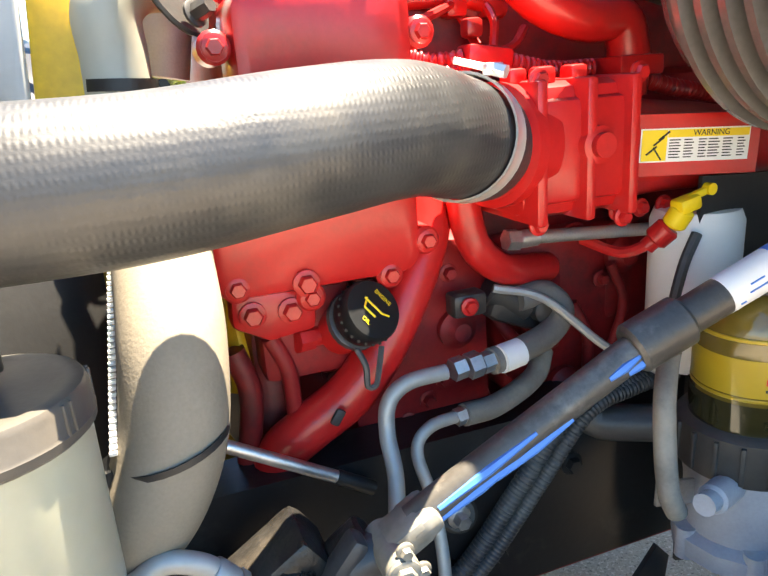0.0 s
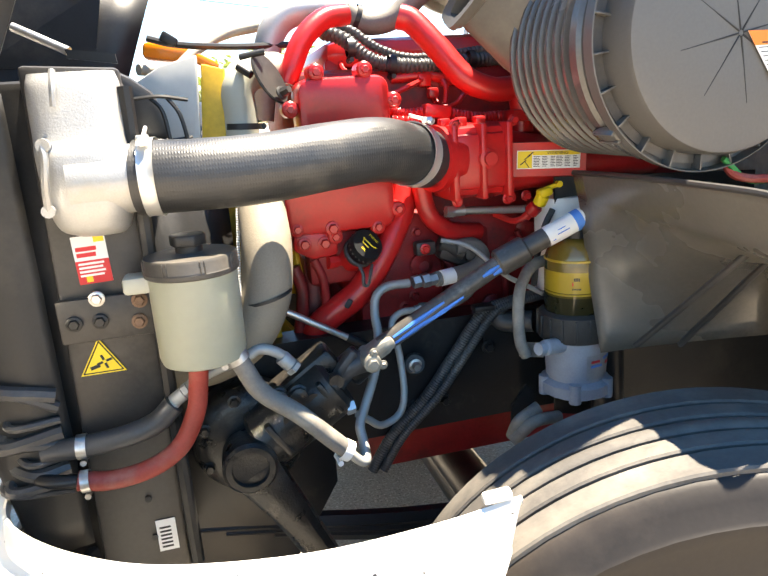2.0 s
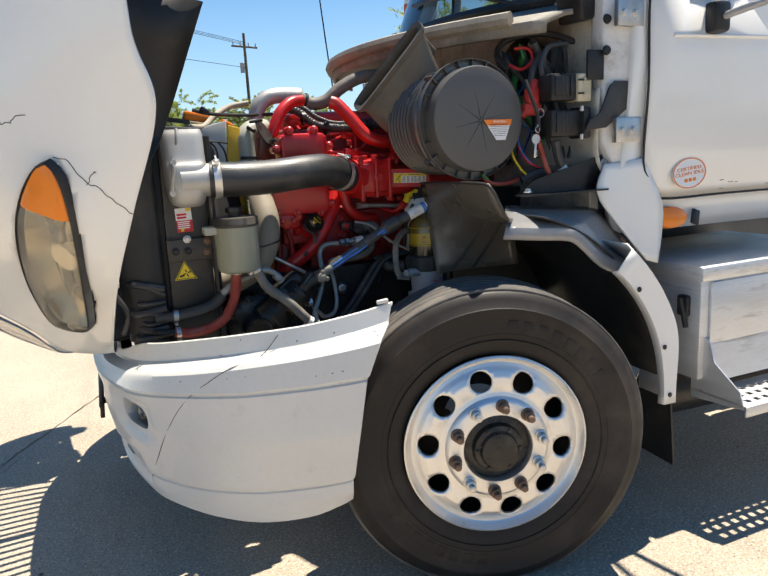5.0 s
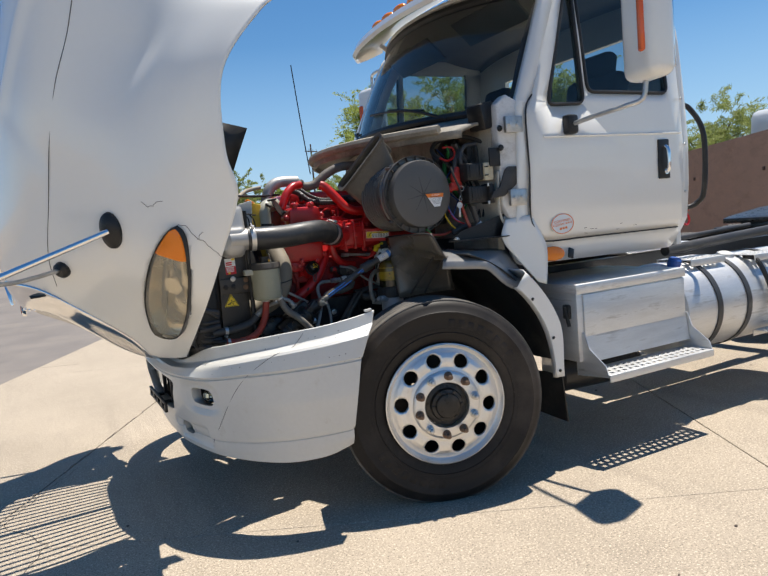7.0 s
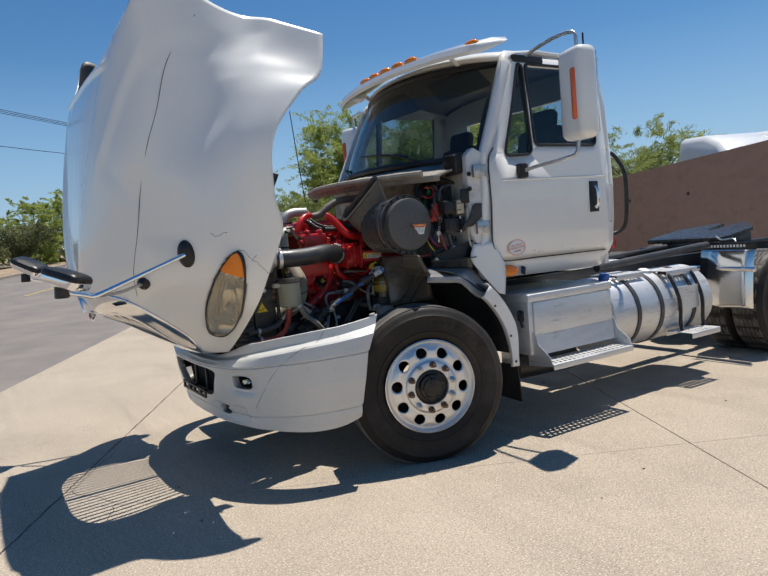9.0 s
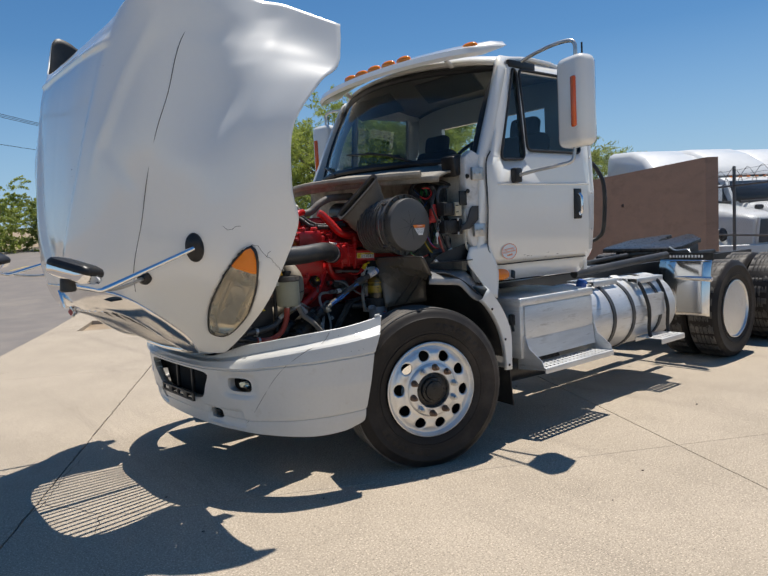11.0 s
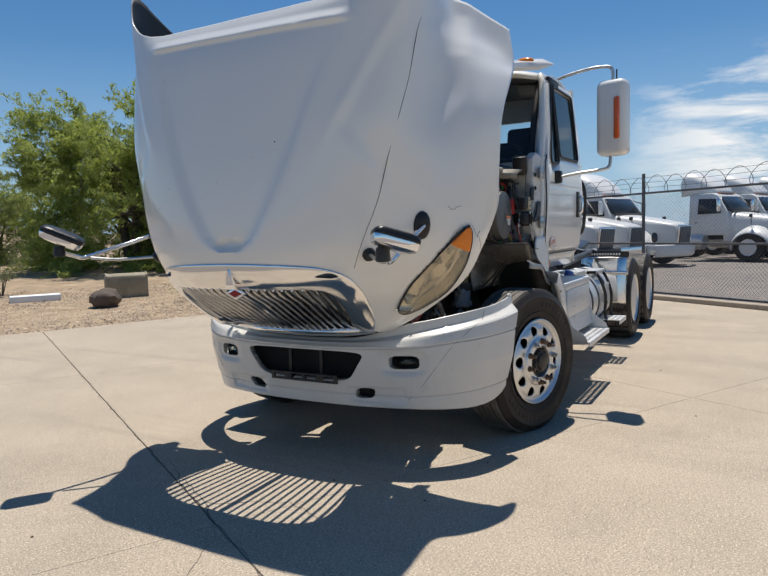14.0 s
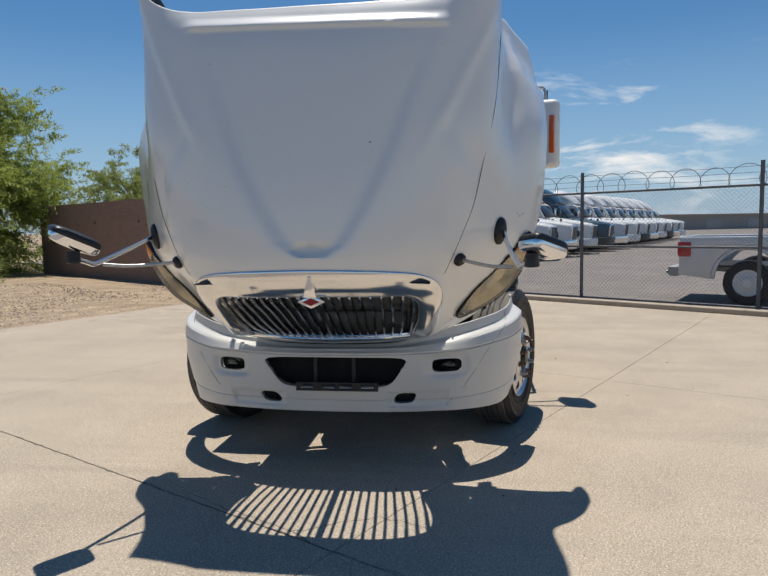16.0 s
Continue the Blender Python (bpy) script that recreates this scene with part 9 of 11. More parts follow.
for k in range(10):
    a = 2 * math.pi * k / 10
    box(q, fm_ @ Vector((0.028 * math.cos(a), 0.028 * math.sin(a), 1.181)), (0.005, 0.005, 0.016), 0.001, (0, 0, math.degrees(a)))
part("top_cap", q, BLACK, ff)
q = B()
lathe(q, [(0.040, 0.842), (0.056, 0.846), (0.058, 0.870), (0.060, 0.905), (0.062, 0.940), (0.066, 0.968)], fm_, 40)
lathe(q, [(0.062, 0.850), (0.072, 0.854), (0.072, 0.876), (0.060, 0.884)], fm_, 14)
rod(q, (0.045, -0.625, 0.965), (-0.005, -0.645, 0.972), 0.016, n=16, w=0.003)
rod(q, (-0.005, -0.645, 0.972), (-0.020, -0.650, 0.974), 0.012, n=14)
base_ = part("filter_base", q, mat("milky_grey_filter_body", (0.33, 0.34, 0.37), 0.45, metal=0.0, var=0.15, scale=20, fine=260, bump=0.35, dirt=(0.16, 0.15, 0.15), dirt_amount=0.3), ff, "milky bluish grey filter base")
for k in range(5):
    a = 2 * math.pi * k / 5 + 0.4
    part("base_boss", rod(B(), fm_ @ Vector((0.064 * math.cos(a), 0.064 * math.sin(a), 0.846)), fm_ @ Vector((0.064 * math.cos(a), 0.064 * math.sin(a), 0.886)), 0.012, n=12), base_.data.materials[0], base_)
q = B()
sheet(q, [[fm_ @ Vector((r_ * math.cos(a), r_ * math.sin(a), z_)) for a in [-1.75 + 0.1 * k for k in range(14)]] for r_, z_ in ((0.0603, 0.892), (0.0633, 0.944))])
part("base_label", q, GALV, ff, "silver data label")
for a, z_, w_, m_ in ((-1.45, 0.930, 0.020, LABEL_RED), (-1.42, 0.921, 0.026, BLUE_PAINT), (-0.95, 0.934, 0.022, BLUE_PAINT), (-0.9, 0.922, 0.012, LABEL_RED)):
    q = B()
    box(q, fm_ @ Vector((0.0630 * math.cos(a), 0.0630 * math.sin(a), z_)), (0.001, w_, 0.005), 0, (0, 0, math.degrees(a)))
    part("label_bar", q, m_, ff)
q = B()
tube(q, [(-0.035, -0.630, 0.957), (-0.047, -0.630, 0.985), (-0.046, -0.620, 1.032), (-0.031, -0.600, 1.084), (0.014, -0.560, 1.114), (0.058, -0.540, 1.119)], 0.0115, 12, 8)
part("fuel_hose", q, HOSE_GREY, ff, "grey fuel hose looped beside the filter")
for pts in ([(-0.004, -0.620, 0.838), (-0.048, -0.620, 0.814), (-0.055, -0.600, 0.773)], [(0.040, -0.620, 0.808), (-0.026, -0.640, 0.817), (-0.060, -0.620, 0.773)]):
    part("drain_hose", tube(B(), pts, 0.0125, 12, 6), HOSE_GREY, ff)
q = B()
plate(q, [(-0.044, -0.580, 0.828), (-0.010, -0.580, 0.871), (0.008, -0.580, 0.851), (-0.000, -0.580, 0.786), (-0.046, -0.580, 0.750)], (0, 1, 0), 0.006)
part("filter_bracket", q, BLACK_PAINT, ff)
q = B()
plate(q, [(-0.033, -0.600, 0.973), (-0.034, -0.600, 0.944), (0.018, -0.600, 0.933), (0.018, -0.600, 0.964)], (0, 1, 0), 0.004)
part("filter_plate", q, STEEL, ff)

# labels on the radiator tank
def sticker(name, c, right, up, w, h, material, label, parent):
    m = facing(c, right, up)
    q = B()
    flat(q, m, -w / 2, -h / 2, w / 2, h / 2, 0.0008)
    return part(name, q, material, parent, label), m


s1, m1 = sticker("oil_sticker", (-0.789, -0.5765, 1.233), (1, 0.02, 0.03), (0, 0, 1), 0.052, 0.080, LABEL_WHITE, "white and red oil brand sticker", pack)
q = B()
flat(q, m1, -0.026, -0.040, 0.026, -0.001, 0.0004, 0.0008)
part("sticker_red", q, LABEL_RED, s1)
q = B()
flat(q, m1, 0.008, 0.028, 0.024, 0.038, 0.0004, 0.0008)
part("sticker_yellow", q, LABEL_YELLOW, s1)
part("sticker_yellow", flat(B(), m1, -0.014, -0.037, -0.004, -0.027, 0.0004, 0.0012), LABEL_YELLOW, s1)
for k in range(2):
    q = B()
    flat(q, m1, -0.022, 0.015 - 0.010 * k, 0.010 - 0.002 * k, 0.022 - 0.010 * k, 0.0004, 0.0008)
    part("brand_bar", q, LABEL_RED, s1)
for k in range(4):
    q = B()
    flat(q, m1, -0.022, -0.008 - 0.0065 * k, 0.018 - 0.003 * (k % 2), -0.0045 - 0.0065 * k, 0.0004, 0.0012)
    part("print_bar", q, LABEL_WHITE, s1)
tl_ = [Vector((-0.840, -0.5775, 1.034)), Vector((-0.766, -0.5775, 1.034)), Vector((-0.803, -0.5775, 1.098))]
q = B()
plate(q, tl_, (0, -1, 0), 0.0008)
tri_ = part("fan_warning_sign", q, LABEL_YELLOW, pack, "yellow triangular rotating fan warning sign")
cc_ = (tl_[0] + tl_[1] + tl_[2]) / 3
q = B()
for a, b in ((0, 1), (1, 2), (2, 0)):
    pa, pb = cc_.lerp(tl_[a], 0.86), cc_.lerp(tl_[b], 0.86)
    rod(q, pa + Vector((0, -.001, 0)), pb + Vector((0, -.001, 0)), 0.0011, n=5)
for k in range(4):
    a = k * math.pi / 2 + 0.3
    box(q, cc_ + Vector((0.008 * math.cos(a) + .004, -.0012, 0.008 * math.sin(a))), (0.010, 0.001, 0.004), 0, (0, -math.degrees(a), 0))
box(q, cc_ + Vector((-0.012, -.0012, -0.008)), (0.016, 0.001, 0.006), 0, (0, -15, 0))
part("sign_pictogram", q, INK, tri_)
s2, m2 = sticker("data_tag", (-0.748, -0.5765, 0.70), (1, 0, 0), (0.05, 0, 1), 0.035, 0.065, LABEL_WHITE, "white bar coded data tag", pack)
for k in range(6):
    q = B()
    flat(q, m2, -0.012, -0.026 + 0.008 * k, 0.008, -0.022 + 0.008 * k, 0.0004, 0.0008)
    part("print_bar", q, INK, s2)

# air cleaner with its snorkel
q = B()
mA = aim((0.153, -0.52, 1.511), (0.153, -1.5, 1.511))[0]
prof = [(0.10, -0.02), (0.150, 0.0), (0.168, 0.03)]
for k in range(8):
    z = 0.045 + 0.026 * k
    prof += [(0.168, z), (0.183, z + 0.004), (0.184, z + 0.013), (0.168, z + 0.018)]
prof += [(0.172, 0.262), (0.190, 0.268), (0.192, 0.290), (0.186, 0.295), (0.188, 0.330)]
lathe(q, prof, mA, 72)
ACL = mat("glossy_black_air_cleaner", (0.095, 0.091, 0.086), 0.25, var=0.2, scale=5, fine=160, bump=0.1, dirt=(0.15, 0.138, 0.12), dirt_amount=0.35, dirt_scale=4, spec=0.8)
acl = part("air_cleaner", q, ACL, truck, "round black air cleaner housing with a flat lid")
q = B()
lathe(q, [(0.186, 0.318), (0.199, 0.322), (0.2005, 0.346), (0.1985, 0.3465), (0.1965, 0.326), (0.1735, 0.325), (0.1725, 0.384), (0.1690, 0.391), (0.160, 0.3935), (0.05, 0.396), (0.003, 0.396)], mA, 80)
lidA = part("lid", q, mat("matt_black_lid", (0.10, 0.094, 0.087), 0.36, var=0.12, scale=3, fine=200, bump=0.15, dirt=(0.10, 0.091, 0.08), dirt_amount=0.4, dirt_scale=2), acl, "flat black lid with moulded spokes")
for k in range(22):
    a = 2 * math.pi * k / 22 + 0.1
    q = B()
    box(q, mA @ Vector((0.1850 * math.cos(a), 0.1850 * math.sin(a), 0.335)), (0.025, 0.021, 0.0035), 0.0008, (0, -math.degrees(a), 0))
    part("lid_rib", q, ACL, lidA)
mS_ = Matrix.Translation((0.003, 0, -0.005)) @ mA
for k in range(8):
    a = 2 * math.pi * k / 8 + 0.2
    q = B()
    rod(q, mS_ @ Vector((0.004 * math.cos(a), 0.004 * math.sin(a), 0.3962)), mS_ @ Vector((0.098 * math.cos(a), 0.098 * math.sin(a), 0.3948)), 0.0016, 0.0006, n=5)
    part("spoke_groove", q, INK, lidA)
for k in range(4):
    a = 2 * math.pi * k / 4 + 0.75
    q = B()
    box(q, mA @ Vector((0.196 * math.cos(a), 0.196 * math.sin(a), 0.304)), (0.016, 0.055, 0.022), 0.003, (0, -math.degrees(a), 0))
    for d_ in (-0.008, 0.008):
        box(q, mA @ Vector((0.202 * math.cos(a) - d_ * math.sin(a), 0.202 * math.sin(a) + d_ * math.cos(a), 0.308)), (0.010, 0.048, 0.004), 0.001, (0, -math.degrees(a), 0))
    part("lid_clip", q, STEEL if k == 0 else ACL, acl)
mL = facing((0.219, -0.9185, 1.480), (1, 0, 0), (0, 0, 1))
q = B()
plate(q, [mL @ Vector(v) for v in ((-.054, .028, 0), (.056, .028, 0), (.030, -.040, 0), (-.006, -.040, 0))], (0, -1, 0), 0.001)
wl_ = part("lid_label", q, LABEL_WHITE, lidA, "orange and white warning label")
q = B()
plate(q, [mL @ Vector(v) for v in ((-.054, .028, .001), (.056, .028, .001), (.0515, .008, .001), (-.041, .008, .001))], (0, -1, 0), 0.0006)
part("label_band", q, LABEL_ORANGE, wl_)
text_part("label_word", "WARNING", 0.0105, mL @ Matrix.Translation((0.008, 0.0205, 0.002)), LABEL_WHITE, wl_, 0.0002)
q = B()
for k in range(6):
    flat(q, mL, -0.034 + 0.0040 * k, 0.0045 - 0.006 * k, 0.044 - 0.0028 * k, 0.0057 - 0.006 * k, 0.0003, 0.001)
flat(q, mL, -0.030, 0.0105, 0.040, 0.0125, 0.0003, 0.0018)
part("print_line", q, INK, wl_)["kind"] = "stuff"
# snorkel: a flared rubber duct with a slot mouth
q = B()
mouth = [Vector((0.055, -0.70, 1.845)), Vector((-0.12, -0.50, 1.585))]
ax_ = (mouth[1] - mouth[0]).normalized()
nn_ = Vector((-0.80, -0.30, 0.35)).normalized()
wd_ = ax_.cross(nn_).normalized()
ctr = mouth[0].lerp(mouth[1], 0.5)


def ring(c, la, lb, sq):
    out = []
    for k in range(28):
        t = 2 * math.pi * k / 28
        cx, sx = math.cos(t), math.sin(t)
        e = 2.0 / sq
        out.append(c + ax_ * la * math.copysign(abs(cx) ** e, cx) + wd_ * lb * math.copysign(abs(sx) ** e, sx))
    return out


end = Vector((0.12, -0.56, 1.55))
rings_ = [ring(ctr - nn_ * 0.12, 0.15, 0.018, 4), ring(ctr + nn_ * 0.002, 0.172, 0.020, 4), ring(ctr + nn_ * 0.006, 0.190, 0.034, 5), ring(ctr - nn_ * 0.006, 0.190, 0.036, 5), ring(ctr - nn_ * 0.009, 0.182, 0.030, 5), ring(ctr - nn_ * 0.016, 0.182, 0.032, 5), ring(ctr - nn_ * 0.019, 0.175, 0.030, 5), ring(ctr.lerp(end, 0.55), 0.155, 0.082, 3), ring(end, 0.13, 0.12, 2)]
g_ = sheet(q, rings_, close=True)
part("snorkel", q, mat("dusty_rubber_duct", (0.11, 0.098, 0.082), 0.42, var=0.2, scale=5, fine=160, bump=0.2, dirt=(0.22, 0.193, 0.152), dirt_amount=0.45), acl, "flared rubber intake snorkel, dusty")
q = B()
g_ = sheet(q, [ring(ctr - nn_ * 0.03, 0.165, 0.0185, 4), ring(ctr - nn_ * 0.031, 0.01, 0.002, 4)], close=True)
q.faces.new(g_[-1])
part("snorkel_throat", q, INK, acl)
# outlet pipe towards the turbo
q = B()
tube(q, [(0.16, -0.50, 1.52), (0.16, -0.38, 1.55), (0.20, -0.20, 1.62), (0.30, 0.1, 1.64)], 0.075, 20, 8)
part("clean_air_duct", q, BLACK_GREY, acl)

# firewall equipment
for z_, w_ in ((1.604, 0.105), (1.485, 0.150)):
    q = B()
    box(q, (0.392 + w_ / 2, -0.945, z_), (w_, 0.075, 0.088), 0.007)
    box(q, (0.392 + w_ * 0.40, -0.984, z_ + 0.004), (w_ * 0.55, 0.006, 0.066), 0.002)
    relay = part("relay_box", q, BLACK, truck, "black relay box on the firewall")
    part("relay_socket", lathe(B(), [(0.013, -0.002), (0.015, 0.001), (0.012, 0.0015), (0.010, -0.001)], aim((0.410, -0.9835, z_ - 0.008), (0.410, -2, z_))[0], 18), INK, relay)
    for k in range(3):
        part("relay_rib", box(B(), (0.436 + 0.018 * k, -0.9845, z_ + 0.004), (0.004, 0.007, 0.070), 0.001), BLACK_GREY, relay)
    if w_ > 0.12:
        q = B()
        box(q, (0.530, -0.958, z_), (0.032, 0.085, 0.106), 0.008)
        part("relay_cover", q, BLACK, relay)
        for dz in (-0.047, 0.047):
            part("cover_clip", box(B(), (0.511, -0.992, z_ + dz), (0.007, 0.012, 0.018), 0.002), LABEL_WHITE, relay)
q = B()
box(q, (0.527, -0.955, 1.602), (0.058, 0.070, 0.094), 0.008)
con = part("connector_block", q, mat("yellowed_connector", (0.56, 0.50, 0.36), 0.45), truck, "yellowed ribbed connector block")
for k in range(6):
    part("connector_rib", box(B(), (0.530, -0.992, 1.573 + 0.0115 * k), (0.026, 0.006, 0.005), 0.001), con.data.materials[0], con)
for dz in (-0.022, 0.022):
    part("connector_pin", box(B(), (0.507, -0.993, 1.604 + dz), (0.022, 0.008, 0.006), 0.001), BLACK, con)
q = B()
rod(q, (0.530, -0.985, 1.483), (0.582, -0.985, 1.480), 0.021, n=18, w=0.006)
part("rubber_buffer", q, DUSTY, truck, "dusty rubber hood buffer")
q = B()
box(q, (0.384, -0.890, 1.585), (0.066, 0.040, 0.062), 0.018)
box(q, (0.376, -0.890, 1.540), (0.078, 0.038, 0.046), 0.016)
rod(q, (0.384, -0.890, 1.60), (0.392, -0.890, 1.640), 0.018, 0.013, n=14, w=0.004)
rod(q, (0.350, -0.890, 1.535), (0.335, -0.890, 1.515), 0.014, n=12, w=0.003)
part("terminal_cover", q, mat("faded_red_rubber", (0.50, 0.045, 0.035), 0.5, var=0.2, scale=20, bump=0.3, dirt=(0.30, 0.10, 0.08), dirt_amount=0.3), truck, "red rubber battery terminal cover")
q = B()
tube(q, [(0.325, -0.930, 1.633), (0.333, -0.950, 1.577), (0.354, -0.955, 1.522), (0.361, -0.955, 1.473)], 0.006, 8, 5)
part("switch_strap", q, INK, truck)
q = B()
for c_, r_ in ((Vector((0.368, -0.955, 1.523)), 0.013), (Vector((0.355, -0.955, 1.468)), 0.009)):
    tube(q, [c_ + Vector((math.cos(a), 0.1 * math.sin(a), math.sin(a))) * r_ for a in [2 * math.pi * k / 16 for k in range(17)]], 0.0016, 6, 2)
rod(q, (0.363, -0.955, 1.512), (0.356, -0.955, 1.478), 0.0042, n=8)
kc = Vector((0.346, -0.957, 1.437))
lathe(q, [(0.016, -0.0013), (0.017, 0.0), (0.016, 0.0013)], aim(kc, kc + Vector((0, -1, 0)))[0], 20)
box(q, kc + Vector((-0.003, 0, -0.038)), (0.009, 0.0024, 0.048), 0.0008, (0, 5, 0))
for k in range(3):
    box(q, kc + Vector((0.003, 0, -0.040 - 0.008 * k)), (0.004, 0.002, 0.004))
part("hanging_key", q, STEEL, truck, "bunch of keys hanging from the firewall")
for pts, r, m_ in (([(0.319, -0.850, 1.425), (0.305, -0.880, 1.385), (0.322, -0.900, 1.339), (0.346, -0.900, 1.318)], 0.004, WIRE_YEL),
                   ([(0.334, -0.860, 1.456), (0.336, -0.890, 1.396), (0.377, -0.900, 1.349), (0.451, -0.880, 1.331)], 0.004, WIRE_BLUE),
                   ([(0.327, -0.880, 1.417), (0.352, -0.900, 1.363), (0.417, -0.900, 1.333)], 0.0035, WIRE_RED),
                   ([(0.362, -0.940, 1.456), (0.380, -0.940, 1.399), (0.398, -0.950, 1.334), (0.433, -0.950, 1.274)], 0.009, HOSE_RED),
                   ([(0.203, -0.840, 1.340), (0.213, -0.860, 1.300), (0.284, -0.870, 1.291), (0.363, -0.860, 1.310)], 0.007, HOSE_RED),
                   ([(0.190, -0.860, 1.327), (0.245, -0.860, 1.288), (0.323, -0.860, 1.292)], 0.005, WIRE_GREEN),
                   ([(0.403, -0.800, 1.705), (0.394, -0.820, 1.726), (0.393, -0.800, 1.767)], 0.005, WIRE_GREEN),
                   ([(0.348, -0.800, 1.699), (0.388, -0.820, 1.682), (0.426, -0.830, 1.711), (0.417, -0.820, 1.751), (0.370, -0.800, 1.755)], 0.006, WIRE_RED),
                   ([(0.381, -0.880, 1.616), (0.394, -0.880, 1.677), (0.432, -0.860, 1.730), (0.431, -0.820, 1.775)], 0.012, RUBBER),
                   ([(0.408, -0.920, 1.634), (0.398, -0.920, 1.682), (0.443, -0.900, 1.745), (0.520, -0.900, 1.758)], 0.010, RUBBER),
                   ([(0.441, -0.940, 1.427), (0.452, -0.940, 1.376), (0.471, -0.940, 1.330), (0.491, -0.930, 1.283)], 0.016, RUBBER),
                   ([(0.355, -0.780, 1.696), (0.365, -0.700, 1.750), (0.412, -0.700, 1.802), (0.537, -0.750, 1.818), (0.615, -0.850, 1.770)], 0.012, RUBBER),
                   ([(0.339, -0.880, 1.298), (0.402, -0.900, 1.321), (0.450, -0.920, 1.305)], 0.018, RUBBER)):
    part("wire", tube(B(), pts, r, 8, 8), m_, truck)
q = B()
rod(q, (0.461, -0.950, 1.337), (0.500, -0.955, 1.289), 0.016, n=12)
part("cable_tag", q, LABEL_WHITE, truck)
q = B()
lathe(q, [(0.09, 0.0), (0.11, 0.02), (0.11, 0.06), (0.06, 0.10)], aim((0.62, -0.55, 1.72), (0.3, -0.6, 1.75))[0], 24)
box(q, (0.57, -0.70, 1.70), (0.08, 0.20, 0.16), 0.02)
box(q, (0.58, -0.3, 1.45), (0.06, 0.30, 0.22), 0.02)
part("heater_box", q, BLACK_GREY, truck, "dark heater box on the firewall")
q = B()
sheet(q, smooth_rows([[Vector((x - 0.010 * (y < -0.9), y, z)) for y in (-0.995, -0.90, -0.70, -0.45)] for x, z in ((0.594, 1.60), (0.588, 1.50), (0.584, 1.42), (0.590, 1.365), (0.612, 1.318), (0.655, 1.290), (0.73, 1.280))], 3, 4))
corner = thicken(part("firewall_corner", q, mat("dusty_cream_cab_paint", (0.66, 0.635, 0.56), 0.42, var=0.1, scale=5, dirt=(0.26, 0.23, 0.18), dirt_amount=0.4, dirt_scale=4), cab, "cream painted rounded lower corner of the cab front"), 0.006, out=(-1, 0, 0))
q = B()
box(q, (0.563, -0.995, 1.674), (0.070, 0.012, 0.098), 0.004)
part("hood_latch_plate", q, BLACK, cab, "square black rubber flap")
q = B()
plate(q, [(0.496, -1.030, 1.456), (0.515, -1.030, 1.490), (0.560, -1.030, 1.515), (0.600, -1.030, 1.600), (0.622, -1.030, 1.618), (0.688, -1.030, 1.618), (0.688, -1.030, 1.532), (0.587, -1.030, 1.464)], (0, 1, 0), 0.01, 0.003)
part("hood_latch_bracket", q, BLACK_GREY, cab, "black hood latch bracket")

# suspension bits behind the wheel
q = B()
rod(q, (0.20, -0.56, 0.55), (0.20, -0.54, 0.98), 0.035, n=18, w=0.006)
rod(q, (0.20, -0.56, 0.45), (0.20, -0.56, 0.70), 0.028, n=18)
part("shock_absorber", q, BLACK_PAINT, truck, "black shock absorber")
# added black plates stand in for the shade under the engine
for s in (-1, 1):
    q = B()
    plate(q, [(-0.90, s * 0.437, 0.80), (-0.90, s * 0.437, 0.56), (-0.72, s * 0.437, 0.47), (-0.50, s * 0.437, 0.50), (-0.40, s * 0.437, 0.66), (-0.40, s * 0.437, 0.80)], (0, s, 0), 0.012, 0.003)
    part("spring_hanger", q, BLACK_PAINT, truck, "black plate added under the frame rail to hide sunlit ground")
# hood springs and tilt gear under the front
q = B()
rod(q, (-0.887, -0.350, 1.625), (-0.794, -0.400, 1.575), 0.008, n=10)
part("hood_strut", q, STEEL, truck)
q = B()
plate(q, [(-0.798, -0.420, 1.577), (-0.716, -0.420, 1.565), (-0.715, -0.420, 1.549), (-0.793, -0.420, 1.561)], (0, 1, 0), 0.006)
part("strut_bracket", q, BLACK, truck)
rb_ = random.Random(31)
for k in range(9):
    q = B()
    z0 = 0.86 + 0.022 * k
    tube(q, [(-0.94, -0.45 - .01 * k, z0 + .05), (-0.975 + rb_.uniform(-.02, .02), -0.55, z0), (-0.95 + rb_.uniform(-.03, .03), -0.61, z0 + rb_.uniform(-.03, .03)), (-0.88, -0.60, z0 - 0.02)], 0.007 + 0.003 * (k % 3), 8, 6)
    part("harness", q, RUBBER, truck, "black headlamp harness")

# white cowl quarter panel below the hinge post
q = B()
sheet(q, smooth_rows([[Vector((0.592, -1.015, 1.340)), Vector((0.662, -1.030, 1.345)), Vector((0.741, -1.046, 1.352))],
    [Vector((0.560, -1.020, 1.240)), Vector((0.690, -1.040, 1.228)), Vector((0.830, -1.048, 1.198))],
    [Vector((0.640, -1.035, 1.125)), Vector((0.730, -1.044, 1.110)), Vector((0.838, -1.047, 1.090))],
    [Vector((0.765, -1.050, 0.985)), Vector((0.790, -1.050, 0.978)), Vector((0.822, -1.047, 0.968))]], 4, 4))
thicken(part("cowl_quarter", q, WHITE, cab, "white lower cowl quarter panel"), 0.01, out=(0, -1, 0))
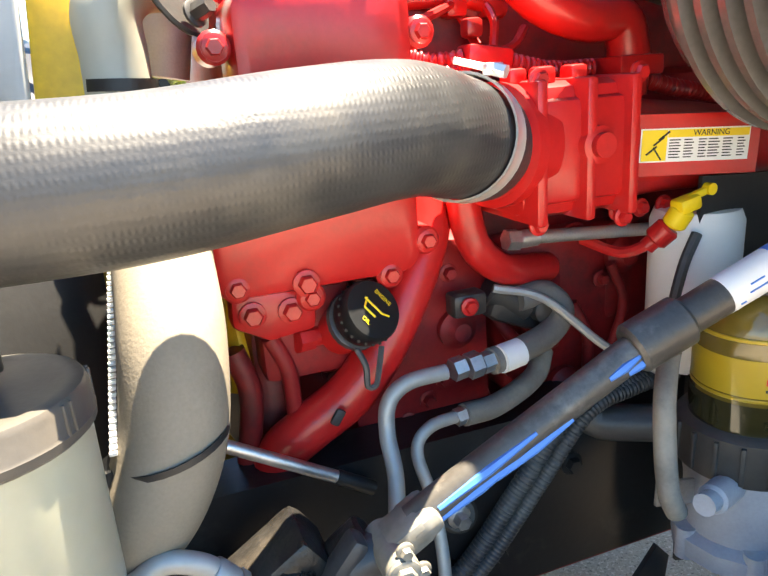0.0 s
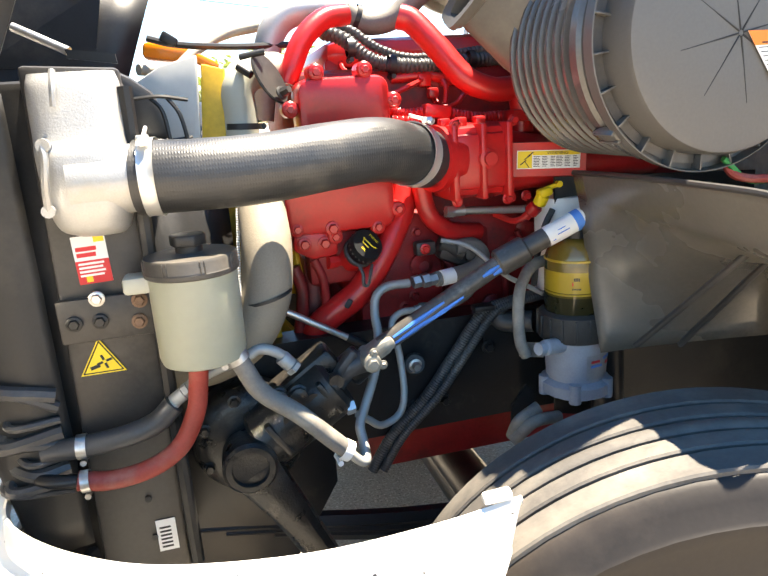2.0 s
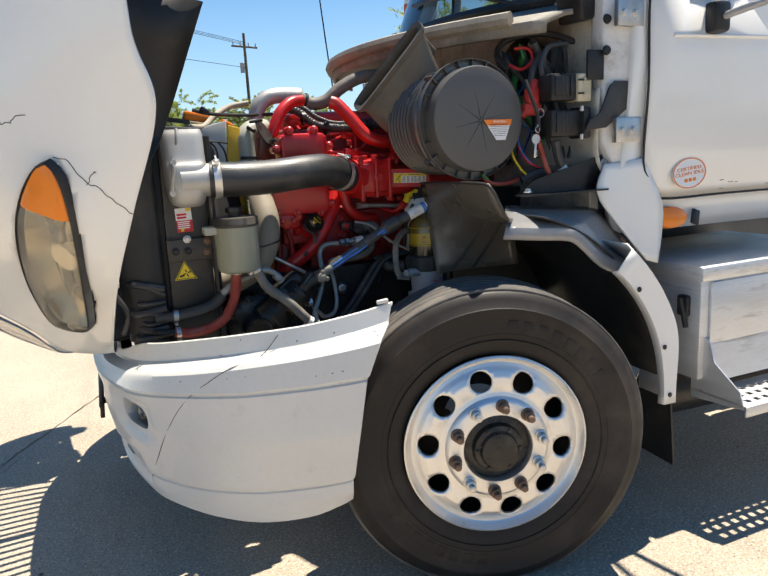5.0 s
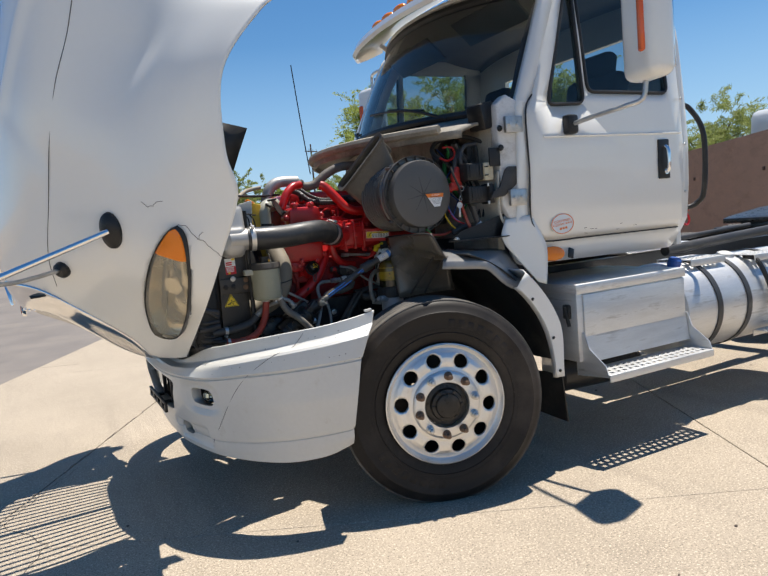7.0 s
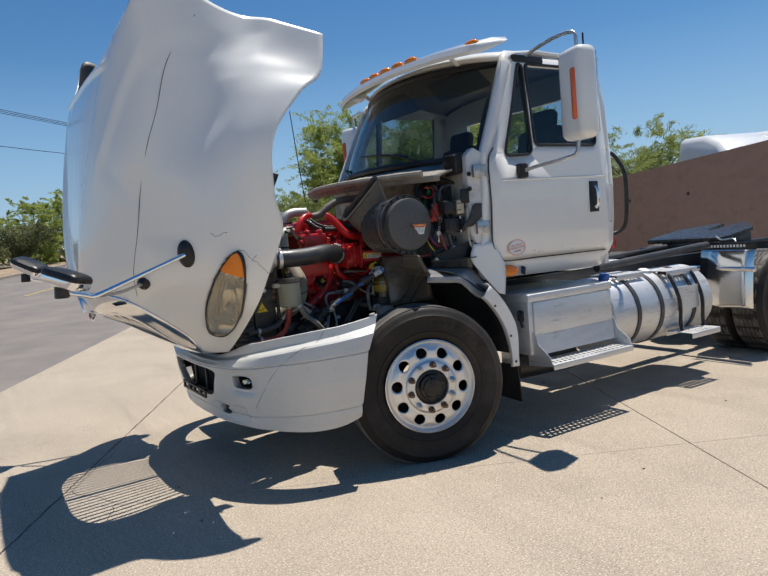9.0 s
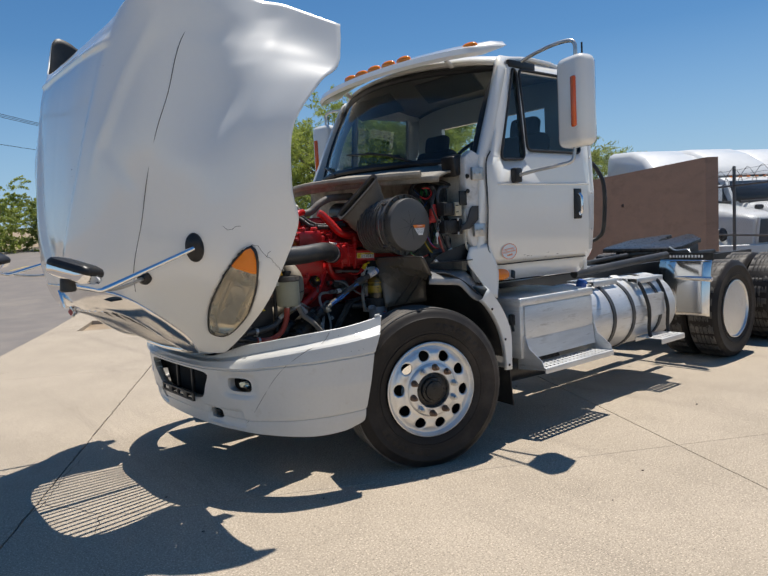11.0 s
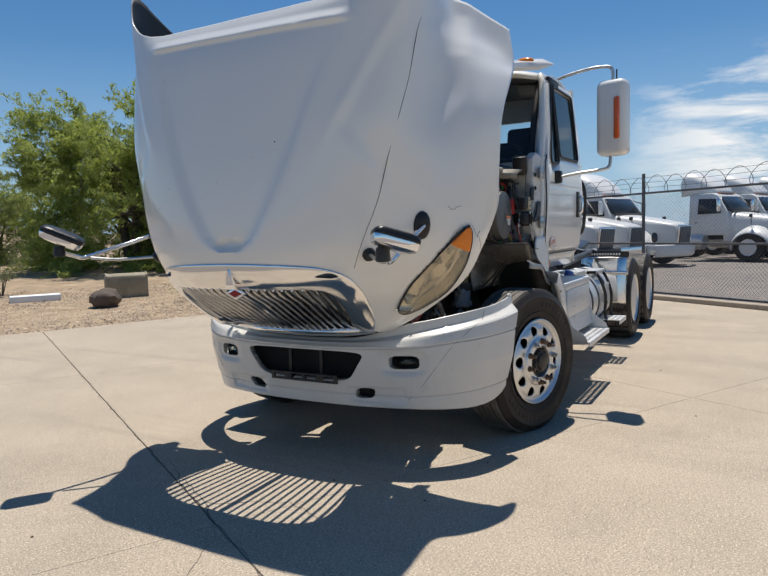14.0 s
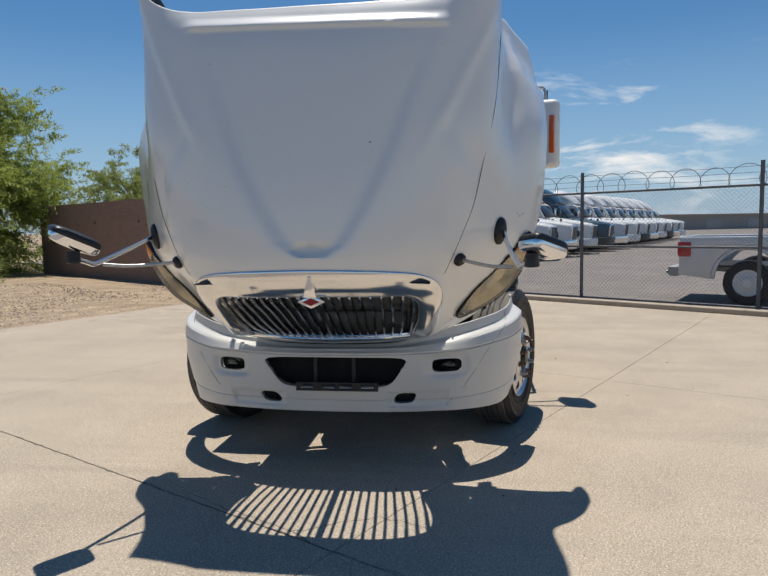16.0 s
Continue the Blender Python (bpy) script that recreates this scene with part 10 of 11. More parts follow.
# more of the engine's side: brackets, sensors, short lines
q = B()
plate(q, [(-0.438, -0.430, 1.222), (-0.348, -0.430, 1.203), (-0.350, -0.430, 1.159), (-0.403, -0.430, 1.153), (-0.441, -0.430, 1.175)], (0, 1, 0), 0.03, 0.008)
lb3 = part("lower_bracket", q, RED, engine, "red cast bracket under the front cover")
for p_ in ((-0.418, -0.432, 1.188), (-0.377, -0.432, 1.186), (-0.360, -0.442, 1.216)):
    part("bracket_bolt", bolt(B(), p_, (0, -1, 0), 0.010, 0.012), RED, lb3)
q = B()
box(q, (-0.157, -0.400, 1.145), (0.045, 0.03, 0.03), 0.006)
sen = part("pressure_sensor", q, BLACK_GREY, engine, "small black sensor on the block")
part("sensor_bolt", bolt(B(), (-0.161, -0.418, 1.146), (0, -1, 0), 0.008, 0.008), RED, sen)
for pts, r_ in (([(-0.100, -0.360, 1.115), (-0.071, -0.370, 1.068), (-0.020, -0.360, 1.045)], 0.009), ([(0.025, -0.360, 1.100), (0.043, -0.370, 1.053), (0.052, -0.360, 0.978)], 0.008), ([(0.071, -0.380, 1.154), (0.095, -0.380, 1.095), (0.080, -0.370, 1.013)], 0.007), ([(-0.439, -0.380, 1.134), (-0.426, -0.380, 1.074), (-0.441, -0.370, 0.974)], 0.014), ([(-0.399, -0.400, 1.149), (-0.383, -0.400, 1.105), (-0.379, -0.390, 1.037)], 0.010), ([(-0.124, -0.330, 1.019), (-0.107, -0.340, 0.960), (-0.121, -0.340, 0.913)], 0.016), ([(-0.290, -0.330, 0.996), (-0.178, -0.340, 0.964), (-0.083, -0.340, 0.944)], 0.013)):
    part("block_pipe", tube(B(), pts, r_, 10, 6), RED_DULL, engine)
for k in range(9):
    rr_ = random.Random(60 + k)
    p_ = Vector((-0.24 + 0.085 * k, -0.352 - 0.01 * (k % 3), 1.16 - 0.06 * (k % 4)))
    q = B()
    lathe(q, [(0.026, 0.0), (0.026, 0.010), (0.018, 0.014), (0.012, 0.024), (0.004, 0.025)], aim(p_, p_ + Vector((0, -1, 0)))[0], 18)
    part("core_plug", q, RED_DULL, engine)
# cables in the corner between air cleaner and firewall
rw_ = random.Random(77)
WIRE_TOP, WIRE_TOP_END, WIRE_MID, WIRE_LOW, WIRE_LOW_END = (Vector(p) for p in ((0.377, -0.730, 1.765), (0.640, -0.730, 1.768), (0.549, -0.730, 1.555), (0.492, -0.730, 1.375), (0.762, -0.730, 1.343)))
for k in range(22):
    u0, u1, y_ = rw_.random(), rw_.random(), rw_.uniform(-.13, .13)
    mid = WIRE_MID + Vector((rw_.uniform(-0.11, 0.11), 0, rw_.uniform(-0.06, 0.06)))
    q = B()
    tube(q, [p + Vector((0, y_, 0)) for p in (WIRE_TOP.lerp(WIRE_TOP_END, u0), mid, WIRE_LOW.lerp(WIRE_LOW_END, u1))], rw_.choice((0.004, 0.006, 0.009, 0.012)), 8, 7)
    part("bay_cable", q, (RUBBER, BLACK, RUBBER, HOSE_GREY, WIRE_BLUE, BLACK, WIRE_GREEN)[k % 7] if k % 3 else RUBBER, truck)


# ---- the place ----
ROAD_DIR = Vector((0.432, 0.902))
def rise(x, y):
    """The street climbs gently away from the yard."""
    d = max(0.0, (Vector((x, y)) - Vector((-2.2, 4.36))).dot(ROAD_DIR) - 5.0)
    return 0.036 * d * d / (d + 8.0) if x < 0.55 * y + 6 else 0.0


gm = B()
xs = [-400, -150, -60, -30, -15, -8, -4, 0, 3, 6, 9, 12, 16, 22, 30, 45, 80, 160, 400]
ys = [-400, -150, -60, -25, -10, -4, 0, 4, 8, 12, 16, 20, 26, 34, 45, 60, 90, 150, 400]
sheet(gm, [[Vector((x, y, rise(x, y) - 0.09)) for x in xs] for y in ys])
ground = solid("ground", gm, DIRT, "dry gravelly desert soil", kind="structure")


def clip(poly, p, n):
    """The part of a flat outline on the side of p that n points to."""
    out = []
    k = len(poly)
    for i in range(k):
        a, b = poly[i], poly[(i + 1) % k]
        da, db = (a - p).dot(n), (b - p).dot(n)
        if da >= 0:
            out.append(a)
        if da * db < 0:
            out.append(a + (b - a) * (da / (da - db)))
    return out


def prism(bm, poly, z0, z1, w=0.0):
    if len(poly) < 3:
        return bm
    vs = [bm.verts.new((p.x, p.y, z0)) for p in poly]
    f = bm.faces.new(vs)
    ex = bmesh.ops.extrude_face_region(bm, geom=[f])["geom"]
    top = [v for v in ex if isinstance(v, bmesh.types.BMVert)]
    for v in top:
        v.co.z = z1
    bevel(bm, top, w, 1)
    return bm


SLAB_CRACK = mat("grimy_crack", (0.085, 0.072, 0.06), 0.95, var=0.3, scale=20, bump=0.0)
FENCE_A, FENCE_DIR = Vector((8.07, -2.89)), Vector((0.575, 0.818))
FENCE_N = Vector((-0.818, 0.575))  # towards the yard
KERB_P = FENCE_A + FENCE_N * 0.62
GRAVEL_P, GRAVEL_N = Vector((1.93, 7.33)), Vector((-0.54, -0.842))
ROAD_P, ROAD_N = Vector((-2.2, 4.36)), Vector((0.902, -0.432))
JOINT_U = Vector((0.475, 0.880))
JOINT_V = Vector((0.880, -0.475))

pave = solid("pavement", prism(B(), [Vector(p) for p in ((-30, -30), (12, -30), (12, 3), (2, 7.6), (-2, 5))], -0.085, -0.03), KERB, "concrete base under the yard slabs", kind="structure")
o = Vector((1.93, 7.33))
vs_ = [-12.0, -8.0, -4.0, -0.0, 3.95, 8.1, 12.2]
us_ = [-30, -24, -18, -13.1, -8.55, -4.1, 0.4, 5]
for v0, v1 in zip(vs_, vs_[1:]):
    for u0, u1 in zip(us_, us_[1:]):
        q = [o + JOINT_V * a + JOINT_U * b for a, b in ((v0 + .003, u0 + .0015), (v1 - .003, u0 + .0015), (v1 - .003, u1 - .0015), (v0 + .003, u1 - .0015))]
        for p, n in ((KERB_P, FENCE_N), (GRAVEL_P, GRAVEL_N), (ROAD_P + ROAD_N * 0.55, ROAD_N)):
            q = clip(q, p, n)
        if len(q) >= 3:
            s = part("slab", prism(B(), q, -0.03, 0.0, 0.003), CONCRETE, pave, smooth=False)
def ground_crack(pts, wide, seed):
    """A thin jagged dark crack lying on the slabs."""
    rnd = random.Random(seed)
    line = []
    for a, b in zip(pts, pts[1:]):
        a, b = Vector(a), Vector(b)
        k = max(2, int((b - a).length / 0.06))
        side = Vector((-(b - a).y, (b - a).x)).normalized()
        line += [a.lerp(b, i / k) + side * rnd.gauss(0, 0.008) for i in range(k)]
    line.append(Vector(pts[-1]))
    b = B()
    rws = []
    for i, p in enumerate(line):
        d = (line[min(i + 1, len(line) - 1)] - line[max(i - 1, 0)]).normalized()
        n = Vector((-d.y, d.x)) * wide * rnd.uniform(0.25, 1.0) * 0.5
        rws.append([Vector((p.x - n.x, p.y - n.y, 0.0012)), Vector((p.x + n.x, p.y + n.y, 0.0012))])
    sheet(b, rws)
    ob = part("slab_crack", b, SLAB_CRACK, pave)
    return ob


ground_crack([o + JOINT_U * t for t in (-0.2, -3.0, -6.0, -9.0, -11.0)], 0.007, 1)
for k, pts in enumerate((((-1.55, 0.75), (-1.8, 0.35), (-1.95, 0.05), (-2.2, -0.25), (-2.6, -0.45)), ((-1.95, 0.05), (-1.75, -0.35), (-1.85, -0.6)), ((-0.2, -3.0), (-0.5, -3.15), (-0.7, -3.35)))):
    ground_crack(pts, 0.0055, 5 + k)
# small stones and crumbs on the slabs
rnd = random.Random(8)
for k in range(46):
    p = Vector((rnd.uniform(-4.5, 3.5), rnd.uniform(-4.0, 1.5)))
    b = B()
    bmesh.ops.create_icosphere(b, subdivisions=1, radius=rnd.uniform(0.003, 0.009))
    for v in b.verts:
        v.co = Vector((v.co.x * rnd.uniform(0.8, 1.5), v.co.y * rnd.uniform(0.7, 1.3), v.co.z * 0.6 + 0.002))
    st = solid("pebble", b, ROCK, "small dark stone on the concrete", "pebble", group="pebbles on the concrete", at=(p.x, p.y, 0.001))
# gutter and walk along the street
for k in range(16):
    a = -26 + 4.5 * k
    q = [ROAD_P + ROAD_DIR * (a + b) + ROAD_N * c for b, c in ((0.005, 0.0), (4.495, 0.0), (4.495, 0.54), (0.005, 0.54))]
    b = prism(B(), q, -0.08, -0.012, 0.004)
    for v in b.verts:
        v.co.z += rise(v.co.x, v.co.y)
    part("gutter_slab", b, CONCRETE, pave, smooth=False)
walkway = B()
for k in range(28):
    a = 6.2 + 1.8 * k
    q = [ROAD_P + ROAD_DIR * (a + b) + ROAD_N * c for b, c in ((0.004, 0.55), (1.796, 0.55), (1.796, 1.9), (0.004, 1.9))]
    b = prism(B(), q, -0.08, 0.0, 0.004)
    for v in b.verts:
        v.co.z += rise(v.co.x, v.co.y)
    part("walk_slab", b, CONCRETE, pave, smooth=False)

# the street
rb = B()
rowsR = []
for k in range(60):
    a = -60 + 4.0 * k
    r = []
    for c in (0.0, -2.0, -5.0, -8.0, -10.5, -13.0):
        p = ROAD_P + ROAD_DIR * a + ROAD_N * c
        r.append(Vector((p.x, p.y, rise(p.x, p.y) - 0.03 + 0.05 * math.sin(math.pi * -c / 13.0))))
    rowsR.append(r)
sheet(rb, rowsR)
road = solid("road", rb, ASPHALT, "grey asphalt street", kind="structure")
kb = B()
for k in range(30):
    a = -26 + 6.0 * k
    for c0, c1 in ((-13.15, -13.0),):
        q = [ROAD_P + ROAD_DIR * (a + b) + ROAD_N * c for b, c in ((0.01, c0), (5.99, c0), (5.99, c1), (0.01, c1))]
        prism(kb, q, -0.05, 0.12, 0.0)
for v in kb.verts:
    v.co.z += rise(v.co.x, v.co.y)
solid("far_kerb", kb, KERB, "pale kerb across the street", kind="structure", smooth=False)
ln = B()
for k in range(24):
    a = -10 + 9.0 * k
    q = [ROAD_P + ROAD_DIR * (a + b) + ROAD_N * c for b, c in ((0, -6.55), (3, -6.55), (3, -6.45), (0, -6.45))]
    prism(ln, q, 0.02, 0.028)
for v in ln.verts:
    v.co.z += rise(v.co.x, v.co.y)
solid("lane_marking", ln, mat("faded_yellow_paint", (0.5, 0.38, 0.12), 0.8), "faded yellow lane marks", kind="structure", smooth=False)

# truck lot behind the fence
lot = [FENCE_A + FENCE_N * 0.22 + FENCE_DIR * t for t in (-60, 30)] + [FENCE_A - FENCE_N * 120 + FENCE_DIR * t for t in (30, -60)]
solid("lot", prism(B(), lot, -0.08, -0.012), ASPHALT, "sun-bleached asphalt truck lot", kind="structure", smooth=False)
kk = B()
for k in range(12):
    a = -24 + 3.0 * k
    q = [KERB_P + FENCE_DIR * (a + b) + FENCE_N * c for b, c in ((0.006, -0.19), (2.994, -0.19), (2.994, -0.02), (0.006, -0.02))]
    prism(kk, q, -0.05, 0.085, 0.012)
solid("kerb", kk, KERB, "low concrete kerb along the fence", kind="structure", smooth=False)


# chain link fence
def fence():
    f = thing("fence", "galvanised chain link fence with coiled razor wire on top", "fence", (FENCE_A.x, FENCE_A.y, 0))
    d, up = Vector((FENCE_DIR.x, FENCE_DIR.y, 0)), Vector((0, 0, 1))
    posts = [-18.0, -15.1, -12.2, -9.05, -6.0, -3.05, 0.0, 2.85, 5.7, 8.55]
    L0, L1 = posts[0], posts[-1]
    for a in posts:
        b = B()
        rod(b, d * a + up * -0.05, d * a + up * 2.42, 0.032, n=12, w=0.004)
        part("post", b, FENCE_WIRE, f)
    for z in (0.06, 1.03, 2.03):
        b = B()
        rod(b, d * L0 + up * z, d * L1 + up * z, 0.021, n=10)
        part("rail", b, FENCE_WIRE, f)
    # woven wire: two sets of slanting strands
    verts, faces = [], []
    n = Vector((-d.y, d.x, 0))

    def strand(p, q, r=0.0021):
        ax = (q - p).normalized()
        u = ax.cross(n).normalized()
        base = len(verts)
        for e in (p, q):
            for k in range(3):
                t = 2 * math.pi * k / 3
                verts.append(e + (u * math.cos(t) + n * math.sin(t)) * r)
        for k in range(3):
            faces.append((base + k, base + (k + 1) % 3, base + 3 + (k + 1) % 3, base + 3 + k))
    z0, z1, pitch = 0.07, 2.05, 0.072
    h = z1 - z0
    k = L0 - h
    while k < L1:
        for s in (1, -1):
            a0, a1 = (k, k + h) if s > 0 else (k + h, k)
            lo, hi = max(L0, min(a0, a1)), min(L1, max(a0, a1))
            if hi - lo > 0.05:
                za = z0 + (lo - a0) * s if s > 0 else z0 + (a0 - lo)
                zb = z0 + (hi - a0) * s if s > 0 else z0 + (a0 - hi)
                strand(d * lo + up * za + n * 0.003 * s, d * hi + up * zb + n * 0.003 * s)
        k += pitch
    me = bpy.data.meshes.new("wire_mesh")
    me.from_pydata([tuple(v) for v in verts], [], faces)
    me.materials.append(FENCE_WIRE)
    w = new("wire_mesh", me)
    w.parent = f
    w["kind"] = "stuff"
    for z in (2.14, 2.24, 2.34):
        b = B()
        tube(b, [d * (L0 + (L1 - L0) * t) + up * (z + 0.01 * math.sin(t * 40)) for t in [i / 20 for i in range(21)]], 0.0035, 5, 2)
        part("barbed_strand", b, FENCE_WIRE, f)
    # razor coils
    rnd = random.Random(3)
    a = L0
    while a < L1 - 0.4:
        b = B()
        r = 0.20 + rnd.uniform(-.02, .03)
        pts = []
        for k in range(17):
            t = -0.6 + (math.pi + 1.2) * k / 16
            pts.append(d * (a + 0.27 - r * 1.25 * math.cos(t)) + up * (2.13 + 0.03 + r * math.sin(t)) + n * (0.05 * math.sin(t * 2)))
        tube(b, pts, 0.0055, 5, 2)
        part("razor_coil", b, FENCE_WIRE, f)
        a += 0.44 + rnd.uniform(-.03, .05)


fence()

# boundary wall
wb = B()
wa, wz = Vector((8.67, 1.35)), Vector((18.1, 15.4))
wd = (wz - wa).normalized()
wnrm = Vector((-wd.y, wd.x))
q = [wa + wnrm * 0.0, wz + wnrm * 0.0, wz - wnrm * 0.22, wa - wnrm * 0.22]
prism(wb, q, -0.1, 2.42)
wall = solid("wall_boundary", wb, STUCCO, "tan rendered boundary wall", kind="structure", smooth=False)
eb = B()
prism(eb, [wa - wd * 0.42, wa, wa - wnrm * 0.22, wa - wd * 0.42 - wnrm * 0.22], -0.1, 2.42)
part("wall_end_pier", eb, STUCCO, wall, "rendered end pier")
for t, z in ((2.6, 1.75), (6.0, 1.75), (9.5, 1.75), (12.4, 1.75), (15.4, 1.75)):
    p = wa + wd * t + wnrm * 0.012
    b = B()
    box(b, (p.x, p.y, z), (0.05, 0.05, 0.07), 0.015)
    part("wall_vent", b, mat("dark_vent", (0.09, 0.06, 0.05), 0.8) if t == 2.6 else bpy.data.materials["dark_vent"], wall)


# ---- trees and shrubs ----
def leaves(name, clumps, n, size, material, parent, seed, long=2.2, droop=0.3):
    """Many small leaves scattered in loose clumps."""
    rs = np.random.RandomState(seed)
    C = np.array([c[:3] for c in clumps])
    R = np.array([c[3] for c in clumps])
    pick = rs.choice(len(C), n, p=R ** 2 / (R ** 2).sum())
    v = rs.normal(size=(n, 3))
    v /= np.linalg.norm(v, axis=1, keepdims=True)
    rad = rs.uniform(0.25, 1.08, (n, 1)) ** 0.6
    pos = C[pick] + v * rad * R[pick][:, None] * np.array([1.0, 1.0, 0.72])
    a = rs.normal(size=(n, 3))
    a[:, 2] -= droop
    a /= np.linalg.norm(a, axis=1, keepdims=True)
    b = np.cross(a, rs.normal(size=(n, 3)))
    b /= np.linalg.norm(b, axis=1, keepdims=True)
    s = size * rs.uniform(0.6, 1.35, (n, 1))
    P = np.stack([pos - a * s * long / 2, pos + b * s * 0.5, pos + a * s * long / 2, pos - b * s * 0.5], 1).reshape(-1, 3)
    me = bpy.data.meshes.new(name)
    me.vertices.add(4 * n)
    me.vertices.foreach_set("co", P.ravel())
    me.loops.add(4 * n)
    me.loops.foreach_set("vertex_index", np.arange(4 * n))
    me.polygons.add(n)
    me.polygons.foreach_set("loop_start", np.arange(n) * 4)
    me.update()
    me.materials.append(material)
    ob = new(name, me)
    ob.parent = parent
    return ob


def sprays(name, clumps, n, size, material, parent, seed, long=2.2):
    """Feathery foliage: leaflets set along many short arching twigs that spread from each clump."""
    rs = np.random.RandomState(seed)
    C, R = np.array([c[:3] for c in clumps]), np.array([c[3] for c in clumps])
    per = 70
    k = n // per
    pick = rs.choice(len(C), k, p=R ** 2 / (R ** 2).sum())
    out = C[pick] - np.array([0, 0, C[:, 2].mean() * 0.9])
    out /= np.linalg.norm(out, axis=1, keepdims=True) + 1e-6
    d = rs.normal(size=(k, 3)) * 0.75 + out * 0.9 + np.array([0, 0, 0.30])
    d /= np.linalg.norm(d, axis=1, keepdims=True)
    L = R[pick][:, None] * rs.uniform(0.7, 2.0, (k, 1))
    base = C[pick] + rs.normal(size=(k, 3)) * R[pick][:, None] * 0.35
    t = rs.uniform(0.05, 1.0, (k, per, 1))
    along_ = base[:, None] + d[:, None] * L[:, None] * t
    along_[:, :, 2] -= (0.35 * L * t[:, :, 0] ** 2.2)
    pos = (along_ + rs.normal(size=(k, per, 3)) * np.array([1, 1, 0.6]) * (0.055 + 0.05 * (1 - t))).reshape(-1, 3)
    m = len(pos)
    a = np.repeat(d, per, 0) * 0.7 + rs.normal(size=(m, 3)) * 0.7
    a /= np.linalg.norm(a, axis=1, keepdims=True)
    b = np.cross(a, rs.normal(size=(m, 3)))
    b /= np.linalg.norm(b, axis=1, keepdims=True)
    s = size * rs.uniform(0.6, 1.35, (m, 1))
    P = np.stack([pos - a * s * long / 2, pos + b * s * 0.5, pos + a * s * long / 2, pos - b * s * 0.5], 1).reshape(-1, 3)
    me = bpy.data.meshes.new(name)
    me.vertices.add(4 * m)
    me.vertices.foreach_set("co", P.ravel())
    me.loops.add(4 * m)
    me.loops.foreach_set("vertex_index", np.arange(4 * m))
    me.polygons.add(m)
    me.polygons.foreach_set("loop_start", np.arange(m) * 4)
    me.update()
    me.materials.append(material)
    ob = new(name, me)
    ob.parent = parent
    return ob


def tree(at, height, spread, label, material, seed, n=16000, size=0.05, stems=3, lift=0.25, long=2.2):
    rnd = random.Random(seed)
    t = thing("tree", label, "tree", (at[0], at[1], at[2] if len(at) > 2 else 0))
    b = B()
    clumps = []
    for k in range(stems):
        a = 2 * math.pi * k / stems + rnd.uniform(-.5, .5)
        lean = spread * rnd.uniform(0.12, 0.3)
        top = Vector((math.cos(a) * lean, math.sin(a) * lean, height * rnd.uniform(0.5, 0.62)))
        base = Vector((math.cos(a) * 0.08, math.sin(a) * 0.08, -0.1))
        mid = base.lerp(top, 0.5) + Vector((rnd.uniform(-.2, .2), rnd.uniform(-.2, .2), 0))
        r0 = 0.03 * height * (0.7 if stems > 1 else 1)
        tube(b, [base, mid, top], [r0, r0 * 0.7, r0 * 0.4], 8, 6)
        for j in range(7):
            s = base.lerp(top, rnd.uniform(0.35, 1.0)) if j else top
            ang = rnd.uniform(0, 2 * math.pi)
            reach = spread * rnd.uniform(0.35, 1.0)
            e = Vector((math.cos(ang) * reach, math.sin(ang) * reach, height * rnd.uniform(lift + 0.1, 0.96) * (1 - 0.22 * (reach / spread) ** 2)))
            m = s.lerp(e, 0.5) + Vector((rnd.uniform(-.2, .2), rnd.uniform(-.2, .2), 0.12 * height * rnd.uniform(0, 1)))
            tube(b, [s, m, e], [r0 * 0.4, r0 * 0.25, r0 * 0.08], 6, 5)
            for q in range(3):
                c = m.lerp(e, rnd.uniform(0.3, 1.15)) + Vector((rnd.uniform(-.3, .3), rnd.uniform(-.3, .3), rnd.uniform(-.25, .25)))
                clumps.append((*c, spread * rnd.uniform(0.13, 0.27)))
    for q in range(int(spread * 34)):
        ang, reach = rnd.uniform(0, 2 * math.pi), spread * math.sqrt(rnd.uniform(0.0, 1.0))
        z = height * (lift + (0.97 - lift) * rnd.random() ** 1.35) * (1 - 0.35 * (reach / spread) ** 3)
        clumps.append((math.cos(ang) * reach, math.sin(ang) * reach, z, spread * rnd.uniform(0.10, 0.2)))
    part("trunk", b, BARK, t)
    sprays("crown", clumps, n, size, material, t, seed, long)
    return t


tree((13.86, 19.48), 7.3, 3.8, "wide green mesquite tree with feathery leaves", LEAF, 1, 180000, 0.036, 4, 0.03, 4.2)
tree((17.8, 18.9), 6.9, 4.1, "green mesquite tree behind the boundary wall", LEAF, 2, 170000, 0.036, 4, 0.02, 4.2)
tree((22.0, 13.2), 5.3, 3.0, "wispy palo verde tree behind the wall", LEAF_PALE, 6, 42000, 0.028, 7, 0.2, 7.0)
tree((6.5, 57.0, rise(6.5, 57.0)), 5.6, 4.6, "distant green street tree", LEAF, 7, 30000, 0.09, 3, 0.05)
tree((13.0, 55.0, rise(13.0, 55.0)), 5.4, 4.4, "distant green street tree", LEAF_PALE, 8, 30000, 0.09, 3, 0.05)
tree((13.6, 28.0, rise(13.6, 28.0)), 3.6, 2.6, "rounded yellow-green roadside tree", LEAF_PALE, 10, 60000, 0.034, 4, 0.05, 4.0)
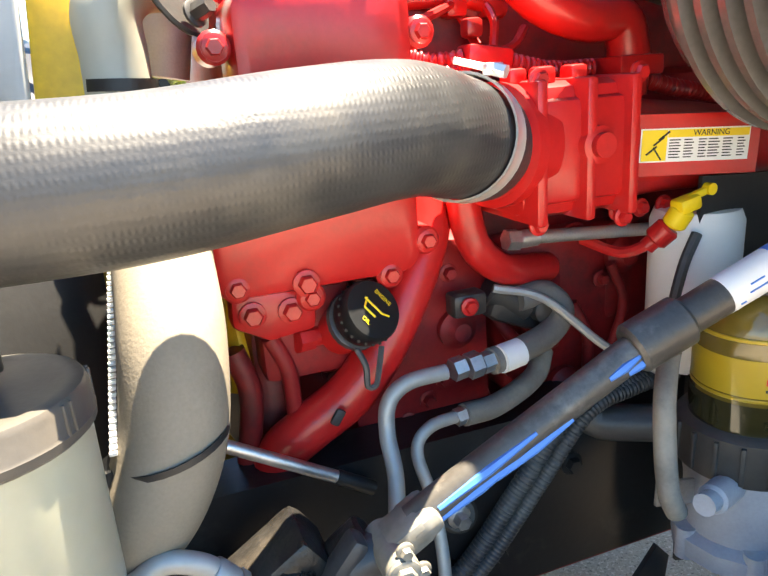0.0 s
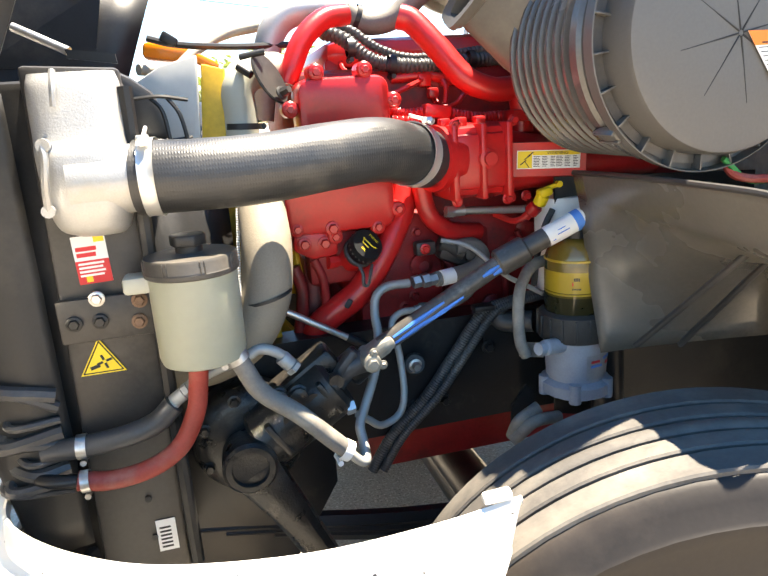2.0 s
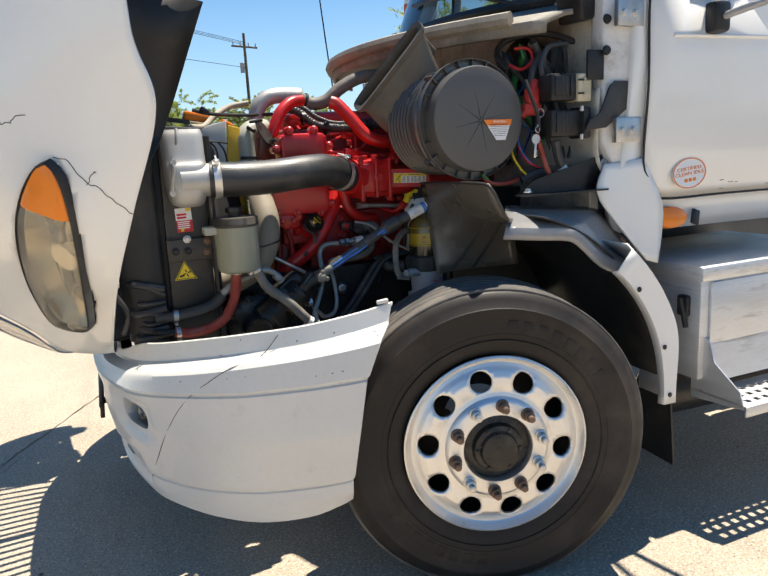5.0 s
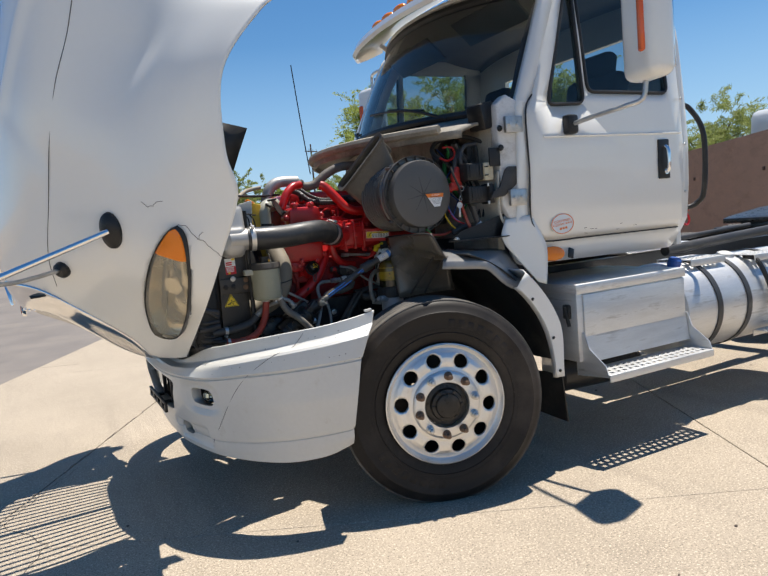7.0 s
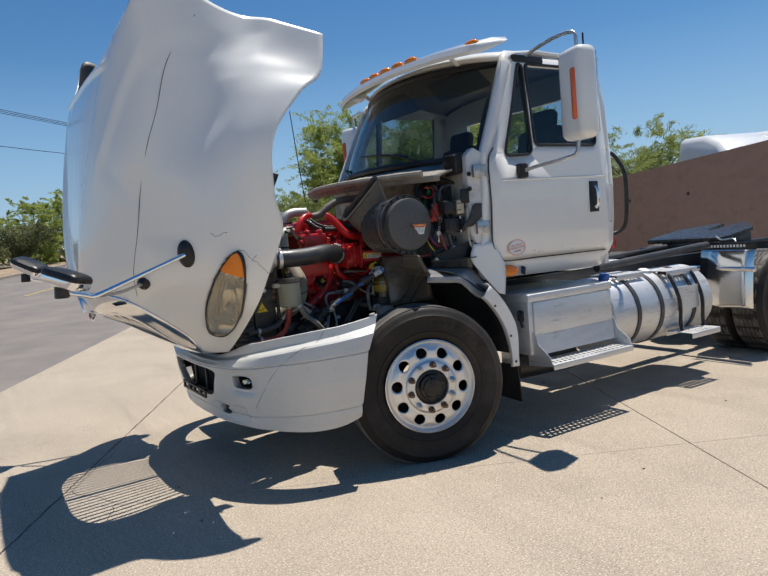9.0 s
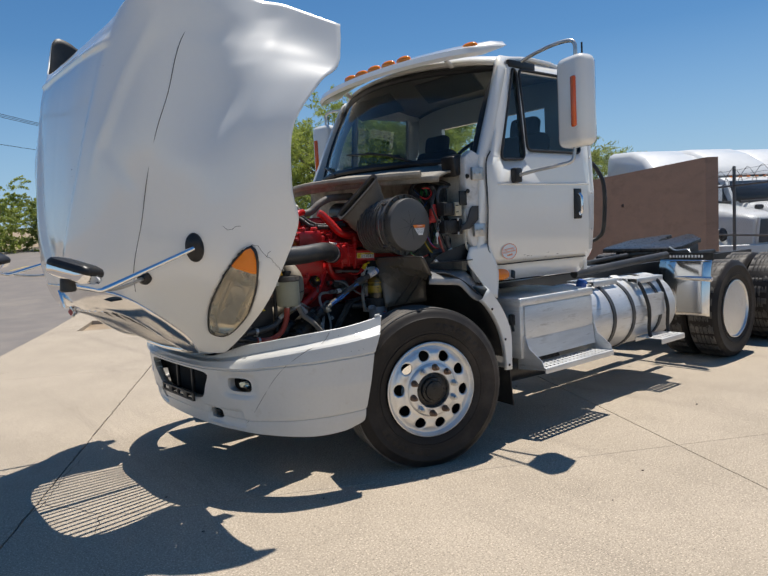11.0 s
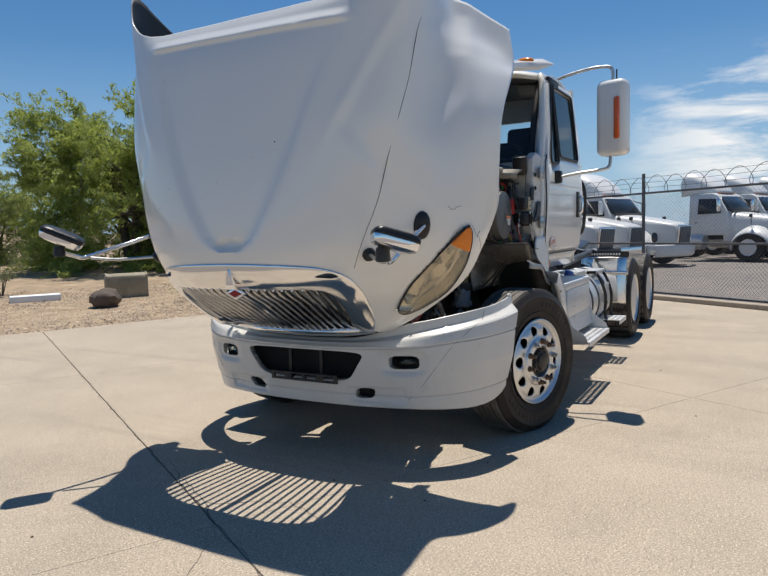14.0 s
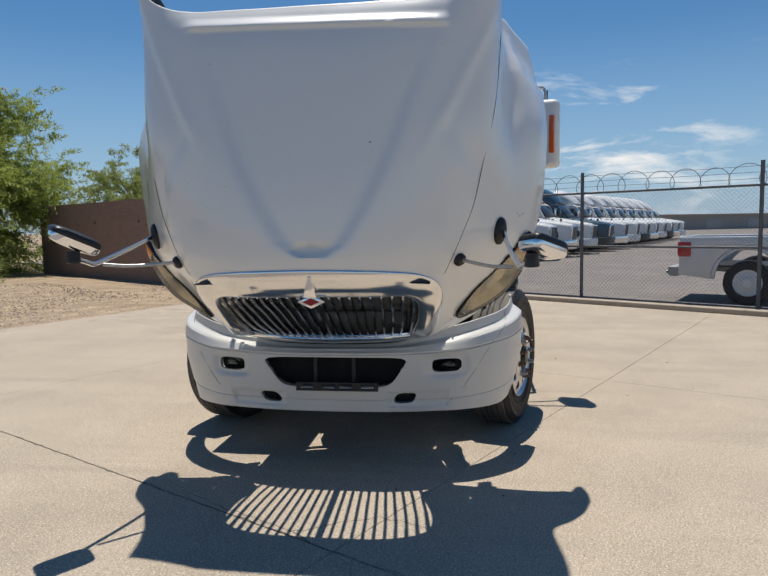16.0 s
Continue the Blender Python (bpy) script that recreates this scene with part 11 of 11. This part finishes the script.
for k in range(7):
    x, y = 20.0 + 5.5 * k, 70.0 + 6.0 * k
    tree((x, y, rise(x, y)), 4.2 + 0.5 * (k % 3), 3.6, "distant green street tree", LEAF if k % 2 else LEAF_PALE, 30 + k, 9000, 0.12, 3, 0.05)
tree((4.0, 66.0, rise(4.0, 66.0)), 6.0, 5.0, "distant green street tree", LEAF, 9, 24000, 0.10, 3, 0.05)


def shrub(at, h, w, label, material, seed, n=6000, size=0.05, dense=True):
    rnd = random.Random(seed)
    t = thing("shrub", label, "shrub", at)
    b = B()
    cl = []
    for k in range(9):
        a = rnd.uniform(0, 2 * math.pi)
        e = Vector((math.cos(a) * w * rnd.uniform(.2, .9), math.sin(a) * w * rnd.uniform(.2, .9), h * rnd.uniform(0.5, 1.0)))
        tube(b, [(0, 0, -0.05), e * 0.5 + Vector((0, 0, 0.1 * h)), e], [0.02 * h, 0.012 * h, 0.004 * h], 6, 4)
        for q in range(3):
            cl.append((*(e * rnd.uniform(0.5, 1.05)), w * rnd.uniform(0.15, 0.4)))
    part("stem", b, BARK, t)
    (leaves if dense else sprays)("foliage", cl, n, size, material, t, seed)


# loose stones over the gravel bed
def gravel(n, seed):
    rs = np.random.RandomState(seed)
    u, v = rs.uniform(0, 13, n) ** 1.0, rs.uniform(0, 1, n) ** 1.6 * 9.0
    P = np.stack([GRAVEL_P.x + 0.842 * (u - 4.5) - GRAVEL_N.x * (v + 0.05), GRAVEL_P.y - 0.54 * (u - 4.5) - GRAVEL_N.y * (v + 0.05), np.full(n, -0.083)], 1)
    keep = (P[:, 0] - ROAD_P.x) * ROAD_N.x + (P[:, 1] - ROAD_P.y) * ROAD_N.y > 2.0
    P = P[keep]
    P[:, 2] += np.array([rise(x, y) for x, y in P[:, :2]])
    n = len(P)
    R = rs.uniform(0.010, 0.032, (n, 1, 1)) * rs.uniform(0.6, 1.3, (n, 1, 3)) * np.array([1, 1, 0.7])
    octa = np.array([(1, 0, 0), (0, 1, 0), (-1, 0, 0), (0, -1, 0), (0, 0, 1), (0, 0, -1)], float)[None] * rs.uniform(0.75, 1.2, (n, 6, 1))
    V = (P[:, None, :] + octa * R).reshape(-1, 3)
    F = np.array([(0, 1, 4), (1, 2, 4), (2, 3, 4), (3, 0, 4), (1, 0, 5), (2, 1, 5), (3, 2, 5), (0, 3, 5)])
    me = bpy.data.meshes.new("gravel")
    me.from_pydata(V.tolist(), [], (F[None] + 6 * np.arange(n)[:, None, None]).reshape(-1, 3).tolist())
    me.materials.append(STONE)
    tagged(new("gravel", me), "loose tan gravel beside the yard", "gravel", "", "stuff")


gravel(14000, 5)
shrub((6.9, 9.1, 0), 1.05, 0.75, "straggly green desert shrub on gravel", LEAF_PALE, 21, 2800, 0.016, False)
shrub((5.6, 14.6, 0), 0.8, 0.7, "grey desert shrub on gravel", LEAF_GREY, 22, 2600, 0.02, False)
for k, (x, y, h, w) in enumerate(((-2.0, 55.0, 2.6, 3.0), (1.0, 57.0, 2.9, 3.2), (3.2, 60.0, 2.6, 2.8), (-6.0, 52.0, 2.4, 3.2), (-11.0, 49.0, 2.2, 3.2))):
    shrub((x, y, rise(x, y)), h, w, "dense grey-green hedge shrub across the street", LEAF_GREY, 23 + k, 12000, 0.08)

# boulder, utility box, slab, sign
rk = B()
bmesh.ops.create_icosphere(rk, subdivisions=3, radius=1.0)
for v in rk.verts:
    k = 1 + 0.25 * noise.noise(v.co * 1.7) + 0.08 * noise.noise(v.co * 5)
    v.co = Vector((v.co.x * 0.36 * k, v.co.y * 0.30 * k, v.co.z * 0.24 * k))
solid("boulder", rk, ROCK, "dark rounded boulder on gravel", "boulder", at=(5.15, 9.95, 0.13), turn=30)
ub = thing("utility_box", "brown rounded utility pedestal on gravel", "utility box", (6.75, 11.2, 0), -32)
b = B()
prof = [(-0.20, -0.02), (-0.20, 0.42), (-0.17, 0.52), (-0.09, 0.58), (0.09, 0.58), (0.17, 0.52), (0.20, 0.42), (0.20, -0.02)]
plate(b, [(-0.46, y, z) for y, z in prof], (1, 0, 0), 0.92, 0.012)
BROWN = mat("brown_box_paint", (0.29, 0.25, 0.17), 0.7, var=0.25, scale=3, dirt=(0.42, 0.37, 0.28), dirt_amount=0.35, dirt_scale=2)
part("housing", b, BROWN, ub)
for x in (-0.47, 0.47):
    b = B()
    plate(b, [(x - 0.02, y * 1.06, z * 1.03) for y, z in prof], (1, 0, 0), 0.04, 0.008)
    part("end_cap", b, BROWN, ub)
sl = B()
box(sl, (0, 0, 0.06), (1.1, 0.5, 0.16), 0.02)
solid("concrete_slab", sl, LABEL_WHITE, "low pale concrete block on gravel", "concrete block", at=(5.3, 12.7, 0), turn=-30)
sg = thing("no_parking_sign", "white no parking sign on a steel post beside the street", "sign", (10.2, 24.2, rise(10.2, 24.2)), -42)
b = B()
box(b, (0, 0, 1.15), (0.05, 0.035, 2.5), 0.004)
part("post", b, GALV, sg)
b = B()
box(b, (0, -0.03, 2.15), (0.46, 0.006, 0.46), 0.0)
bd = part("sign_plate", b, LABEL_WHITE, sg)
b = B()
fmS = facing((0, -0.034, 2.18), (1, 0, 0), (0, 0, 1))
lathe(b, [(0.135, 0.0), (0.135, 0.003), (0.165, 0.003), (0.165, 0.0)], fmS, 32, cap=False)
box(b, (0, -0.037, 2.18), (0.29, 0.003, 0.028), 0, (0, 45, 0))
part("prohibition_ring", b, LABEL_RED, bd)
text_part("letter", "P", 0.24, fmS @ Matrix.Translation((0, 0, 0.001)), INK, bd)

# utility poles and wires
def utility_pole(at, h, label):
    p = thing("utility_pole", label, "utility pole", at)
    b = B()
    rod(b, (0, 0, -0.2), (0, 0, h), 0.16, 0.11, 12)
    part("shaft", b, WOOD, p)
    b = B()
    box(b, (0, 0, h - 1.1), (2.5, 0.12, 0.14), 0.01, (0, 0, 20))
    part("crossarm", b, WOOD, p)
    for k in (-1.1, -0.4, 0.4, 1.1):
        b = B()
        rod(b, (k * 0.94, k * 0.34, h - 1.03), (k * 0.94, k * 0.34, h - 0.75), 0.05, n=8)
        part("insulator", b, GALV, p)
    b = B()
    rod(b, (-0.3, 0, h - 3.2), (-0.3, 0, h - 2.4), 0.22, n=14, w=0.04)
    part("transformer", b, GALV, p)


utility_pole((12.1, 55.7, 1.3), 10.8, "weathered wooden utility pole with a crossarm")
utility_pole((38.0, 92.0, 2.4), 12.0, "weathered wooden utility pole with a crossarm")
for z, dy in ((11.6, 0.0), (11.6, 0.5), (11.6, -0.5), (9.3, 0.0)):
    b = B()
    a, m_, e = Vector((12.1, 55.7 + dy, 1.3 + z * 0.86)), Vector((-8, 34 + dy, z - 0.6)), Vector((-32, 8 + dy, z + 0.8))
    tube(b, [a, m_, e], 0.02, 5, 8)
    solid("power_line", b, INK, "black overhead power line", "power line", group="power lines")


# ---- parked vehicles behind the fence ----
def far_wheel(parent, at, r, w, rim, mate=TYRE):
    b = B()
    m = pose(at[0], at[1], at[2], 90, 0, 0)
    lathe(b, [(r * 0.58, -w / 2), (r * 0.8, -w / 2 - 0.01), (r * 0.97, -w / 2 + 0.02), (r, 0), (r * 0.97, w / 2 - 0.02), (r * 0.8, w / 2 + 0.01), (r * 0.58, w / 2)], m, 28, cap=False)
    wh = part("wheel", b, mate, parent)
    b = B()
    for s in (-1, 1):
        lathe(b, [(r * 0.6, s * w * 0.48), (r * 0.52, s * w * 0.40), (r * 0.28, s * w * 0.46), (r * 0.2, s * w * 0.6), (0.01, s * w * 0.62)], m, 24, cap=False)
    part("rim", b, rim, wh)


def far_truck(at, turn, label, paint, sleeper=True, day=False, seed=0):
    """A parked conventional truck; its nose looks along its own -x, its wheels stand at z 0."""
    rnd = random.Random(seed)
    t = thing("parked_truck", label, "truck", at, turn, group="row of parked trucks")

    def lift(z):
        return z if z < 1.3 else 1.3 + (z - 1.3) * 0.84
    # a sloping hood that narrows to the nose, with full fenders beside it
    H = []
    for x, wt, wb, zs, zt in ((-1.30, 0.34, 0.42, 1.08, 1.24), (-1.25, 0.40, 0.47, 1.18, 1.40), (-0.85, 0.46, 0.58, 1.28, 1.53), (-0.25, 0.54, 0.70, 1.38, 1.66), (0.35, 0.64, 0.82, 1.50, 1.78), (0.80, 0.74, 0.93, 1.58, 1.86)):
        half = [(wb, 0.72), (wb + 0.01, 0.95), (wb, zs), (wt + 0.07, zt - 0.06), (wt - 0.06, zt), (wt * 0.4, zt + 0.025)]
        H.append([Vector((x + 0.06 * (y / 0.6) ** 2, s * y, lift(z))) for s, pts in ((-1, half), (1, half[::-1])) for y, z in pts])
    b = B()
    g = sheet(b, smooth_rows(H, 2, 3))
    b.faces.new(g[0])
    hd = part("hood", b, paint, t)
    b = B()
    box(b, (-1.31, 0, 1.04), (0.07, 0.78, 0.66), 0.05, (0, -7, 0), 3)
    part("grille_frame", b, CHROME if seed % 2 else paint, t)
    b = B()
    box(b, (-1.345, 0, 1.04), (0.03, 0.68, 0.56), 0.03, (0, -7, 0))
    gr = part("grille", b, FAR_DARK, t)
    for k in range(7):
        part("grille_bar", box(B(), (-1.362, -0.27 + 0.09 * k, 1.04), (0.01, 0.012, 0.52), 0, (0, -7, 0)), GALV if seed % 2 else FAR_DARK, gr)
    for s in (-1, 1):
        F = []
        for a in range(-10, 191, 10):
            c, q = math.cos(radians(a)), math.sin(radians(a))
            ahead = 0.16 * max(0.0, -c) ** 2
            F.append([Vector((-0.02 + 0.60 * c - ahead, s * 0.58, 0.56 + 0.76 * q)), Vector((-0.02 + 0.66 * c - ahead, s * 0.86, 0.54 + 0.70 * q)), Vector((-0.02 + 0.66 * c - ahead, s * 1.06, 0.52 + 0.62 * q)), Vector((-0.02 + 0.62 * c - ahead * 0.7, s * 1.17, 0.50 + 0.54 * q)), Vector((-0.02 + 0.58 * c - ahead * 0.5, s * 1.18, 0.50 + 0.50 * q))])
        b = B()
        sheet(b, smooth_rows(F, 2, 1))
        fd = part("fender", b, paint, t)
        thicken(fd, 0.02)
        b = B()
        lathe(b, [(0.17, -0.02), (0.16, 0.03), (0.10, 0.06), (0.01, 0.07)], aim((-0.78, s * 0.86, 0.98), (-1.4, s * 1.15, 1.02))[0] @ Matrix.Diagonal((0.62, 1.0, 1, 1)), 20)
        part("headlight", b, FAR_GLASS, t)
        b = B()
        tube(b, [(0.05, s * 0.82, 1.30), (-0.02, s * 0.95, 1.52), (-0.03, s * 1.02, 1.60)], 0.012, 6, 4)
        box(b, (-0.03, s * 1.03, 1.62), (0.10, 0.14, 0.12), 0.035)
        part("fender_mirror", b, BLACK, t)
    b = B()
    Bp = []
    for y in (-1.16, -1.10, -0.85, -0.45, 0, 0.45, 0.85, 1.10, 1.16):
        x = -1.42 + 0.42 * (abs(y) / 1.16) ** 3
        Bp.append([Vector((x + 0.10, y, 0.74)), Vector((x + 0.01, y, 0.72)), Vector((x, y, 0.58)), Vector((x + 0.03, y, 0.38)), Vector((x + 0.12, y, 0.33))])
    sheet(b, smooth_rows(Bp, 2, 2))
    thicken(part("bumper", b, (paint, BLACK_GREY, CHROME)[seed % 3], t), 0.03)
    b = B()
    span(b, (-1.10, -0.50, 0.40), (-0.98, 0.50, 0.74))
    part("radiator", b, VOID, t)
    # cab: tapered towards the roof, with a wide raked screen
    b = B()
    side = [(0.78, 0.95), (0.78, 1.84), (1.16, 2.60), (1.36, 2.70), (2.22, 2.70), (2.22, 0.95)]
    plate(b, [(x, -1.03, lift(z)) for x, z in side], (0, 1, 0), 2.06, 0.05)
    for v in b.verts:
        v.co.y *= 1 - 0.10 * ease(1.6, 2.4, v.co.z)
    cabp = part("cab", b, paint, t)
    n = Vector((-0.76, 0, 0.32)).normalized()
    b = B()
    sheet(b, [[Vector((0.80 + 0.36 * f - 0.10 * (1 - (y / 0.92) ** 2), y * (1 - 0.09 * f), lift(1.90 + 0.64 * f))) + n * 0.02 for y in (-0.92, -0.75, -0.4, 0, 0.4, 0.75, 0.92)] for f in (0, 0.5, 1.0)])
    thicken(part("windscreen", b, FAR_GLASS, cabp), 0.02)
    b = B()
    tube(b, [(0.66, -0.9, lift(1.87)), (0.66, 0, lift(1.89)), (0.66, 0.9, lift(1.87))], 0.035, 8, 4)
    part("cowl", b, BLACK_GREY, cabp)
    for k in range(5):
        part("roof_marker", box(B(), (1.30, -0.56 + 0.28 * k, lift(2.71)), (0.06, 0.09, 0.035), 0.012), AMBER, cabp)
    for s in (-1, 1):
        b = B()
        plate(b, [(x, s * 1.034 * (1 - 0.10 * ease(1.6, 2.4, lift(z))), lift(z)) for x, z in ((0.98, 1.82), (1.24, 2.46), (1.86, 2.48), (1.86, 1.80))], (0, s, 0), 0.012, 0.003)
        part("side_window", b, FAR_GLASS, cabp)
        b = B()
        box(b, (0.95, s * 1.32, lift(2.16)), (0.10, 0.18, 0.46), 0.05, None, 3)
        part("door_mirror", b, paint if seed % 2 else CHROME, t)
        for x, y, z, z1 in ((1.0, 1.0, 1.92, 2.0), (1.12, 0.96, 2.46, 2.34)):
            part("mirror_arm", rod(B(), (x, s * y, lift(z)), (0.96, s * 1.30, lift(z1)), 0.016, n=8), BLACK, t)
        b = B()
        box(b, (1.90, s * 1.04, 1.42), (0.13, 0.02, 0.035), 0.008)
        part("door_handle", b, BLACK, cabp)
    if sleeper:
        b = B()
        prof = [(2.23, 0.95), (2.23, 2.72), (1.75, 2.72), (1.30, 2.74), (1.55, 3.10), (2.05, 3.52), (2.7, 3.80), (3.85, 3.88), (3.9, 0.95)]
        plate(b, [(x, -1.05, lift(z)) for x, z in prof], (0, 1, 0), 2.10, 0.16)
        for v in b.verts:
            v.co.y *= 1 - 0.20 * ease(2.5, 3.5, v.co.z)
        part("sleeper", b, paint, t)
        for s in (-1, 1):
            b = B()
            plate(b, [(2.55, s * 1.045, 1.75), (2.55, s * 1.045, 2.10), (3.15, s * 1.045, 2.10), (3.15, s * 1.045, 1.75)], (0, s, 0), 0.014, 0.003)
            part("sleeper_window", b, FAR_GLASS, t)
    else:
        F = []
        for x, w, z0, z1 in ((1.22, 0.62, 2.70, 2.74), (1.40, 0.74, 2.68, 3.02), (1.70, 0.84, 2.66, 3.36), (2.10, 0.92, 2.64, 3.62), (2.42, 0.95, 2.60, 3.70)):
            F.append([Vector((x + 0.10 * (abs(c) ** 2), w * c, lift(z0 + (z1 - z0) * q))) for c, q in ((-1, 0), (-0.98, 0.55), (-0.86, 0.88), (-0.5, 1.0), (0, 1.03), (0.5, 1.0), (0.86, 0.88), (0.98, 0.55), (1, 0))])
        b = B()
        sheet(b, smooth_rows(F, 2, 3))
        thicken(part("roof_fairing", b, paint, t, "swept roof fairing"), 0.02)
        if seed % 2:
            for s in (-1, 1):
                b = B()
                rod(b, (2.42, s * 0.88, 0.9), (2.42, s * 0.88, 3.05), 0.07, n=12)
                part("exhaust_stack", b, BLACK_GREY, t)
    back = 6.6 if sleeper else 5.6
    b = B()
    for s in (-1, 1):
        span(b, (0.0, s * 0.42 - 0.03, 0.78), (back, s * 0.42 + 0.03, 1.0))
    part("frame_rail", b, BLACK_PAINT, t)
    for s in (-1, 1):
        far_wheel(t, (0, s * 1.02, 0.51), 0.51, 0.28, POLISHED if seed % 2 else FAR_WHITE)
        b = B()
        rod(b, (1.6, s * 0.92, 0.72), (3.2 if sleeper else 2.6, s * 0.92, 0.72), 0.29, n=24, w=0.04)
        part("fuel_tank", b, BRUSHED, t)
        for x in (back - 2.0, back - 0.7):
            far_wheel(t, (x, s * 0.92, 0.51), 0.51, 0.56, POLISHED if seed % 2 else FAR_WHITE)
    return t


ROW = math.degrees(math.atan2(0.915, 0.40))  # the trucks' noses look along (-0.40, -0.915)
lot_rows = [(14.8, 3.4, True), (16.3, 2.5, True), (18.2, 1.95, True), (19.9, 0.7, False), (22.8, -2.8, False), (25.4, -4.0, False), (28.0, -5.3, False), (30.6, -6.6, False), (33.2, -7.9, False), (36.1, -9.2, False), (39.0, -10.5, False), (41.9, -11.8, False), (44.8, -13.1, True), (47.7, -14.4, True), (50.6, -15.7, True), (53.5, -17.0, True)]
for k, (x, y, sl_) in enumerate(lot_rows):
    dark = k == 7
    far_truck((x, y, -0.012), ROW, "dark blue sleeper truck in the parked row" if dark else "white parked sleeper truck behind the fence" if sl_ else "white parked day cab truck behind the fence", FAR_BLUE if dark else FAR_WHITE, sl_, not sl_, k)
far_truck((19.0, 11.6, -0.012), -32, "white sleeper truck parked behind the boundary wall", FAR_WHITE, True, False, 21)
far_truck((23.4, 7.6, -0.012), -32, "white sleeper truck parked behind the boundary wall", FAR_WHITE, True, False, 22)


def pickup(at, turn):
    """A parked pickup; its nose looks along its own -x, the rear axle stands at the origin."""
    t = thing("pickup_truck", "silver pickup truck parked behind the chain link fence", "pickup truck", at, turn)
    for s in (-1, 1):
        top = [(1.05, 1.10), (-1.25, 1.12)]
        b = B()
        out = [(1.12, 0.52), (1.10, 1.20), (-1.2, 1.22), (-1.2, 0.44), (-0.54, 0.44)] + [(-0.56 + 0.56 - 0.53 * math.cos(radians(a)), 0.46 + 0.53 * math.sin(radians(a))) for a in range(0, 181, 15)] + [(0.62, 0.46)]
        plate(b, [(x, s * 0.96, z) for x, z in out], (0, -s, 0), 0.10, 0.02)
        side = part("bed_side", b, SILVER, t)
        b = B()
        rr = [[Vector((0.555 * r * math.cos(radians(a)), s * y, 0.46 + 0.555 * r * math.sin(radians(a)))) for a in range(0, 181, 12)] for r, y in ((0.93, 0.955), (0.95, 0.99), (1.02, 0.99), (1.07, 0.96))]
        sheet(b, rr)
        thicken(part("wheel_flare", b, SILVER, side), 0.01)
        b = B()
        box(b, (1.02, s * 0.885, 0.98), (0.24, 0.19, 0.28), 0.04)
        part("tail_lamp", b, REDLENS, t)
        far_wheel(t, (0, s * 0.84, 0.40), 0.40, 0.26, FAR_WHITE)
        far_wheel(t, (-3.7, s * 0.84, 0.40), 0.40, 0.26, FAR_WHITE)
    b = B()
    box(b, (1.09, 0, 0.93), (0.06, 1.74, 0.56), 0.02)
    part("tailgate", b, SILVER, t)
    b = B()
    box(b, (1.20, 0, 0.58), (0.20, 1.90, 0.18), 0.04)
    part("rear_bumper", b, GALV, t)
    b = B()
    rod(b, (1.28, 0, 0.50), (1.50, 0, 0.50), 0.03, n=10)
    part("tow_bar", b, BLACK_PAINT, t)
    b = B()
    span(b, (-1.2, -0.86, 0.66), (1.08, 0.86, 0.70))
    part("bed_floor", b, BLACK, t)
    b = B()
    plate(b, [(x, -0.95, z) for x, z in ((-1.22, 0.5), (-1.22, 1.28), (-1.30, 1.85), (-2.6, 1.88), (-3.25, 1.32), (-4.55, 1.22), (-4.65, 0.55))], (0, 1, 0), 1.90, 0.07)
    cabp = part("cab", b, SILVER, t)
    b = B()
    span(b, (-1.30, -0.80, 1.36), (-1.225, 0.80, 1.76))
    part("rear_window", b, FAR_GLASS, cabp)
    for s in (-1, 1):
        b = B()
        plate(b, [(x, s * 0.952, z) for x, z in ((-1.40, 1.32), (-1.45, 1.76), (-2.5, 1.78), (-3.0, 1.34))], (0, s, 0), 0.01)
        part("side_window", b, FAR_GLASS, cabp)
    b = B()
    for k in range(2):
        rod(b, (-1.1, -0.7 + 1.4 * k, 1.2), (-1.1, -0.7 + 1.4 * k, 1.75), 0.03, n=8)
    tube(b, [(-1.1, -0.7, 1.7), (-1.1, 0, 1.74), (-1.1, 0.7, 1.7)], 0.03, 8, 3)
    part("headache_rack", b, BLACK_PAINT, t)


pickup((7.97, -5.95, -0.012), 63.5)

# far low building over the lot
fb = thing("warehouse", "long low pale warehouse far across the lot", "building", (120, -50, 0), 22)
b = B()
span(b, (-6, -42, -0.5), (6, 30, 2.15))
part("wall", b, BLOCK, fb)
b = B()
span(b, (-6.3, -42.3, 2.15), (6.3, 30.3, 2.5))
part("roof", b, KERB, fb)
for k in range(8):
    b = B()
    span(b, (-6.06, -36 + 8 * k, 0.1), (-5.98, -33 + 8 * k, 1.7))
    part("door", b, GALV, fb)

# a white car far up the street
cr = thing("car", "small white car far up the street", "car", (7.0 - 1.2, 61.0, rise(5.8, 61.0)), 64)
b = B()
plate(b, [(x, -0.85, z) for x, z in ((-2.1, 0.35), (-2.15, 0.75), (-1.1, 0.92), (-0.5, 1.42), (1.2, 1.45), (1.9, 0.95), (2.1, 0.85), (2.1, 0.35))], (0, 1, 0), 1.7, 0.08)
part("body", b, FAR_WHITE, cr)
b = B()
plate(b, [(x, -0.86, z) for x, z in ((-0.95, 0.95), (-0.45, 1.36), (1.1, 1.38), (1.6, 0.98))], (0, 1, 0), 1.72, 0.02)
part("window", b, FAR_GLASS, cr)
for x in (-1.35, 1.35):
    for s in (-1, 1):
        far_wheel(cr, (x, s * 0.78, 0.32), 0.32, 0.2, GALV)
